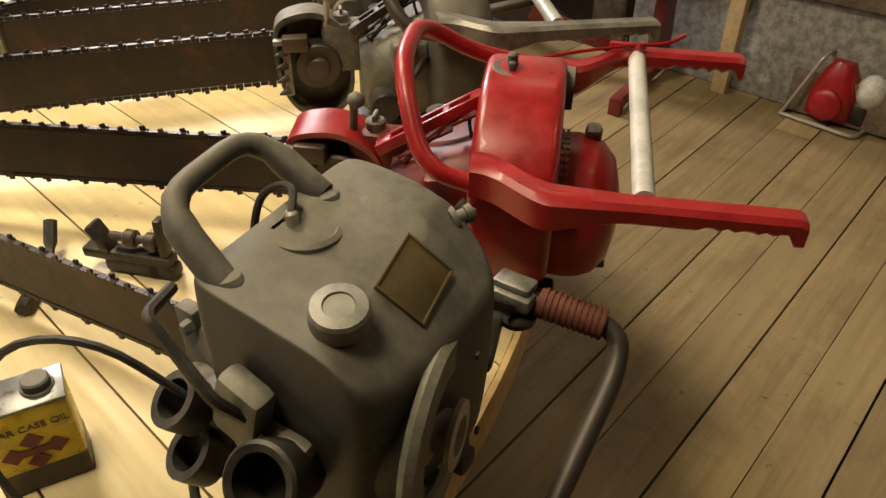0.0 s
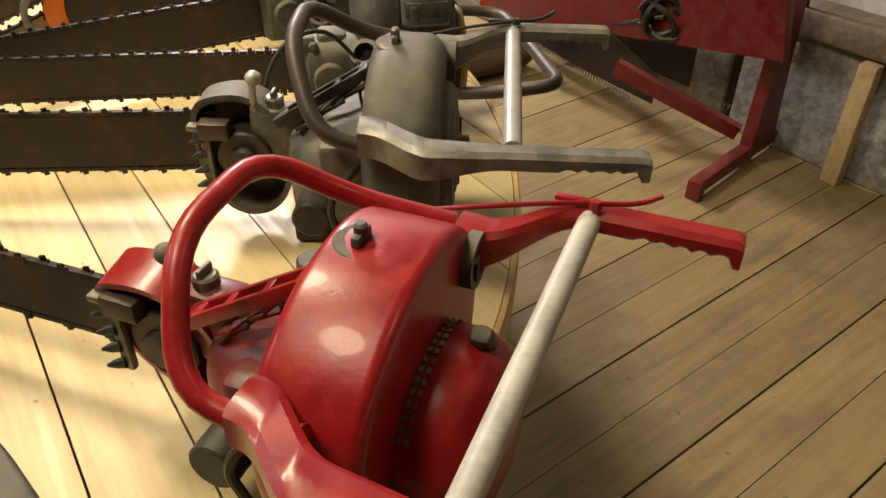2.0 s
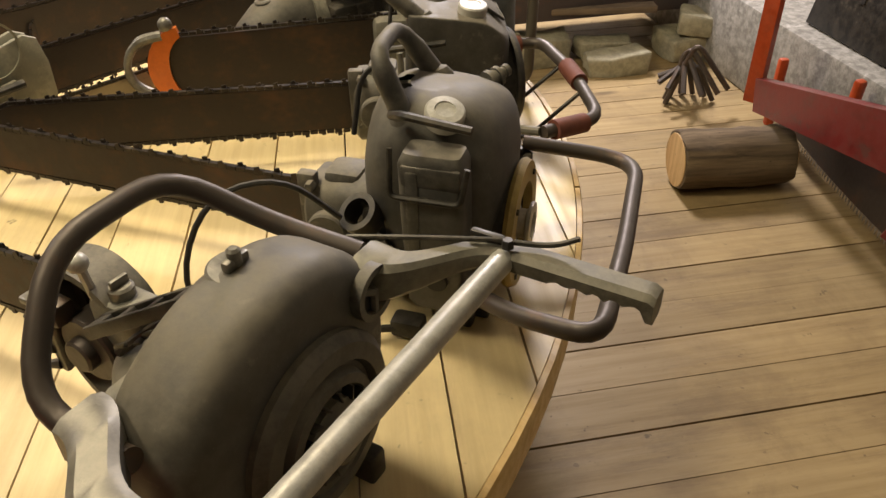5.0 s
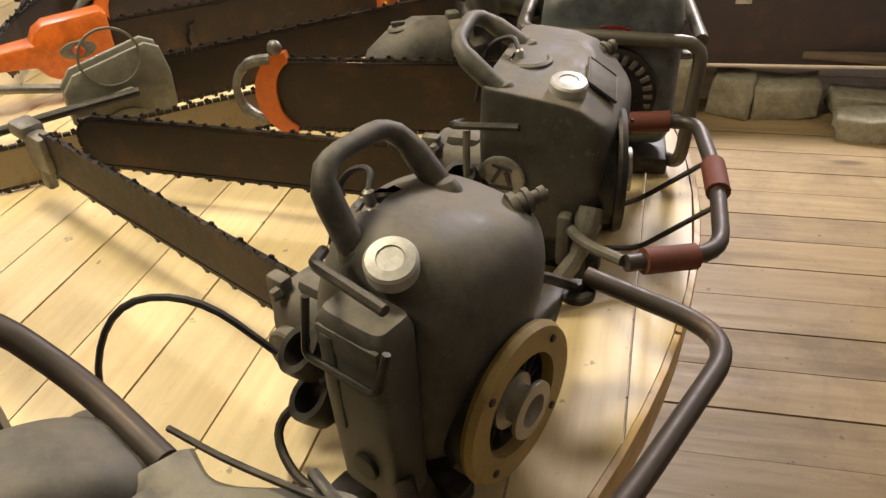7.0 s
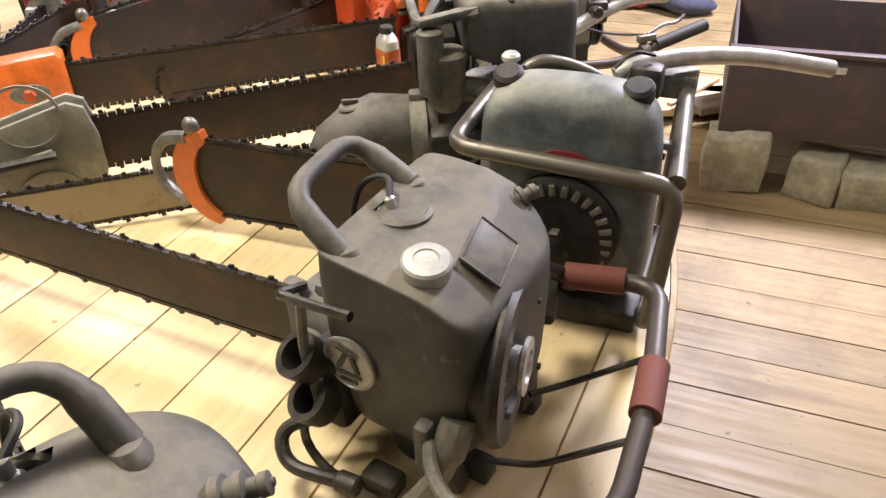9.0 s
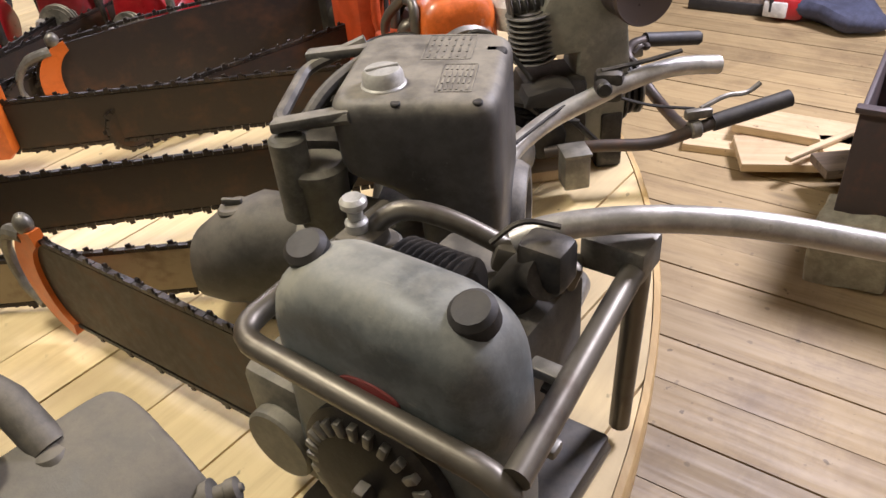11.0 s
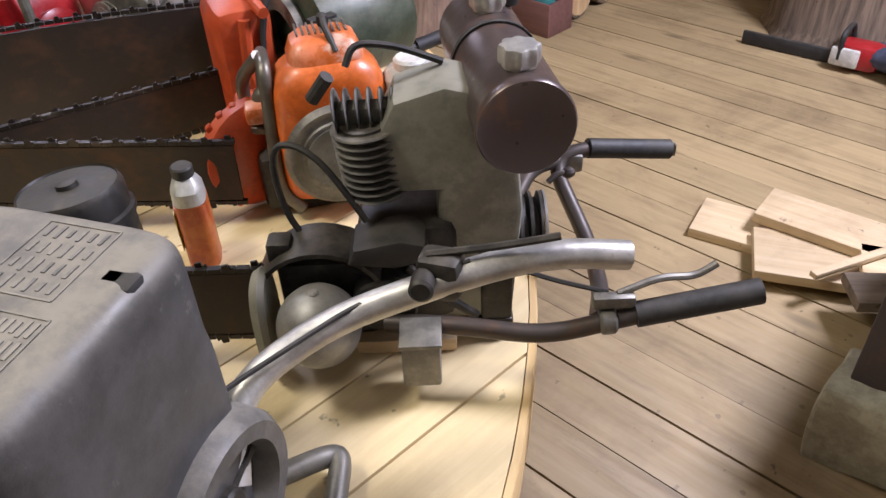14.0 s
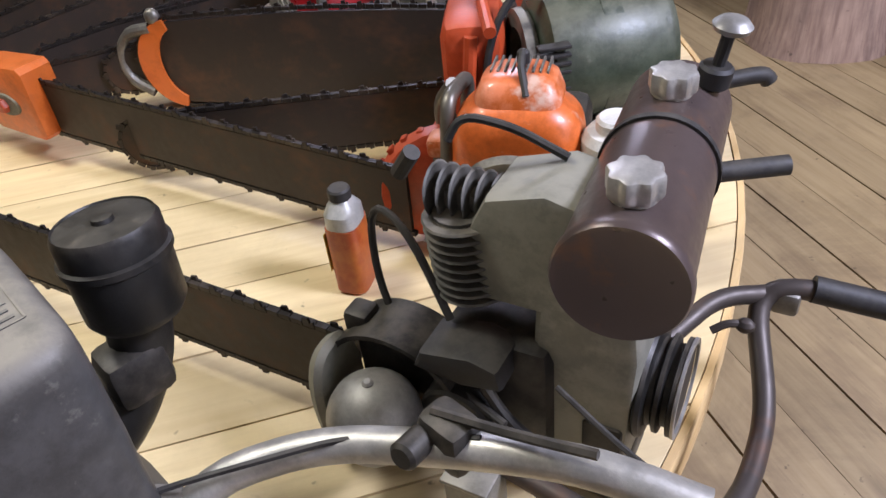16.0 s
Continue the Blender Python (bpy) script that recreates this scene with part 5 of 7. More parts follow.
# ---- tank saw: upright engine under a brown cylinder tank ----
def tank_saw():
    s = saw(-1.25, 2.93, 98, "olive engine chainsaw with a brown cylindrical tank and long grips")
    ax = Vector((-0.11, 0.99, -0.05)).normalized()
    c0 = Vector((0.101, -0.096, 0.342))
    part("fuel_tank", B().lathe([(0.004, 0.003), (0.046, 0.002), (0.0505, 0), (0.0525, 0.003), (0.0525, 0.012), (0.0505, 0.016), (0.0505, 0.17), (0.052, 0.175), (0.0505, 0.18), (0.0505, 0.30), (0.046, 0.306)], c0, ax, 40), TANKBROWN, s, "brown cylindrical fuel tank")
    part("tank_strap", B().ring(c0 + ax * 0.168, ax, 0.0510, 0.0535, 0.008, 36), BLACK, s, "dark strap round the tank")
    for d in (0.045, 0.225):
        p = c0 + ax * d + Vector((0, 0, 0.0475))
        knob = [(0.0205 + 0.0016 * math.cos(8 * t), t) for t in (2 * math.pi * k / 48 for k in range(48))]
        part("tank_cap", B().prism([(p.x + r * math.cos(t), p.y + r * math.sin(t)) for r, t in knob], p.z + 0.005, p.z + 0.026, "z", 0.004).cyl(p, (0, 0, 1), 0.018, 0.01), ALU, s, "fluted aluminium tank cap")
    p = c0 + ax * 0.27 + Vector((0.03, 0, 0.042))
    part("plunger", B().cyl(p, (0.15, 0, 1), 0.016, 0.022).tube([p, p + Vector((0.01, 0, 0.055))], 0.006, 10), BLACK, s, "dark plunger pump")
    part("plunger_knob", B().lathe([(0.006, 0), (0.016, 0.005), (0.018, 0.010), (0.013, 0.015), (0.004, 0.017)], p + Vector((0.01, 0, 0.05)), (0.15, 0, 1), 20), BALLGREY, s, "dull metal plunger knob")
    # sheet shroud: tall leg with a bent cowl towards the cylinder
    leg = [(0.000, 0.035), (0.098, 0.030), (0.108, 0.20), (0.098, 0.30), (0.060, 0.352), (0.020, 0.362), (-0.035, 0.345), (-0.052, 0.312), (-0.048, 0.235), (0.008, 0.232)]
    part("cowl", B().prism(leg, -0.038, 0.045, "y", 0.010), OLIVE, s, "olive sheet cowl")
    tagged(part("cylinder", cooling_fins(B(), (-0.060, -0.010, 0.222), (-0.1, 0, 1), 0.041, 0.090, 9, 0.72), GREY, s, "finned aluminium cylinder"), kind="stuff")
    head = B()
    for k in range(6):
        head.lathe([(0.026, -0.0014), (0.028, 0), (0.026, 0.0014)], (-0.100 + 0.013 * k, 0.0, 0.318), (1, 0, 0.12), 18)
    tagged(part("cylinder_head", head.box((-0.068, 0.0, 0.312), (0.070, 0.03, 0.036), 0.01), GREY, s, "cylinder head fins"), kind="stuff")
    part("spark_lead", B().tube([(-0.085, 0.0, 0.372), (-0.075, 0.01, 0.395), (-0.03, 0.02, 0.385), (0.02, 0.02, 0.365)], 0.004, 8, 0.02).tube([(-0.12, -0.03, 0.350), (-0.10, -0.035, 0.378)], 0.008, 10), BLACK, s, "black spark lead and cap")
    part("loose_cable", B().tube([(-0.075, -0.045, 0.20), (-0.130, -0.02, 0.285), (-0.185, 0.0, 0.285), (-0.175, -0.02, 0.19), (-0.12, -0.05, 0.14), (0.0, -0.09, 0.13)], 0.0042, 8, 0.06), BLACK, s, "loose black cable")
    part("air_box", B().prism([(-0.098, 0.168), (-0.045, 0.160), (-0.004, 0.170), (-0.008, 0.192), (-0.035, 0.200), (-0.090, 0.188)], -0.088, -0.03, "y", 0.006), BLACK, s, "black plastic air box")
    part("crankcase", B().box((-0.03, 0.0, 0.12), (0.12, 0.11, 0.15), 0.02).cyl((-0.06, -0.055, 0.10), (0, -1, 0), 0.04, 0.03).tube([(-0.03, -0.07, 0.15), (0.0, -0.08, 0.12), (0.05, -0.06, 0.06)], 0.006, 8), DARK, s, "dark crankcase")
    part("pulley", B().lathe([(0.058, 0), (0.060, 0.003), (0.058, 0.007), (0.045, 0.009), (0.044, 0.014), (0.050, 0.017), (0.050, 0.021), (0.042, 0.023), (0.042, 0.028), (0.050, 0.030), (0.050, 0.034), (0.02, 0.036)], (0.104, 0.02, 0.13), (1, 0, 0), 36), DARK, s, "black grooved rope pulley")
    part("pulley_ring", B().ring((0.139, 0.02, 0.13), (1, 0, 0), 0.045, 0.051, 0.003, 36), ALU, s, "bright pulley edge")
    part("rope_knot", B().tube([(0.15, 0.06, 0.175), (0.165, 0.068, 0.185), (0.185, 0.075, 0.178)], 0.004, 8).ball((0.178, 0.072, 0.181), 0.008, (1.2, 1, 1), 10), TUBE, s)
    # nose with silver ball and dark fender
    fend = []
    for a in range(-20, 200, 12):
        t = radians(a)
        fend.append((-0.135 + 0.083 * math.cos(t), 0.100 + 0.083 * math.sin(t)))
    n = len(fend)
    inner = [(-0.135 + (x + 0.135) * 0.93, 0.100 + (z - 0.100) * 0.93) for x, z in fend]
    verts = [(x, y, z) for y in (-0.082, -0.02) for x, z in fend] + [(x, y, z) for y in (-0.082, -0.02) for x, z in inner]
    polys = []
    for k in range(n - 1):
        polys += [(k, k + 1, n + k + 1, n + k), (2 * n + k, 3 * n + k, 3 * n + k + 1, 2 * n + k + 1), (k, 2 * n + k, 2 * n + k + 1, k + 1), (n + k, n + k + 1, 3 * n + k + 1, 3 * n + k)]
    polys += [(0, n, 3 * n, 2 * n), (n - 1, 3 * n - 1, 4 * n - 1, 2 * n - 1)]
    part("fender", B().faces(verts, polys), DARK, s, "dark fender over the clutch")
    part("clutch_ball", B().ball((-0.136, -0.114, 0.102), 0.050, (1, 1, 1.02), 28).cyl((-0.136, -0.114, 0.150), (0, 0, 1), 0.006, 0.006), BALLGREY, s, "dull silver clutch ball")
    part("nose_plate", B().loft([(-0.212, -0.085, 0.085, 0.036, 0.070), (-0.202, -0.085, 0.085, 0.041, 0.076), (-0.195, -0.085, 0.085, 0.036, 0.07)], 32, 2.6, "x"), OLIVE, s, "olive oval nose plate")
    part("gear_block", B().box((-0.13, -0.03, 0.09), (0.12, 0.06, 0.12), 0.012).box((-0.18, -0.05, 0.17), (0.03, 0.03, 0.03), 0.006), DARK, s)
    # grips and forks
    part("near_pipe", B().tube([(-0.06, -0.085, 0.075), (0.016, -0.106, 0.088), (0.13, -0.125, 0.082), (0.236, -0.121, 0.108), (0.37, -0.115, 0.130)], 0.0115, 12, 0.04), TUBE, s, "dark handle pipe")
    part("near_grip", B().tube([(0.232, -0.121, 0.107), (0.374, -0.115, 0.131)], 0.0155, 14), BLACK, s, "black rubber grip")
    part("brake_lever", B().cyl((0.19, -0.122, 0.10), (1, 0, 0.1), 0.017, 0.02).box((0.205, -0.118, 0.128), (0.05, 0.016, 0.018), 0.005).tube([(0.21, -0.115, 0.135), (0.26, -0.105, 0.150), (0.30, -0.10, 0.143), (0.325, -0.095, 0.158)], 0.0045, 8, 0.02), ALUDARK, s, "brake lever clamp")
    part("control_cable", B().tube([(0.20, -0.112, 0.135), (0.12, -0.085, 0.14), (0.04, -0.06, 0.17)], 0.003, 6, 0.05), BLACK, s)
    part("square_cup", B().box((-0.018, -0.125, 0.060), (0.046, 0.046, 0.066), 0.004).box((-0.018, -0.1255, 0.0945), (0.050, 0.050, 0.006), 0.002), ALUDARK, s, "square aluminium cup")
    part("far_pipe", B().tube([(0.190, -0.118, 0.096), (0.215, -0.02, 0.060), (0.215, 0.08, 0.060), (0.175, 0.180, 0.126), (0.21, 0.195, 0.142), (0.355, 0.224, 0.118)], 0.0115, 12, 0.04).tube([(0.185, 0.185, 0.130), (0.14, 0.15, 0.14), (0.10, 0.06, 0.13)], 0.0105, 12, 0.03), TUBE, s, "forked dark handle pipe")
    part("far_grip", B().tube([(0.228, 0.199, 0.140), (0.356, 0.224, 0.118)], 0.0150, 14), BLACK, s, "black rubber grip")
    part("grip_clip", B().tube([(0.352, 0.222, 0.130), (0.366, 0.226, 0.125), (0.366, 0.228, 0.105)], 0.003, 6, 0.01), ALUDARK, s)
    part("grip_collar", B().box((0.205, 0.193, 0.125), (0.03, 0.03, 0.03), 0.006), ALUDARK, s)
    part("leg_plate", B().box((0.075, 0.005, 0.018), (0.05, 0.10, 0.036), 0.006).box((0.078, -0.035, 0.06), (0.04, 0.014, 0.10), 0.004), DARK, s, "dark supporting leg")
    part("wood_rest", B().box((-0.04, -0.03, 0.012), (0.13, 0.07, 0.022), 0.003), NEWWOOD, s, "small wooden rest")
    bar_and_chain(s, (-1.158, 2.735, 0.672), (-1.020, 1.80, 0.690), 0.104)
    inv = s.matrix_world.inverted()
    part("slide_rod", B().tube([inv @ Vector(p) for p in ((-0.985, 1.86, 0.695), (-0.965, 1.70, 0.690), (-0.945, 1.46, 0.672))], 0.010, 10), DARK, s, "dark straight slide rod")
    part("side_tube", B().tube([inv @ Vector(p) for p in ((-1.07, 1.72, 0.700), (-1.12, 1.60, 0.705), (-1.20, 1.45, 0.690), (-1.30, 1.40, 0.640))], 0.0105, 10, 0.04), ALUDARK, s, "worn pale bent tube")
    # olive cast nose guard on the bar's end
    m = s.matrix_world.inverted() @ pose(-1.035, 1.850, 0.682, 0, 0, -83)
    guard = [(-0.070, -0.088), (-0.082, -0.04), (-0.084, 0.03), (-0.072, 0.088), (-0.045, 0.102), (0.03, 0.085), (0.11, 0.066), (0.135, 0.035), (0.136, -0.035), (0.11, -0.070), (0.03, -0.086), (-0.05, -0.094)]
    for y0, y1 in ((-0.034, -0.02), (0.012, 0.026)):
        part("nose_guard", B().prism(guard, y0, y1, "y", 0.006), OLIVE, s, "olive cast nose guard").matrix_local = m
    part("guard_ribs", B().ring((0.03, 0.025, 0.088), (0, 1, 0), 0.058, 0.063, 0.005, 32).ring((0.03, 0.025, -0.088), (0, 1, 0), 0.058, 0.063, 0.005, 32).box((0.065, 0.032, 0.0), (0.13, 0.012, 0.022), 0.005, Matrix.Rotation(0.15, 4, "Y")), OLIVE, s, "slide bar and ribs").matrix_local = m
    return s


tank_saw()


# ---- orange engine saw ----
def orange_saw():
    s = saw(-1.544, 2.735, 112, "orange engine chainsaw with a silver starter disc and chipped paint")
    disc = B().lathe([(0.082, 0), (0.084, 0.006), (0.076, 0.014), (0.066, 0.012), (0.060, 0.013), (0.058, 0.017), (0.05, 0.018), (0.005, 0.0185)], (-0.006, -0.068, 0.118), (0, -1, 0.03), 40)
    sheet_engine(s, ORANGE, (-0.006, 0.025), 0.086, 0.262, -0.070, 0.11, 0, None, disc, ALUDARK, 0.08, "silver-grey starter disc")
    part("starter_mesh", B().cyl((-0.006, -0.0855, 0.1185), (0, -1, 0.03), 0.052, 0.002, 0.0005, 32), GREYLT, s, "fine grey mesh disc")
    part("head_shroud", B().loft([(0.20, -0.004, -0.012, 0.058, 0.045), (0.262, -0.004, -0.010, 0.056, 0.042), (0.280, -0.004, -0.005, 0.048, 0.036), (0.287, -0.004, 0.0, 0.035, 0.028)], 28, 4), ORANGE, s, "chipped orange head shroud")
    part("lozenge_badge", B().lathe([(0.034, 0), (0.033, 0.003), (0.01, 0.004)], (-0.004, -0.062, 0.228), (0, -1, 0.3), 28, (1, 0.42)), BLACK, s, "black lozenge badge")
    part("badge_bar", B().box((-0.004, -0.0672, 0.229), (0.056, 0.002, 0.005), 0), ALU, s)
    fin = B()
    for k in range(9):
        fin.box((-0.040 + 0.009 * k, 0.010, 0.284), (0.003, 0.045, 0.012), 0.001)
    tagged(part("finned_cylinder", fin, ALUDARK, s, "cooling fins"), kind="stuff")
    part("spark_plug", B().cyl((0.0, 0.0, 0.292), (0, 0, 1), 0.008, 0.02).tube([(0.0, 0.0, 0.31), (0.0, -0.02, 0.30), (0.01, -0.045, 0.27)], 0.005, 8, 0.01), BLACK, s)
    part("gear_case", B().lathe([(0.078, 0), (0.088, 0.006), (0.088, 0.03), (0.078, 0.036), (0.03, 0.04)], (-0.140, 0.03, 0.098), (0.5, -1, 0), 28).box((-0.12, 0.05, 0.11), (0.06, 0.10, 0.12), 0.012), ORANGERED, s, "orange-red gear case")
    pads = B()
    for k in range(22):
        a = 2 * math.pi * k / 22
        pads.box((-0.140 + 0.087 * math.cos(a) * 0.9, 0.018 + 0.087 * math.cos(a) * 0.42, 0.095 + 0.087 * math.sin(a)), (0.010, 0.014, 0.010), 0.002, Matrix.Rotation(-a, 4, "Y"))
    tagged(part("rim_bolts", pads, ORANGERED, s, "bolt lugs"), kind="stuff")
    part("bent_tube", B().tube([(-0.075, -0.055, 0.02), (-0.105, -0.05, 0.06), (-0.095, -0.030, 0.258), (-0.095, 0.085, 0.235), (-0.11, 0.09, 0.08)], 0.0105, 12, 0.03), STEELTUBE, s, "bent steel tube")
    part("bent_tube", B().tube([(-0.12, 0.07, 0.05), (-0.135, 0.06, 0.20), (-0.10, 0.02, 0.252)], 0.0105, 12, 0.03), STEELTUBE, s, "bent steel tube")
    part("tube_clamp", B().box((-0.115, -0.005, 0.175), (0.04, 0.04, 0.03), 0.008), ORANGE, s, "orange clamp")
    part("intake", B().tube([(-0.075, 0.0, 0.19), (-0.105, 0.01, 0.20), (-0.11, 0.01, 0.16)], 0.016, 14, 0.03).cyl((-0.11, 0.01, 0.14), (0, 0, 1), 0.028, 0.014), STEELTUBE, s, "bent intake pipe")
    part("cup_tank", B().lathe([(0.040, 0), (0.044, 0.01), (0.044, 0.05), (0.036, 0.06), (0.026, 0.062), (0.026, 0.074), (0.022, 0.078)], (0.120, -0.035, 0.165), (0, 0, 1), 28), WHITE, s, "pale round filter with a white cap")
    part("engine_block", B().box((0.0, 0.06, 0.12), (0.16, 0.10, 0.18), 0.02).box((-0.08, 0.03, 0.06), (0.10, 0.14, 0.10), 0.015), DARK, s, "dark engine block")
    part("far_grip", B().tube([(0.10, 0.0, 0.09), (0.17, 0.02, 0.115), (0.235, 0.04, 0.12)], 0.009, 10).tube([(0.21, 0.033, 0.118), (0.345, 0.075, 0.118)], 0.0145, 14), BLACK, s, "black rubber grip")
    part("foot", B().box((0.0, 0.03, 0.013), (0.18, 0.12, 0.026), 0.005), DARK, s, "dark support foot")
    bar_and_chain(s, (-1.445, 2.600, 0.672), (-1.345, 1.80, 0.690), 0.105)
    m = s.matrix_world.inverted() @ pose(-1.335, 1.745, 0.70, 0, 0, -84)
    body = [(-0.092, -0.055), (-0.094, 0.068), (-0.084, 0.078), (0.045, 0.072), (0.072, 0.056), (0.085, 0.034), (0.205, 0.022), (0.214, 0.008), (0.21, -0.012), (0.09, -0.026), (0.07, -0.052), (0.05, -0.064), (-0.08, -0.066)]
    part("nose_housing", B().prism(body, -0.038, 0.03, "y", 0.010), ORANGEPLAIN, s, "bright orange nose housing").matrix_local = m
    part("nose_slot", B().lathe([(0.036, 0), (0.034, 0.004), (0.01, 0.005)], (-0.01, 0.030, 0.0), (0, 1, 0), 28, (1.15, 0.62)), GREYLT, s, "grey oval slot plate").matrix_local = m
    part("nose_nut", bolt(B(), (-0.01, 0.034, 0.0), (0, 1, 0), 0.014, 0.012), ORANGERED, s).matrix_local = m
    return s


orange_saw()


# ---- green engine saw and the others on the far half ----
def green_saw():
    s = saw(-1.80, 2.66, 122, "olive-green drum engine chainsaw with an orange chassis")
    part("engine_drum", B().lathe([(0.085, 0), (0.105, 0.012), (0.108, 0.06), (0.108, 0.19), (0.098, 0.205), (0.07, 0.21)], (-0.060, 0.0, 0.185), (1, 0.25, 0), 32, (1, 1.05)), GREEN, s, "olive-green engine drum")
    part("drum_strap", B().ring((0.03, 0.022, 0.185), (1, 0.25, 0), 0.106, 0.1115, 0.03, 32), GREEN, s)
    part("fan_ring", B().lathe_open([(0.050, 0), (0.078, 0), (0.080, 0.012), (0.074, 0.02), (0.052, 0.02)], (-0.082, -0.005, 0.185), (1, 0.25, 0), 36), ALUDARK, s, "grey fan ring")
    grille = B()
    for k in range(10):
        grille.box((-0.028, -0.096, 0.125 + 0.013 * k), (0.05, 0.020, 0.006), 0.002, Matrix.Rotation(0.25, 4, "Z"))
    tagged(part("louvres", grille, BLACK, s, "dark louvres"), kind="stuff")
    part("chassis", B().box((-0.15, 0.02, 0.14), (0.10, 0.16, 0.26), 0.03).box((-0.05, 0.03, 0.06), (0.12, 0.12, 0.09), 0.02).tube([(-0.15, -0.06, 0.25), (-0.16, -0.07, 0.15), (-0.10, -0.09, 0.04)], 0.011, 10, 0.03).tube([(-0.12, -0.08, 0.262), (-0.14, 0.05, 0.285), (-0.04, 0.14, 0.29)], 0.010, 10, 0.04), ORANGERED, s, "orange chassis")
    part("cable", B().tube([(-0.14, -0.08, 0.11), (-0.12, -0.06, 0.27), (-0.04, -0.02, 0.34), (0.10, 0.02, 0.31), (0.17, 0.04, 0.20)], 0.006, 8, 0.08), BLACK, s, "black control cable")
    part("grip", B().tube([(0.11, 0.06, 0.07), (0.22, 0.08, 0.075)], 0.010, 10).tube([(0.21, 0.079, 0.075), (0.34, 0.10, 0.085), (0.35, 0.10, 0.07)], 0.015, 12), BLACK, s, "black rubber grip")
    part("foot", B().box((0.03, 0.02, 0.04), (0.14, 0.16, 0.08), 0.010), DARK, s, "dark support foot")
    bar_and_chain(s, (-1.745, 2.53, 0.665), (-1.36, 2.02, 0.655), 0.10)
    return s


def bow_saw():
    s = saw(-2.02, 2.54, 132, "orange-red framed chainsaw with a wide dark bar")
    part("housing", B().loft([(0.02, 0.0, 0.0, 0.09, 0.09), (0.10, 0.0, 0.0, 0.10, 0.10), (0.22, 0.0, 0.0, 0.095, 0.09), (0.27, 0.0, 0.0, 0.07, 0.07)], 28, 3.5), ORANGERED, s, "orange engine housing")
    part("tubular_guard", B().tube([(0.10, -0.10, 0.02), (0.10, -0.11, 0.25), (-0.10, -0.11, 0.27), (-0.11, 0.10, 0.27), (0.10, 0.11, 0.25), (0.10, 0.10, 0.02)], 0.010, 10, 0.04), ORANGE, s, "orange tubular guard")
    part("gear_head", B().box((-0.14, 0.0, 0.10), (0.12, 0.09, 0.16), 0.015).cyl((-0.15, -0.04, 0.10), (0, -1, 0), 0.05, 0.03), DARK, s, "dark gear head")
    part("cap", B().cyl((0.02, -0.02, 0.265), (0, 0, 1), 0.025, 0.02), BLACK, s)
    bar_and_chain(s, (-1.90, 2.44, 0.682), (-1.57, 1.80, 0.676), 0.175, bow=0.16)
    nose_bracket(s, (-1.59, 1.84, 0.676), 297)
    return s


green_saw()
bow_saw()


def compact_saw(x, y, angle, paint, trim, label, bar_end, h=0.22, width=0.09):
    """A one-man saw with a moulded body, bow handle, pull starter and rear grip."""
    s = saw(x, y, angle, label)
    part("body", B().loft([(0.015, 0.0, 0.0, 0.085, 0.07), (0.05, 0.0, 0.0, 0.10, 0.085), (0.14, 0.0, 0.0, 0.098, 0.082), (h - 0.02, -0.01, 0.0, 0.085, 0.070), (h, -0.01, 0.0, 0.06, 0.05)], 28, 4), paint, s, "moulded engine cover")
    part("bow_handle", B().tube([(-0.05, -0.09, 0.05), (-0.06, -0.10, h + 0.04), (-0.05, 0.09, h + 0.05), (-0.03, 0.095, 0.06)], 0.011, 10, 0.04), trim, s, "tubular bow handle")
    part("rear_grip", B().tube([(0.08, 0.0, h - 0.05), (0.17, 0.0, h - 0.03), (0.23, 0.0, h * 0.4), (0.10, 0.0, 0.04)], 0.014, 10, 0.04), trim, s, "rear grip")
    part("starter", B().lathe([(0.06, 0), (0.062, 0.012), (0.05, 0.02), (0.01, 0.022)], (0.0, -0.082, 0.10), (0, -1, 0), 28), paint, s, "round starter cover")
    tagged(part("cylinder", cooling_fins(B(), (-0.06, 0.0, 0.10), (-1, 0, 0.15), 0.055, 0.07, 6, 0.8), ALUDARK, s, "finned cylinder"), kind="stuff")
    part("muffler", B().box((-0.11, 0.03, 0.08), (0.06, 0.06, 0.10), 0.014), ALU, s, "bright muffler")
    part("cap", B().cyl((0.03, -0.05, h - 0.02), (0, -0.3, 1), 0.018, 0.02), BLACK, s)
    bar_and_chain(s, tuple(s.matrix_world @ Vector((-0.08, 0.0, 0.085))), bar_end, width)
    return s


compact_saw(-1.97, 1.96, 158, RED, GREYLT, "red compact chainsaw with grey bow handle", (-1.40, 1.66, 0.66))
compact_saw(-2.07, 2.20, 148, ALUDARK, ALU, "worn pale metal chainsaw with bright pipes", (-1.52, 1.74, 0.66), 0.20)
compact_saw(-2.25, 1.88, 160, REDWORN, RED, "faded red chainsaw with a tubular handle", (-1.55, 1.58, 0.66), 0.24)
compact_saw(-2.09, 1.70, 172, REDWORN, DARK, "dull red chainsaw with dark grips", (-1.44, 1.58, 0.66), 0.24)
compact_saw(-1.85, 1.02, 196, YELLOW, ALUDARK, "yellow chainsaw with worn grips", (-1.40, 1.20, 0.66), 0.23)
compact_saw(-2.03, 1.42, 182, RED, BLACK, "red chainsaw with black grips", (-1.42, 1.42, 0.66), 0.24)
compact_saw(-1.95, 1.20, 190, WHITE, ALU, "chalky white chainsaw with bright pipes", (-1.42, 1.31, 0.66), 0.20)
compact_saw(-2.15, 0.50, 222, GREEN, DARK, "green chainsaw with dark grips", (-1.68, 1.00, 0.66), 0.24)

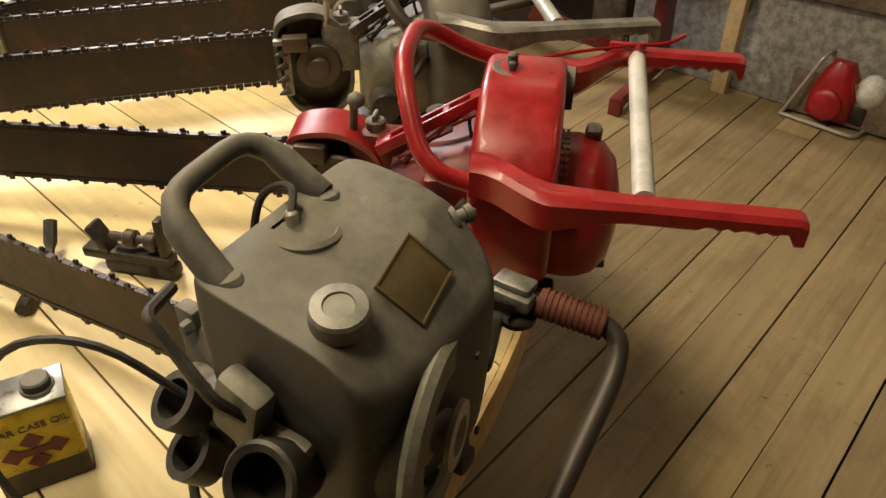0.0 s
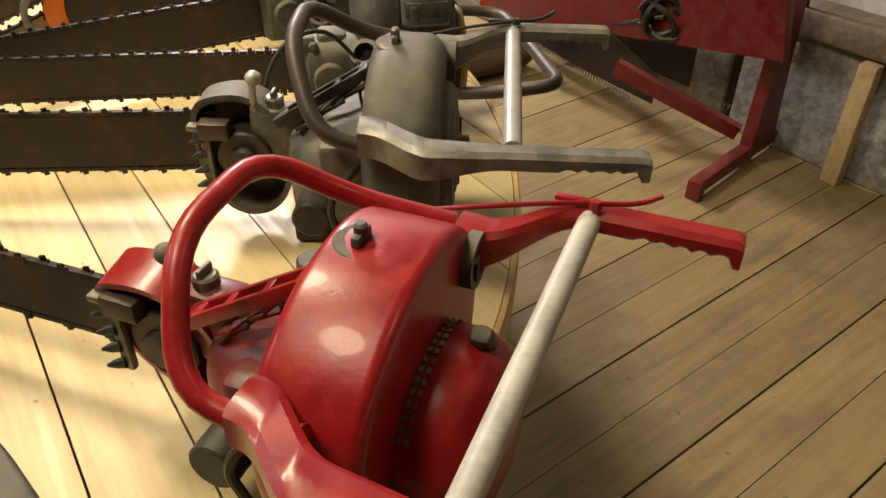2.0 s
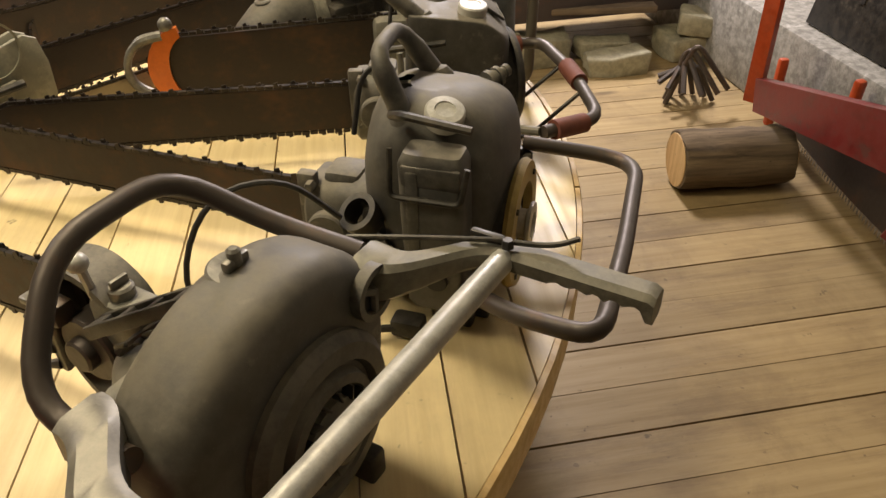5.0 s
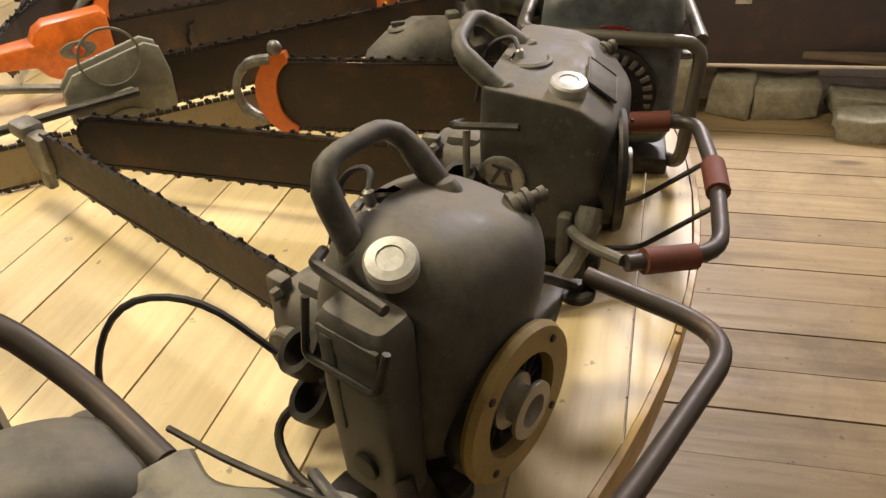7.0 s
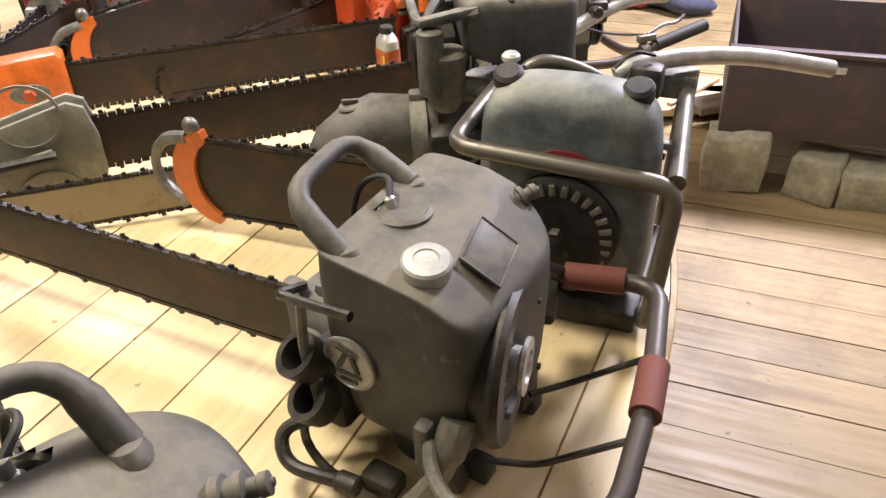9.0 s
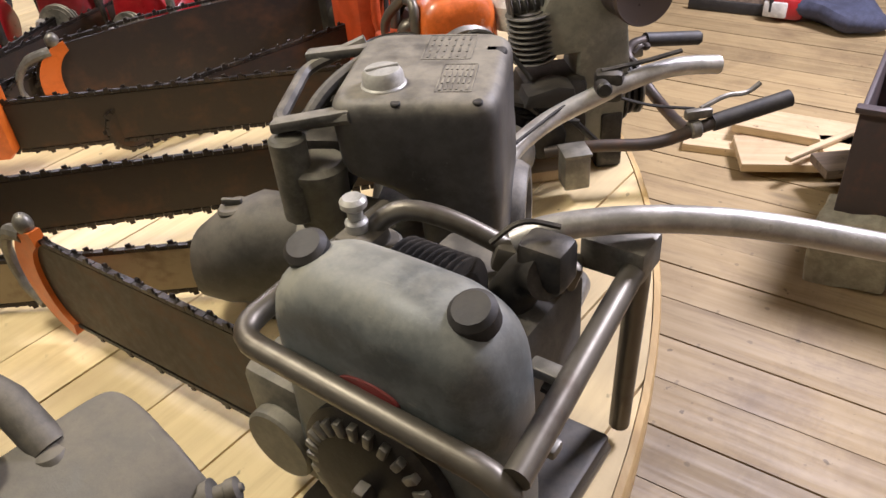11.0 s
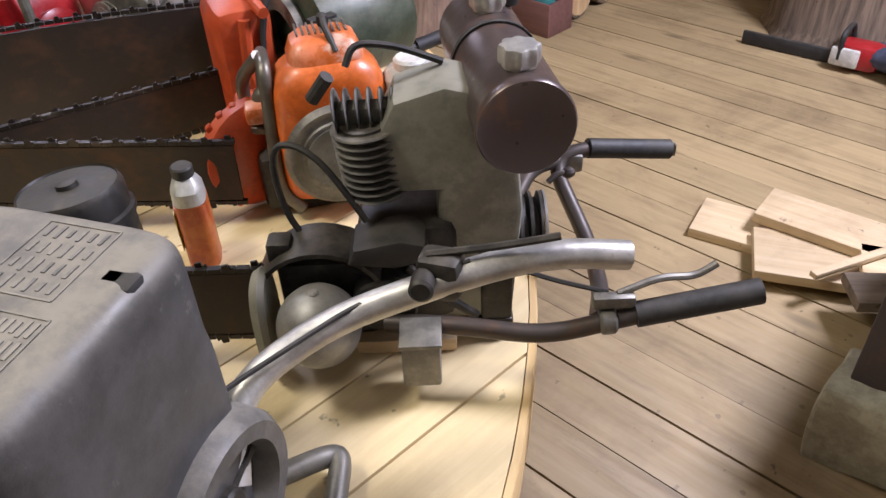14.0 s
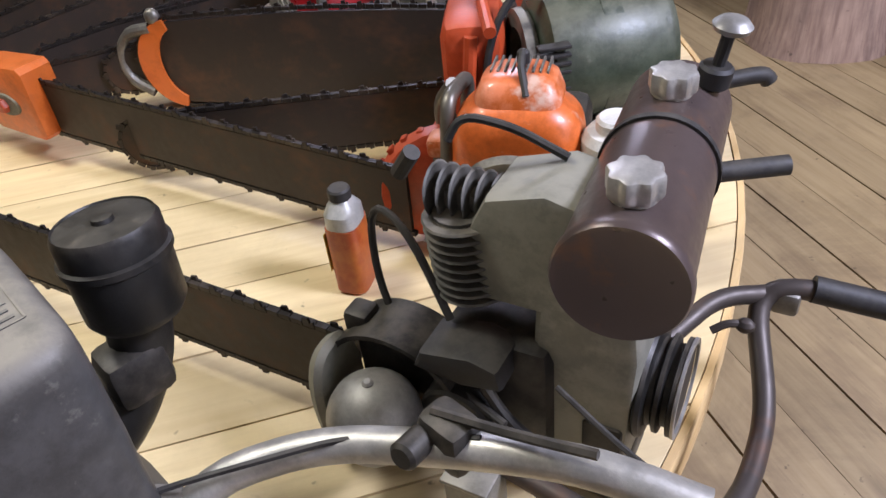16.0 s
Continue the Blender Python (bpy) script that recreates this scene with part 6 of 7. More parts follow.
# ---- small things on the platform ----
can = thing("oil_can", pose(-0.178, 0.722, PZ, 0, 0, 33), "yellow and dark rectangular gear oil can with a grey cap", "oil can")
part("can_body", B().box((0, 0, 0.062), (0.095, 0.055, 0.124), 0.004), metal("can_yellow", (0.62, 0.47, 0.02), (0.30, 0.20, 0.03), 0.32, 0.1, 0.12, 40), can, "yellow tin body")
part("base_band", B().box((0, 0, 0.018), (0.0962, 0.0562, 0.036), 0.003), metal("can_dark", (0.045, 0.04, 0.03), (0.10, 0.08, 0.04), 0.35, 0.2, 0.3, 40), can, "dark lower band")
part("top_plate", B().box((0, 0, 0.125), (0.097, 0.057, 0.005), 0.002), metal("can_grey", (0.20, 0.20, 0.19), (0.10, 0.09, 0.08), 0.35, 0.6, 0.4, 40), can, "grey tin top")
part("screw_cap", B().cyl((0.022, 0.0, 0.127), (0, 0, 1), 0.015, 0.014, 0.002).cyl((0.022, 0, 0.126), (0, 0, 1), 0.018, 0.004), GREY, can, "grey screw cap")
emb = B()
for k in range(4):
    a0 = math.pi / 2 * k
    emb.box((0.022 * math.cos(a0), -0.0286, 0.062 + 0.016 * math.sin(a0)), (0.018, 0.001, 0.018), 0, Matrix.Rotation(math.pi / 4, 4, "Y"))
part("emblem", emb.box((0, -0.0288, 0.062), (0.05, 0.001, 0.010), 0), REDWORN, can, "red shield emblem")


def lettering(text, size, parent, m, material, name="lettering"):
    c = bpy.data.curves.new(name, "FONT")
    c.body, c.size, c.extrude, c.align_x = text, size, 0.0004, "CENTER"
    c.materials.append(material)
    ob = new(name, c)
    ob.parent = parent
    ob.matrix_local = m
    return ob


lettering("GEAR CASE OIL", 0.0125, can, pose(0, -0.0284, 0.094, 90, 0, 0), PRINT)

tool = thing("chain_tool", pose(-0.255, 1.100, PZ, 0, 0, -8), "dark iron chain vice with screw and jaws on the boards", "tool")
part("bed", B().box((0.02, 0, 0.030), (0.15, 0.028, 0.018), 0.004).box((0.03, 0.01, 0.012), (0.10, 0.05, 0.024), 0.006).box((0.075, 0, 0.012), (0.05, 0.03, 0.024), 0.006), DARK, tool, "dark iron bed")
part("jaw", B().box((-0.022, 0, 0.058), (0.014, 0.03, 0.05), 0.004, Matrix.Rotation(-0.5, 4, "Y")).box((0.085, 0.0, 0.07), (0.012, 0.02, 0.075), 0.003), DARK, tool, "upright jaws")
part("screw", B().tube([(-0.005, 0, 0.062), (0.085, 0, 0.062)], 0.007, 10).cyl((0.02, 0, 0.062), (1, 0, 0), 0.014, 0.02).cyl((0.055, 0, 0.062), (1, 0, 0), 0.014, 0.02), TUBE, tool, "worn screw")
wedge = thing("iron_wedge", pose(-0.365, 1.07, PZ, 0, 0, 100), "dark iron wedge rod lying on the boards", "tool")
part("shaft", B().tube([(-0.10, 0, 0.012), (0.03, 0, 0.016), (0.075, 0.005, 0.05)], [0.011, 0.009, 0.008, 0.011], 8, 0.02), DARK, wedge)

bottle = thing("plastic_bottle", pose(-1.352, 2.562, PZ, 0, 0, 20), "orange plastic oil bottle with a dark screw cap", "bottle")
bottle.scale = (1.08, 1.08, 1.27)
part("bottle_body", B().loft([(0, 0, 0, 0.024, 0.020), (0.004, 0, 0, 0.027, 0.022), (0.088, 0, 0, 0.027, 0.022)], 28, 4), ORANGEBOTTLE, bottle, "orange plastic body")
part("shoulder", B().loft([(0.0885, 0, 0, 0.0268, 0.0218), (0.104, 0, 0, 0.0255, 0.021), (0.112, 0, 0, 0.018, 0.017), (0.118, 0, 0, 0.012, 0.012)], 28, 3), CAPWHITE, bottle, "pale bottle shoulder")
part("bottle_cap", B().cyl((0, 0, 0.117), (0, 0, 1), 0.0145, 0.014, 0.002), BLACK, bottle, "black screw cap")
part("label_bar", B().box((0.018, -0.0222, 0.055), (0.010, 0.001, 0.05), 0), YELLOW, bottle)




# ---- things on the floor ----
def rock(x, y, z, sx, sy, sz, turn, seed):
    b = B().box((0, 0, sz / 2), (sx, sy, sz), 0.012, None, 2)
    bmesh.ops.subdivide_edges(b.bm, edges=list(b.bm.edges), cuts=2, use_grid_fill=True)
    b.rough(0.030, 6.0, seed).rough(0.009, 30.0, seed + 5)
    for v in b.bm.verts:
        v.co.z = max(v.co.z, 0.0)
    return solid("stone", b, STONE, "rough grey-green fieldstone on the floor", "stone", pose(x, y, z, 0, 0, turn), "fieldstones under the iron trough")


for k, (x, y, z, sx, sy, sz, t) in enumerate([
    (-1.535, 3.735, 0, 0.19, 0.16, 0.20, 57), (-1.40, 3.95, 0, 0.15, 0.14, 0.14, 40), (-1.29, 4.10, 0, 0.27, 0.16, 0.13, 62), (-1.12, 4.34, 0, 0.26, 0.16, 0.10, 50),
    (-0.98, 4.24, 0, 0.26, 0.13, 0.09, 55), (-0.86, 4.62, 0, 0.24, 0.18, 0.12, 60), (-0.80, 4.64, 0.115, 0.20, 0.14, 0.09, 30), (-0.60, 4.72, 0, 0.26, 0.17, 0.11, 48), (-0.42, 4.95, 0, 0.22, 0.16, 0.12, 70)]):
    rock(x, y, z, sx, sy, sz, t, k * 3.7)

trough = thing("iron_trough", pose(-1.545, 3.655, 0.20, 0, 0, 57), "long dark rusted iron trough resting on stones", "trough")
part("front_panel", B().box((0.60, 0.006, 0.14), (1.20, 0.012, 0.28), 0.003), IRONBOX, trough, "riveted front panel")
part("back_panel", B().box((0.60, 0.52, 0.145), (1.20, 0.012, 0.29), 0.003), IRONBOX, trough)
for x in (0.006, 1.194):
    part("end_panel", B().box((x, 0.263, 0.14), (0.012, 0.50, 0.28), 0.003), IRONBOX, trough)
part("trough_floor", B().box((0.60, 0.263, 0.012), (1.176, 0.50, 0.012), 0.001), IRONBOX, trough)
part("rim", B().box((0.60, 0.0, 0.282), (1.22, 0.03, 0.016), 0.004), IRONBOX, trough, "flanged rim")
part("paper_tag", B().box((0.30, -0.002, 0.235), (0.055, 0.003, 0.022), 0.001), WHITE, trough, "small pale tag")
for k in range(5):
    solid("timber_offcut", B().box((0, 0, 0.02), (0.75 - 0.08 * k, 0.08, 0.03), 0.004), NEWWOOD if k % 2 else OLDWOOD, "rough timber offcut lying in the trough", "timber", ROOM @ Matrix.Translation((2.72 + 0.03 * k, 3.43 + 0.05 * k, 0.218 + 0.031 * k)) @ pose(0, 0, 0, 0, 0, 6 * k - 8), "timber offcuts in the trough")

for k, (dx, dy, z, l, w, t, m) in enumerate([(0, 0, 0.0, 1.15, 0.17, 4, NEWWOOD), (0.06, 0.16, 0.0, 1.0, 0.15, 10, OLDWOOD), (0.05, 0.10, 0.030, 1.05, 0.19, 18, NEWWOOD), (0.02, 0.02, 0.060, 0.9, 0.15, -4, NEWWOOD), (0.16, 0.02, 0.09, 0.55, 0.11, 30, OLDWOOD), (0.10, 0.16, 0.060, 0.7, 0.12, 14, NEWWOOD)]):
    b = B().box((0, 0, 0.0145), (l, w, 0.029), 0.003)
    solid("sawn_board", b, m, "rough sawn board in a loose stack on the floor", "board", pose(-2.08 + dx, 4.04 + dy, z, 0, 0, 62 + t), "loose stack of sawn boards")
solid("thin_batten", B().box((0, 0, 0.008), (0.34, 0.022, 0.016), 0.003), NEWWOOD, "thin batten lying across the boards", "batten", pose(-2.05, 3.87, 0.091, 0, 0, 118))


def log(x, y, z, turn, l, r, seed, label, group=""):
    t = thing("log", pose(x, y, z + r, 0, 0, turn), label, "log", group)
    n, prof = 26, []
    b = B().lathe([(r * 0.97, 0), (r, 0.006)] + [(r * (1 + 0.02 * math.sin(3 * k)), l * k / 8) for k in range(1, 8)] + [(r, l - 0.006), (r * 0.97, l)], (0, 0, 0), (1, 0, 0), 30)
    b.rough(r * 0.10, 16.0, seed)
    part("bark", b, LOGBARK, t, "furrowed dark bark")
    for x0 in (-0.003, l + 0.001):
        part("cut_end", B().cyl((x0, 0, 0), (1, 0, 0), r * 0.90, 0.004, 0.001, 26), LOGEND, t, "pale sawn end")
    return t


log(-0.275, 3.52, 0.0, 48, 0.37, 0.100, 2.0, "short bark-covered log lying on the floor")

# log pile along the far side, cut ends towards the platform
random.seed(11)
for row in range(6):
    for k in range(16):
        r = random.uniform(0.085, 0.115)
        p = ROOM @ Vector((0.40 + random.uniform(-0.06, 0.05), 4.98 + 0.215 * k + 0.10 * (row % 2), 0))
        log(p.x, p.y, 0.185 * row, PLANK + 180 + random.uniform(-2, 2), 0.85, r, row * 7.0 + k, "split firewood log with a pale sawn end in a stack", "stacked firewood logs")

post = thing("tree_trunk_post", pose(-3.82, 2.62, 0), "thick peeled tree trunk standing as a roof post", "post")
tr = B().lathe([(0.27, 0), (0.25, 0.10), (0.235, 0.4), (0.225, 1.0), (0.22, 2.79)], (0, 0, 0), (0, 0, 1), 40).rough(0.02, 5.0, 1.0)
part("trunk", tr, TRUNK, post)

chest = thing("wooden_chest", pose(-3.72, 3.03, 0, 0, 0, 52), "small open brown wooden chest with an orange lid lining", "chest")
for c, sz in (((0, -0.075, 0.07), (0.26, 0.012, 0.14)), ((0, 0.075, 0.07), (0.26, 0.012, 0.14)), ((-0.124, 0, 0.07), (0.012, 0.138, 0.14)), ((0.124, 0, 0.07), (0.012, 0.138, 0.14)), ((0, 0, 0.006), (0.236, 0.138, 0.012))):
    part("side_panel", B().box(c, sz, 0.002), BROWNBOX, chest)
part("lid", B().box((-0.131, 0, 0.235), (0.012, 0.155, 0.19), 0.003, Matrix.Rotation(-0.12, 4, "Y")), metal("chest_orange", (0.42, 0.16, 0.06), (0.25, 0.10, 0.05), 0.5, 0, 0.3, 20), chest, "orange-brown lid standing open")
part("cloth", B().ball((0.03, 0.0, 0.11), 0.05, (1.2, 1.0, 0.5), 14).rough(0.012, 20, 3), metal("teal_cloth", (0.03, 0.13, 0.12), (0.05, 0.18, 0.16), 0.9, 0, 0.3), chest, "teal cloth inside")

stump = thing("chopping_stump", pose(-3.72, 4.30, 0), "thick dark chopping stump on the floor", "stump")
part("bark", B().lathe([(0.33, 0), (0.30, 0.06), (0.28, 0.3), (0.275, 0.58), (0.26, 0.60)], (0, 0, 0), (0, 0, 1), 36).rough(0.03, 6.0, 4.0), BARK, stump)
part("cut_top", B().cyl((0, 0, 0.592), (0, 0, 1), 0.245, 0.012, 0.002, 32), LOGEND, stump, "sawn top")
small = thing("small_chainsaw", pose(-3.42, 4.10, 0, 0, 0, 58), "small red and white chainsaw lying on the floor by the stump", "chainsaw")
part("body", B().box((0.16, 0, 0.06), (0.16, 0.11, 0.10), 0.03).box((0.28, 0, 0.05), (0.14, 0.05, 0.05), 0.02), RED, small, "red moulded body")
part("cover", B().box((0.12, -0.058, 0.06), (0.10, 0.02, 0.07), 0.008), WHITE, small, "white side cover")
part("handle", B().tube([(0.10, -0.06, 0.05), (0.10, -0.06, 0.15), (0.10, 0.06, 0.15), (0.12, 0.07, 0.05)], 0.010, 10, 0.03), BLACK, small)
part("scabbard", B().box((-0.10, 0, 0.03), (0.36, 0.018, 0.055), 0.012), BLACK, small, "dark bar scabbard")
bag = thing("cloth_bundle", pose(-3.20, 4.42, 0, 0, 0, 40), "dark blue crumpled bundle lying beside the stump", "bundle")
part("cloth", B().ball((0, 0, 0.06), 0.13, (1.5, 0.9, 0.5), 20).rough(0.05, 7.0, 2.0), metal("blue_cloth", (0.05, 0.055, 0.09), (0.10, 0.10, 0.14), 0.9, 0, 0.4, 20), bag)

# ---- red bow-saw stand beside the platform ----
stand = thing("saw_stand", pose(0.915, 3.20, 0, 0, 0, 62), "tall red iron saw machine on an angle-iron foot", "saw stand")
part("foot_rail", B().box((0.0, 0, 0.05), (0.70, 0.045, 0.05), 0.006).box((-0.335, 0, 0.035), (0.04, 0.05, 0.07), 0.005).box((0.335, 0, 0.035), (0.04, 0.05, 0.07), 0.005), REDWORN, stand, "dark red foot rail")
part("column", B().prism([(-0.02, 0.06), (0.16, 0.06), (0.12, 0.35), (0.07, 0.9), (0.06, 1.25), (0.0, 1.25), (0.0, 0.5)], -0.022, 0.022, "y", 0.006), REDWORN, stand, "red tapering column")
bpy.context.view_layer.update()
stand_inv = stand.matrix_world.inverted()


def strut(name, a, b, w0, w1, thick, label, material=REDWORN):
    """A tapering flat bar between two places in the room."""
    a, b = Vector(a), Vector(b)
    d = b - a
    ob = part(name, B().prism([(0, -w0 / 2), (d.length, -w1 / 2), (d.length, w1 / 2), (0, w0 / 2)], -thick / 2, thick / 2, "y", 0.004), material, stand, label)
    ob.matrix_local = stand_inv @ Matrix.Translation(a) @ d.to_track_quat("X", "Z").to_matrix().to_4x4()
    return ob


strut("beam", (-0.17, 3.83, 0.262), (0.92, 3.07, 0.545), 0.11, 0.22, 0.04, "red tapering beam")
strut("upright_handle", (-0.20, 3.86, 0.22), (-0.20, 3.86, 0.62), 0.05, 0.05, 0.04, "red upright handle", ORANGERED)
strut("guide_arm", (0.42, 3.34, 0.235), (0.88, 3.26, 0.085), 0.06, 0.05, 0.04, "slanted red guide arm")
part("stay", B().tube([(0.32, 0, 0.07), (0.16, 0.0, 0.55), (0.05, 0.02, 1.1)], 0.008, 8), DARK, stand, "thin iron stay")
coil = B()
random.seed(3)
for k in range(9):
    u = Vector((random.uniform(-1, 1), random.uniform(-0.4, 0.4), random.uniform(-1, 1))).normalized()
    v = u.cross(Vector((random.uniform(-0.5, 0.5), 1, random.uniform(-0.5, 0.5)))).normalized()
    o = Vector((random.uniform(-0.02, 0.02), random.uniform(-0.02, 0.02), random.uniform(-0.02, 0.02)))
    coil.tube([o + 0.070 * (math.cos(t) * u + math.sin(t) * v) for t in (2 * math.pi * i / 10 for i in range(10))], 0.010, 6, 0.02)
coil.tube([(0.02, 0, 0.04), (0.03, 0.01, 0.11), (0.05, 0.0, 0.10)], 0.006, 6).tube([(0, 0, 0), (-0.16, 0.12, -0.08), (-0.36, 0.28, -0.12)], 0.012, 8)
bunch = part("chain_coil", coil, DARK, stand, "bunched dark chain on a hook")
bunch.matrix_local = stand_inv @ Matrix.Translation((0.56, 3.30, 0.445))


def crosscut(p, e, width, label):
    """A big crosscut saw blade leaning between two places, toothed along its lower edge."""
    a, z = Vector(p), Vector(e)
    d = z - a
    l = d.length
    t = thing("crosscut_saw", Matrix.Translation(a) @ d.to_track_quat("X", "Z").to_matrix().to_4x4(), label, "saw")
    top, low = [], []
    n = 60
    for i in range(n + 1):
        x = l * i / n
        top.append((x, width * (0.55 + 0.45 * math.sin(math.pi * i / n))))
        low.append((x, 0.02 * math.sin(math.pi * i / n) * -1))
    part("blade", B().prism(top[::-1] + low, -0.0015, 0.0015, "y"), BLADE, t, "brown rusted blade")
    teeth = B()
    for i in range(6, n - 6):
        x = l * i / n
        teeth.faces([(x - 0.007, -0.001, -0.018), (x + 0.007, -0.001, -0.018), (x, -0.001, -0.042), (x - 0.007, 0.001, -0.018), (x + 0.007, 0.001, -0.018), (x, 0.001, -0.042)], [(0, 1, 2), (5, 4, 3), (0, 2, 5, 3), (1, 4, 5, 2), (0, 3, 4, 1)], False)
    tagged(part("teeth", teeth, CUTTER, t, "bright filed teeth"), kind="stuff")
    part("grip", B().box((-0.01, 0, width * 0.3), (0.03, 0.035, 0.26), 0.010), ORANGERED, t, "red upright grip")
    return t


crosscut((-0.20, 4.08, 0.115), (0.57, 3.355, 0.105), 0.20, "large rusted crosscut saw leaning on the red stand")
crosscut((0.10, 3.92, 0.16), (1.02, 3.40, 0.085), 0.24, "wide dark crosscut saw behind the red stand")

# ---- ledge along the north wall ----
for q0, q1, h in ((-3.5, 1.32, 0.42), (1.36, 4.4, 0.34)):
    solid("stone_ledge", B().box((3.52, (q0 + q1) / 2, h / 2), (0.40, q1 - q0, h), 0.012), CONCRETE, "rough grey concrete ledge along the wall", "ledge", ROOM, kind="structure")
for q0, q1 in ((-3.5, -1.0), (-0.98, 1.30)):
    solid("timber_beam", B().box((3.36, (q0 + q1) / 2, 0.47), (0.16, q1 - q0, 0.09), 0.012), OLDWOOD, "weathered grey timber beam on the ledge", "beam", ROOM, kind="structure")
solid("skirting_board", B().box((3.29, -0.35, 0.09), (0.03, 1.9, 0.16), 0.004), OLDWOOD, "dark brown board standing against the ledge", "board", ROOM)
solid("prop_post", B().box((3.27, 0.86, 0.21), (0.05, 0.06, 0.42), 0.006), NEWWOOD, "pale wooden prop under the beam", "post", ROOM)
for k in range(4):
    solid("leaning_board", B().box((0, 0, 0.45), (0.03, 0.10 + 0.02 * (k % 2), 0.9), 0.004), (NEWWOOD, OLDWOOD, WHITE, NEWWOOD)[k], "narrow board leaning against the wall", "board", ROOM @ Matrix.Translation((3.60, 1.52 + 0.16 * k, 0.345)) @ pose(0, 0, 0, 0, 6, 0), "boards leaning on the wall")
grate = thing("iron_grate", ROOM @ Matrix.Translation((3.42, 2.45, 0.345)) @ pose(0, 0, 0, 0, 12, 0), "black cast-iron grate with slots leaning on the ledge", "grate")
part("plate", B().box((0, 0, 0.22), (0.02, 0.62, 0.44), 0.004), DARK, grate)
# Plate is uncut; black boxes on it imitate the shade in the slots.
for k in range(7):
    part("slot", B().box((-0.012, -0.21 + 0.07 * k, 0.20 + 0.06 * (k % 2)), (0.006, 0.022, 0.12), 0.002), BLACK, grate)
forks = thing("iron_tongs", ROOM @ Matrix.Translation((3.05, 2.86, 0)), "tangle of rusted iron tongs and hooks on the floor", "tongs")
for k in range(7):
    a = 0.5 * k
    part("rod", B().tube([(0.10 * math.cos(a), 0.10 * math.sin(a), 0.010), (0.05 * math.cos(a + 1), 0.05 * math.sin(a + 1), 0.16 + 0.02 * k), (0.14 * math.cos(a + 2.5), 0.14 * math.sin(a + 2.5), 0.10)], 0.011, 8, 0.05), TUBE, forks, "rusted iron rod")

engine = thing("red_pump_engine", pose(1.56, 2.95, 0, 0, 0, -40), "small red engine in a chromed wire cradle on the floor", "engine")
part("housing", B().loft([(0.03, 0, 0, 0.085, 0.07), (0.12, 0, 0, 0.085, 0.07), (0.20, 0, 0, 0.055, 0.05), (0.235, 0, 0, 0.035, 0.035)], 24, 3), RED, engine, "red tapered housing")
part("starter", B().lathe([(0.058, 0), (0.058, 0.015), (0.045, 0.024), (0.01, 0.026)], (0.0, -0.068, 0.085), (0, -1, 0), 28), RED, engine, "round red starter cover")
part("cradle", B().tube([(-0.14, -0.10, 0.012), (0.14, -0.10, 0.012), (0.15, 0.10, 0.012), (-0.15, 0.10, 0.012), (-0.14, -0.10, 0.014)], 0.008, 8, 0.03).tube([(-0.14, -0.09, 0.014), (-0.06, -0.05, 0.25), (-0.05, 0.04, 0.265)], 0.007, 8, 0.03), ALU, engine, "bright wire cradle")
part("white_tank", B().ball((0.12, 0.0, 0.15), 0.055, (1, 0.8, 1.2), 20), WHITE, engine, "white plastic tank")
part("muffler", B().box((0.09, 0.02, 0.06), (0.09, 0.10, 0.08), 0.015), DARK, engine)

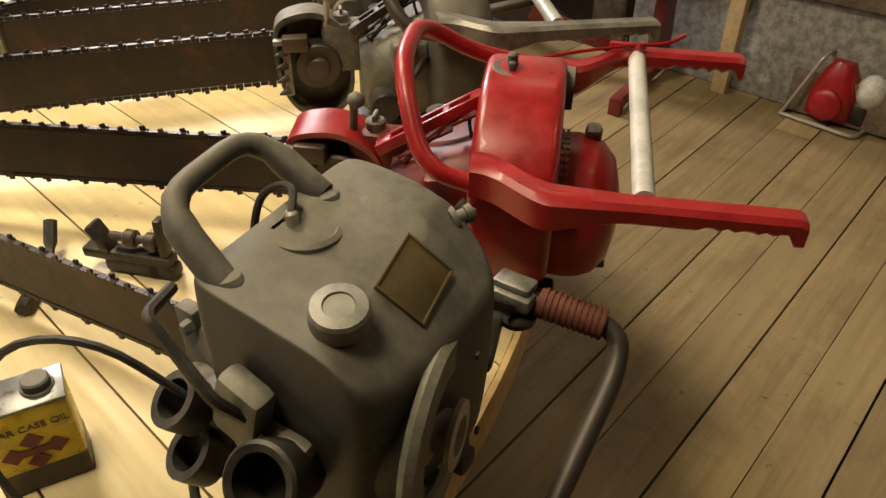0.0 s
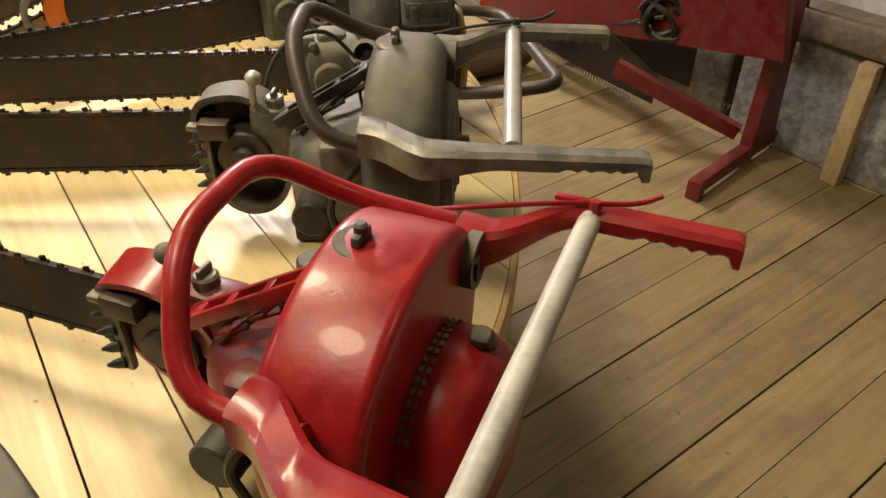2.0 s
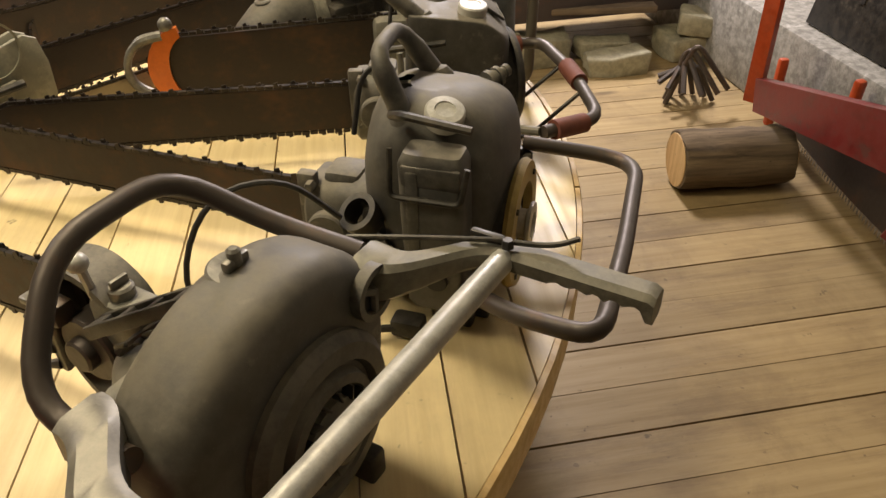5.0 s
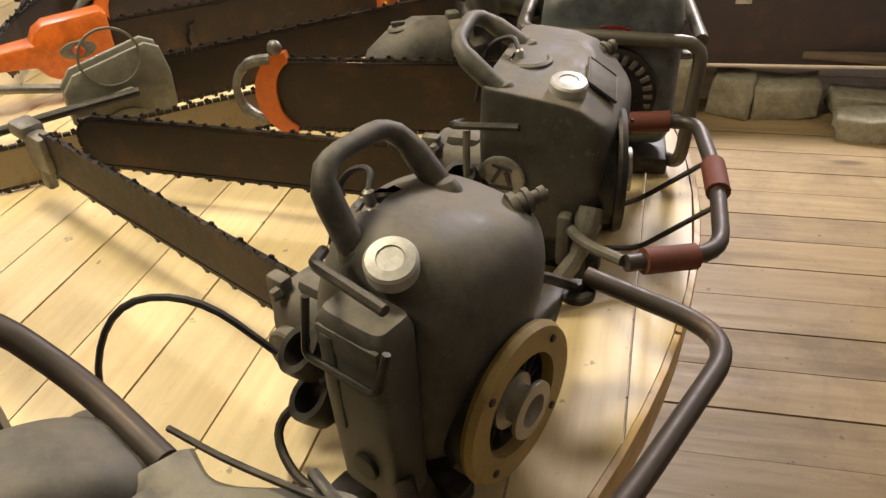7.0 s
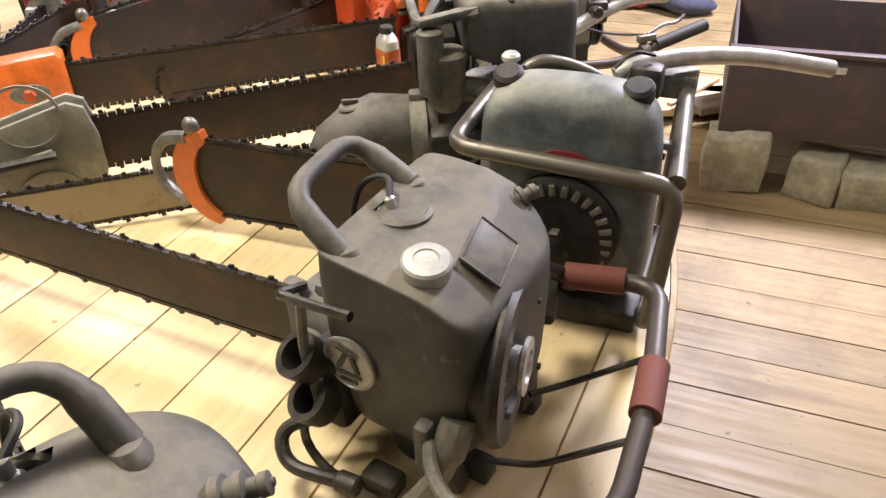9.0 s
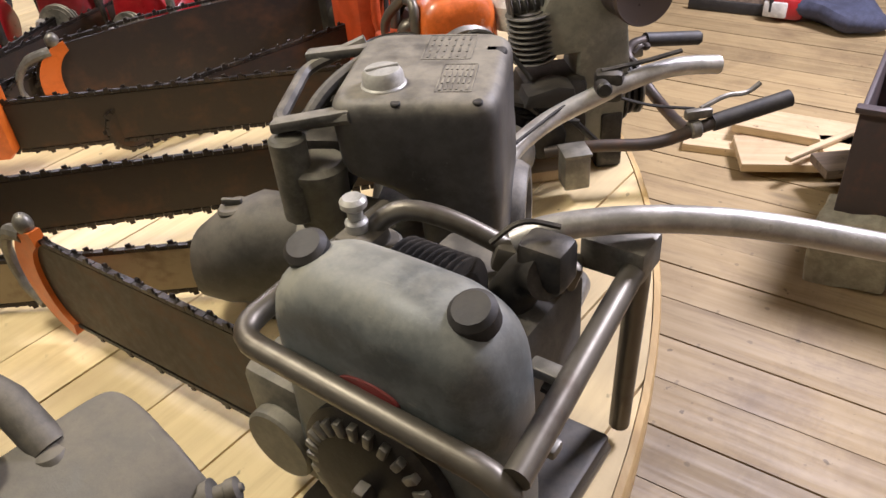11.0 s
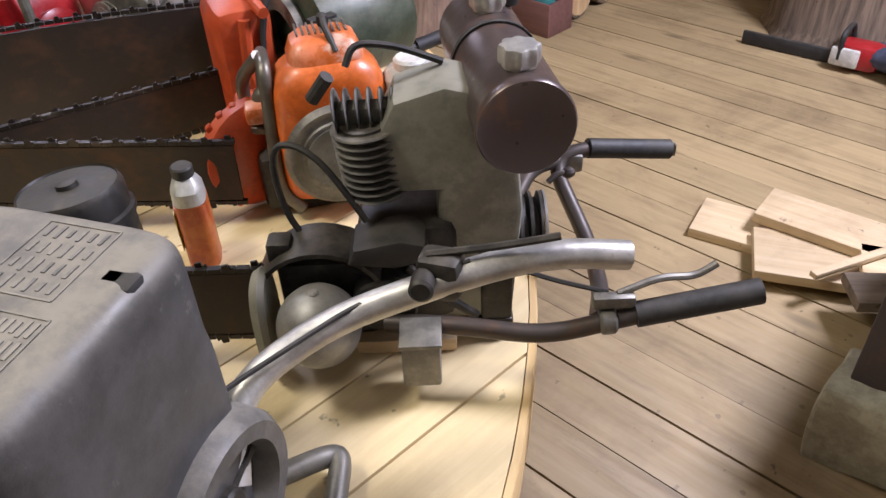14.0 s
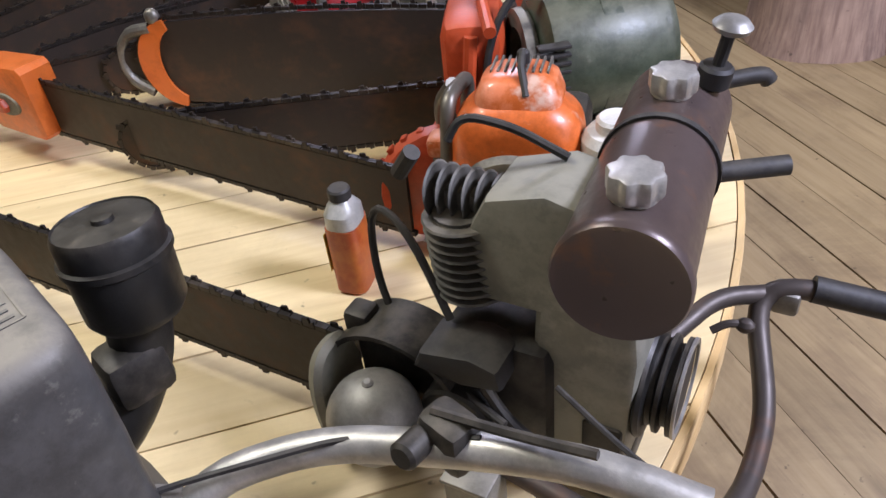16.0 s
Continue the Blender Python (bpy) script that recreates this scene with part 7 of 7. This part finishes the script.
# ---- boards, laid last ----
def clip(poly, n, d):
    """Keeps the part of a polygon where n.p <= d."""
    out = []
    for a, b in zip(poly, poly[1:] + poly[:1]):
        da, db = n[0] * a[0] + n[1] * a[1] - d, n[0] * b[0] + n[1] * b[1] - d
        if da <= 0:
            out.append(a)
        if (da < 0 < db) or (db < 0 < da):
            t = da / (da - db)
            out.append((a[0] + (b[0] - a[0]) * t, a[1] + (b[1] - a[1]) * t))
    return out


def board(name, poly, z0, z1, material, parent, m, bevel=0.002):
    ob = new(name, as_mesh(name, B().prism(poly, z0, z1, "z", bevel), material, 25))
    ob.parent = parent
    ob.matrix_world = m
    return ob


PDIR = 141.0
random.seed(5)
turn = radians(PDIR)
r_in = PR - 0.0125
JOINTS = [-r_in, -1.56, -1.43, -1.305, -1.18, -1.035, -0.892, -0.762, -0.637, -0.510]  # joints on the side that the walk passes
while JOINTS[-1] < r_in - 0.05:
    JOINTS.append(min(JOINTS[-1] + 0.13 * random.uniform(0.95, 1.06), r_in))
for y0, y1 in zip(JOINTS, JOINTS[1:]):
    lo, hi = max(y0, -r_in + 0.001) + 0.0017, min(y1, r_in - 0.001) - 0.0017
    if hi - lo > 0.01:
        up = [(math.sqrt(max(0, r_in**2 - y * y)), y) for y in (lo + (hi - lo) * k / 8 for k in range(9))]
        poly = up + [(-x, y) for x, y in reversed(up)]
        cy = (lo + hi) / 2
        ob = board("board", [(x, y - cy) for x, y in poly], 0, 0.028, PINE, platform, pose(CX, CY, PZ - 0.029) @ Matrix.Rotation(turn, 4, "Z") @ Matrix.Translation((0, cy, random.uniform(-0.0006, 0.0006))), 0.0016)
LAY = 0.1405  # floor plank pitch, laid in pairs with a wide joint after every second plank
first = 1.269 - LAY * 34
for row in range(80):
    q = first + LAY * row
    near_gap, far_gap = (0.0030, 0.0011) if row % 2 == 0 else (0.0011, 0.0030)
    s = S0 - random.uniform(0, 2.0)
    while s < S1:
        l = random.uniform(8.5, 10.0)
        a, b = max(s, S0) + 0.001, min(s + l, S1) - 0.001
        if b - a > 0.05:
            hl, lo, hi = (b - a) / 2, -LAY / 2 + near_gap, LAY / 2 - far_gap
            board("plank", [(-hl, lo), (hl, lo), (hl, hi), (-hl, hi)], 0, 0.028, FLOOR, floor, ROOM @ Matrix.Translation(((a + b) / 2, q + LAY / 2, -0.028 + random.uniform(-0.0008, 0.0008))))
        s += l
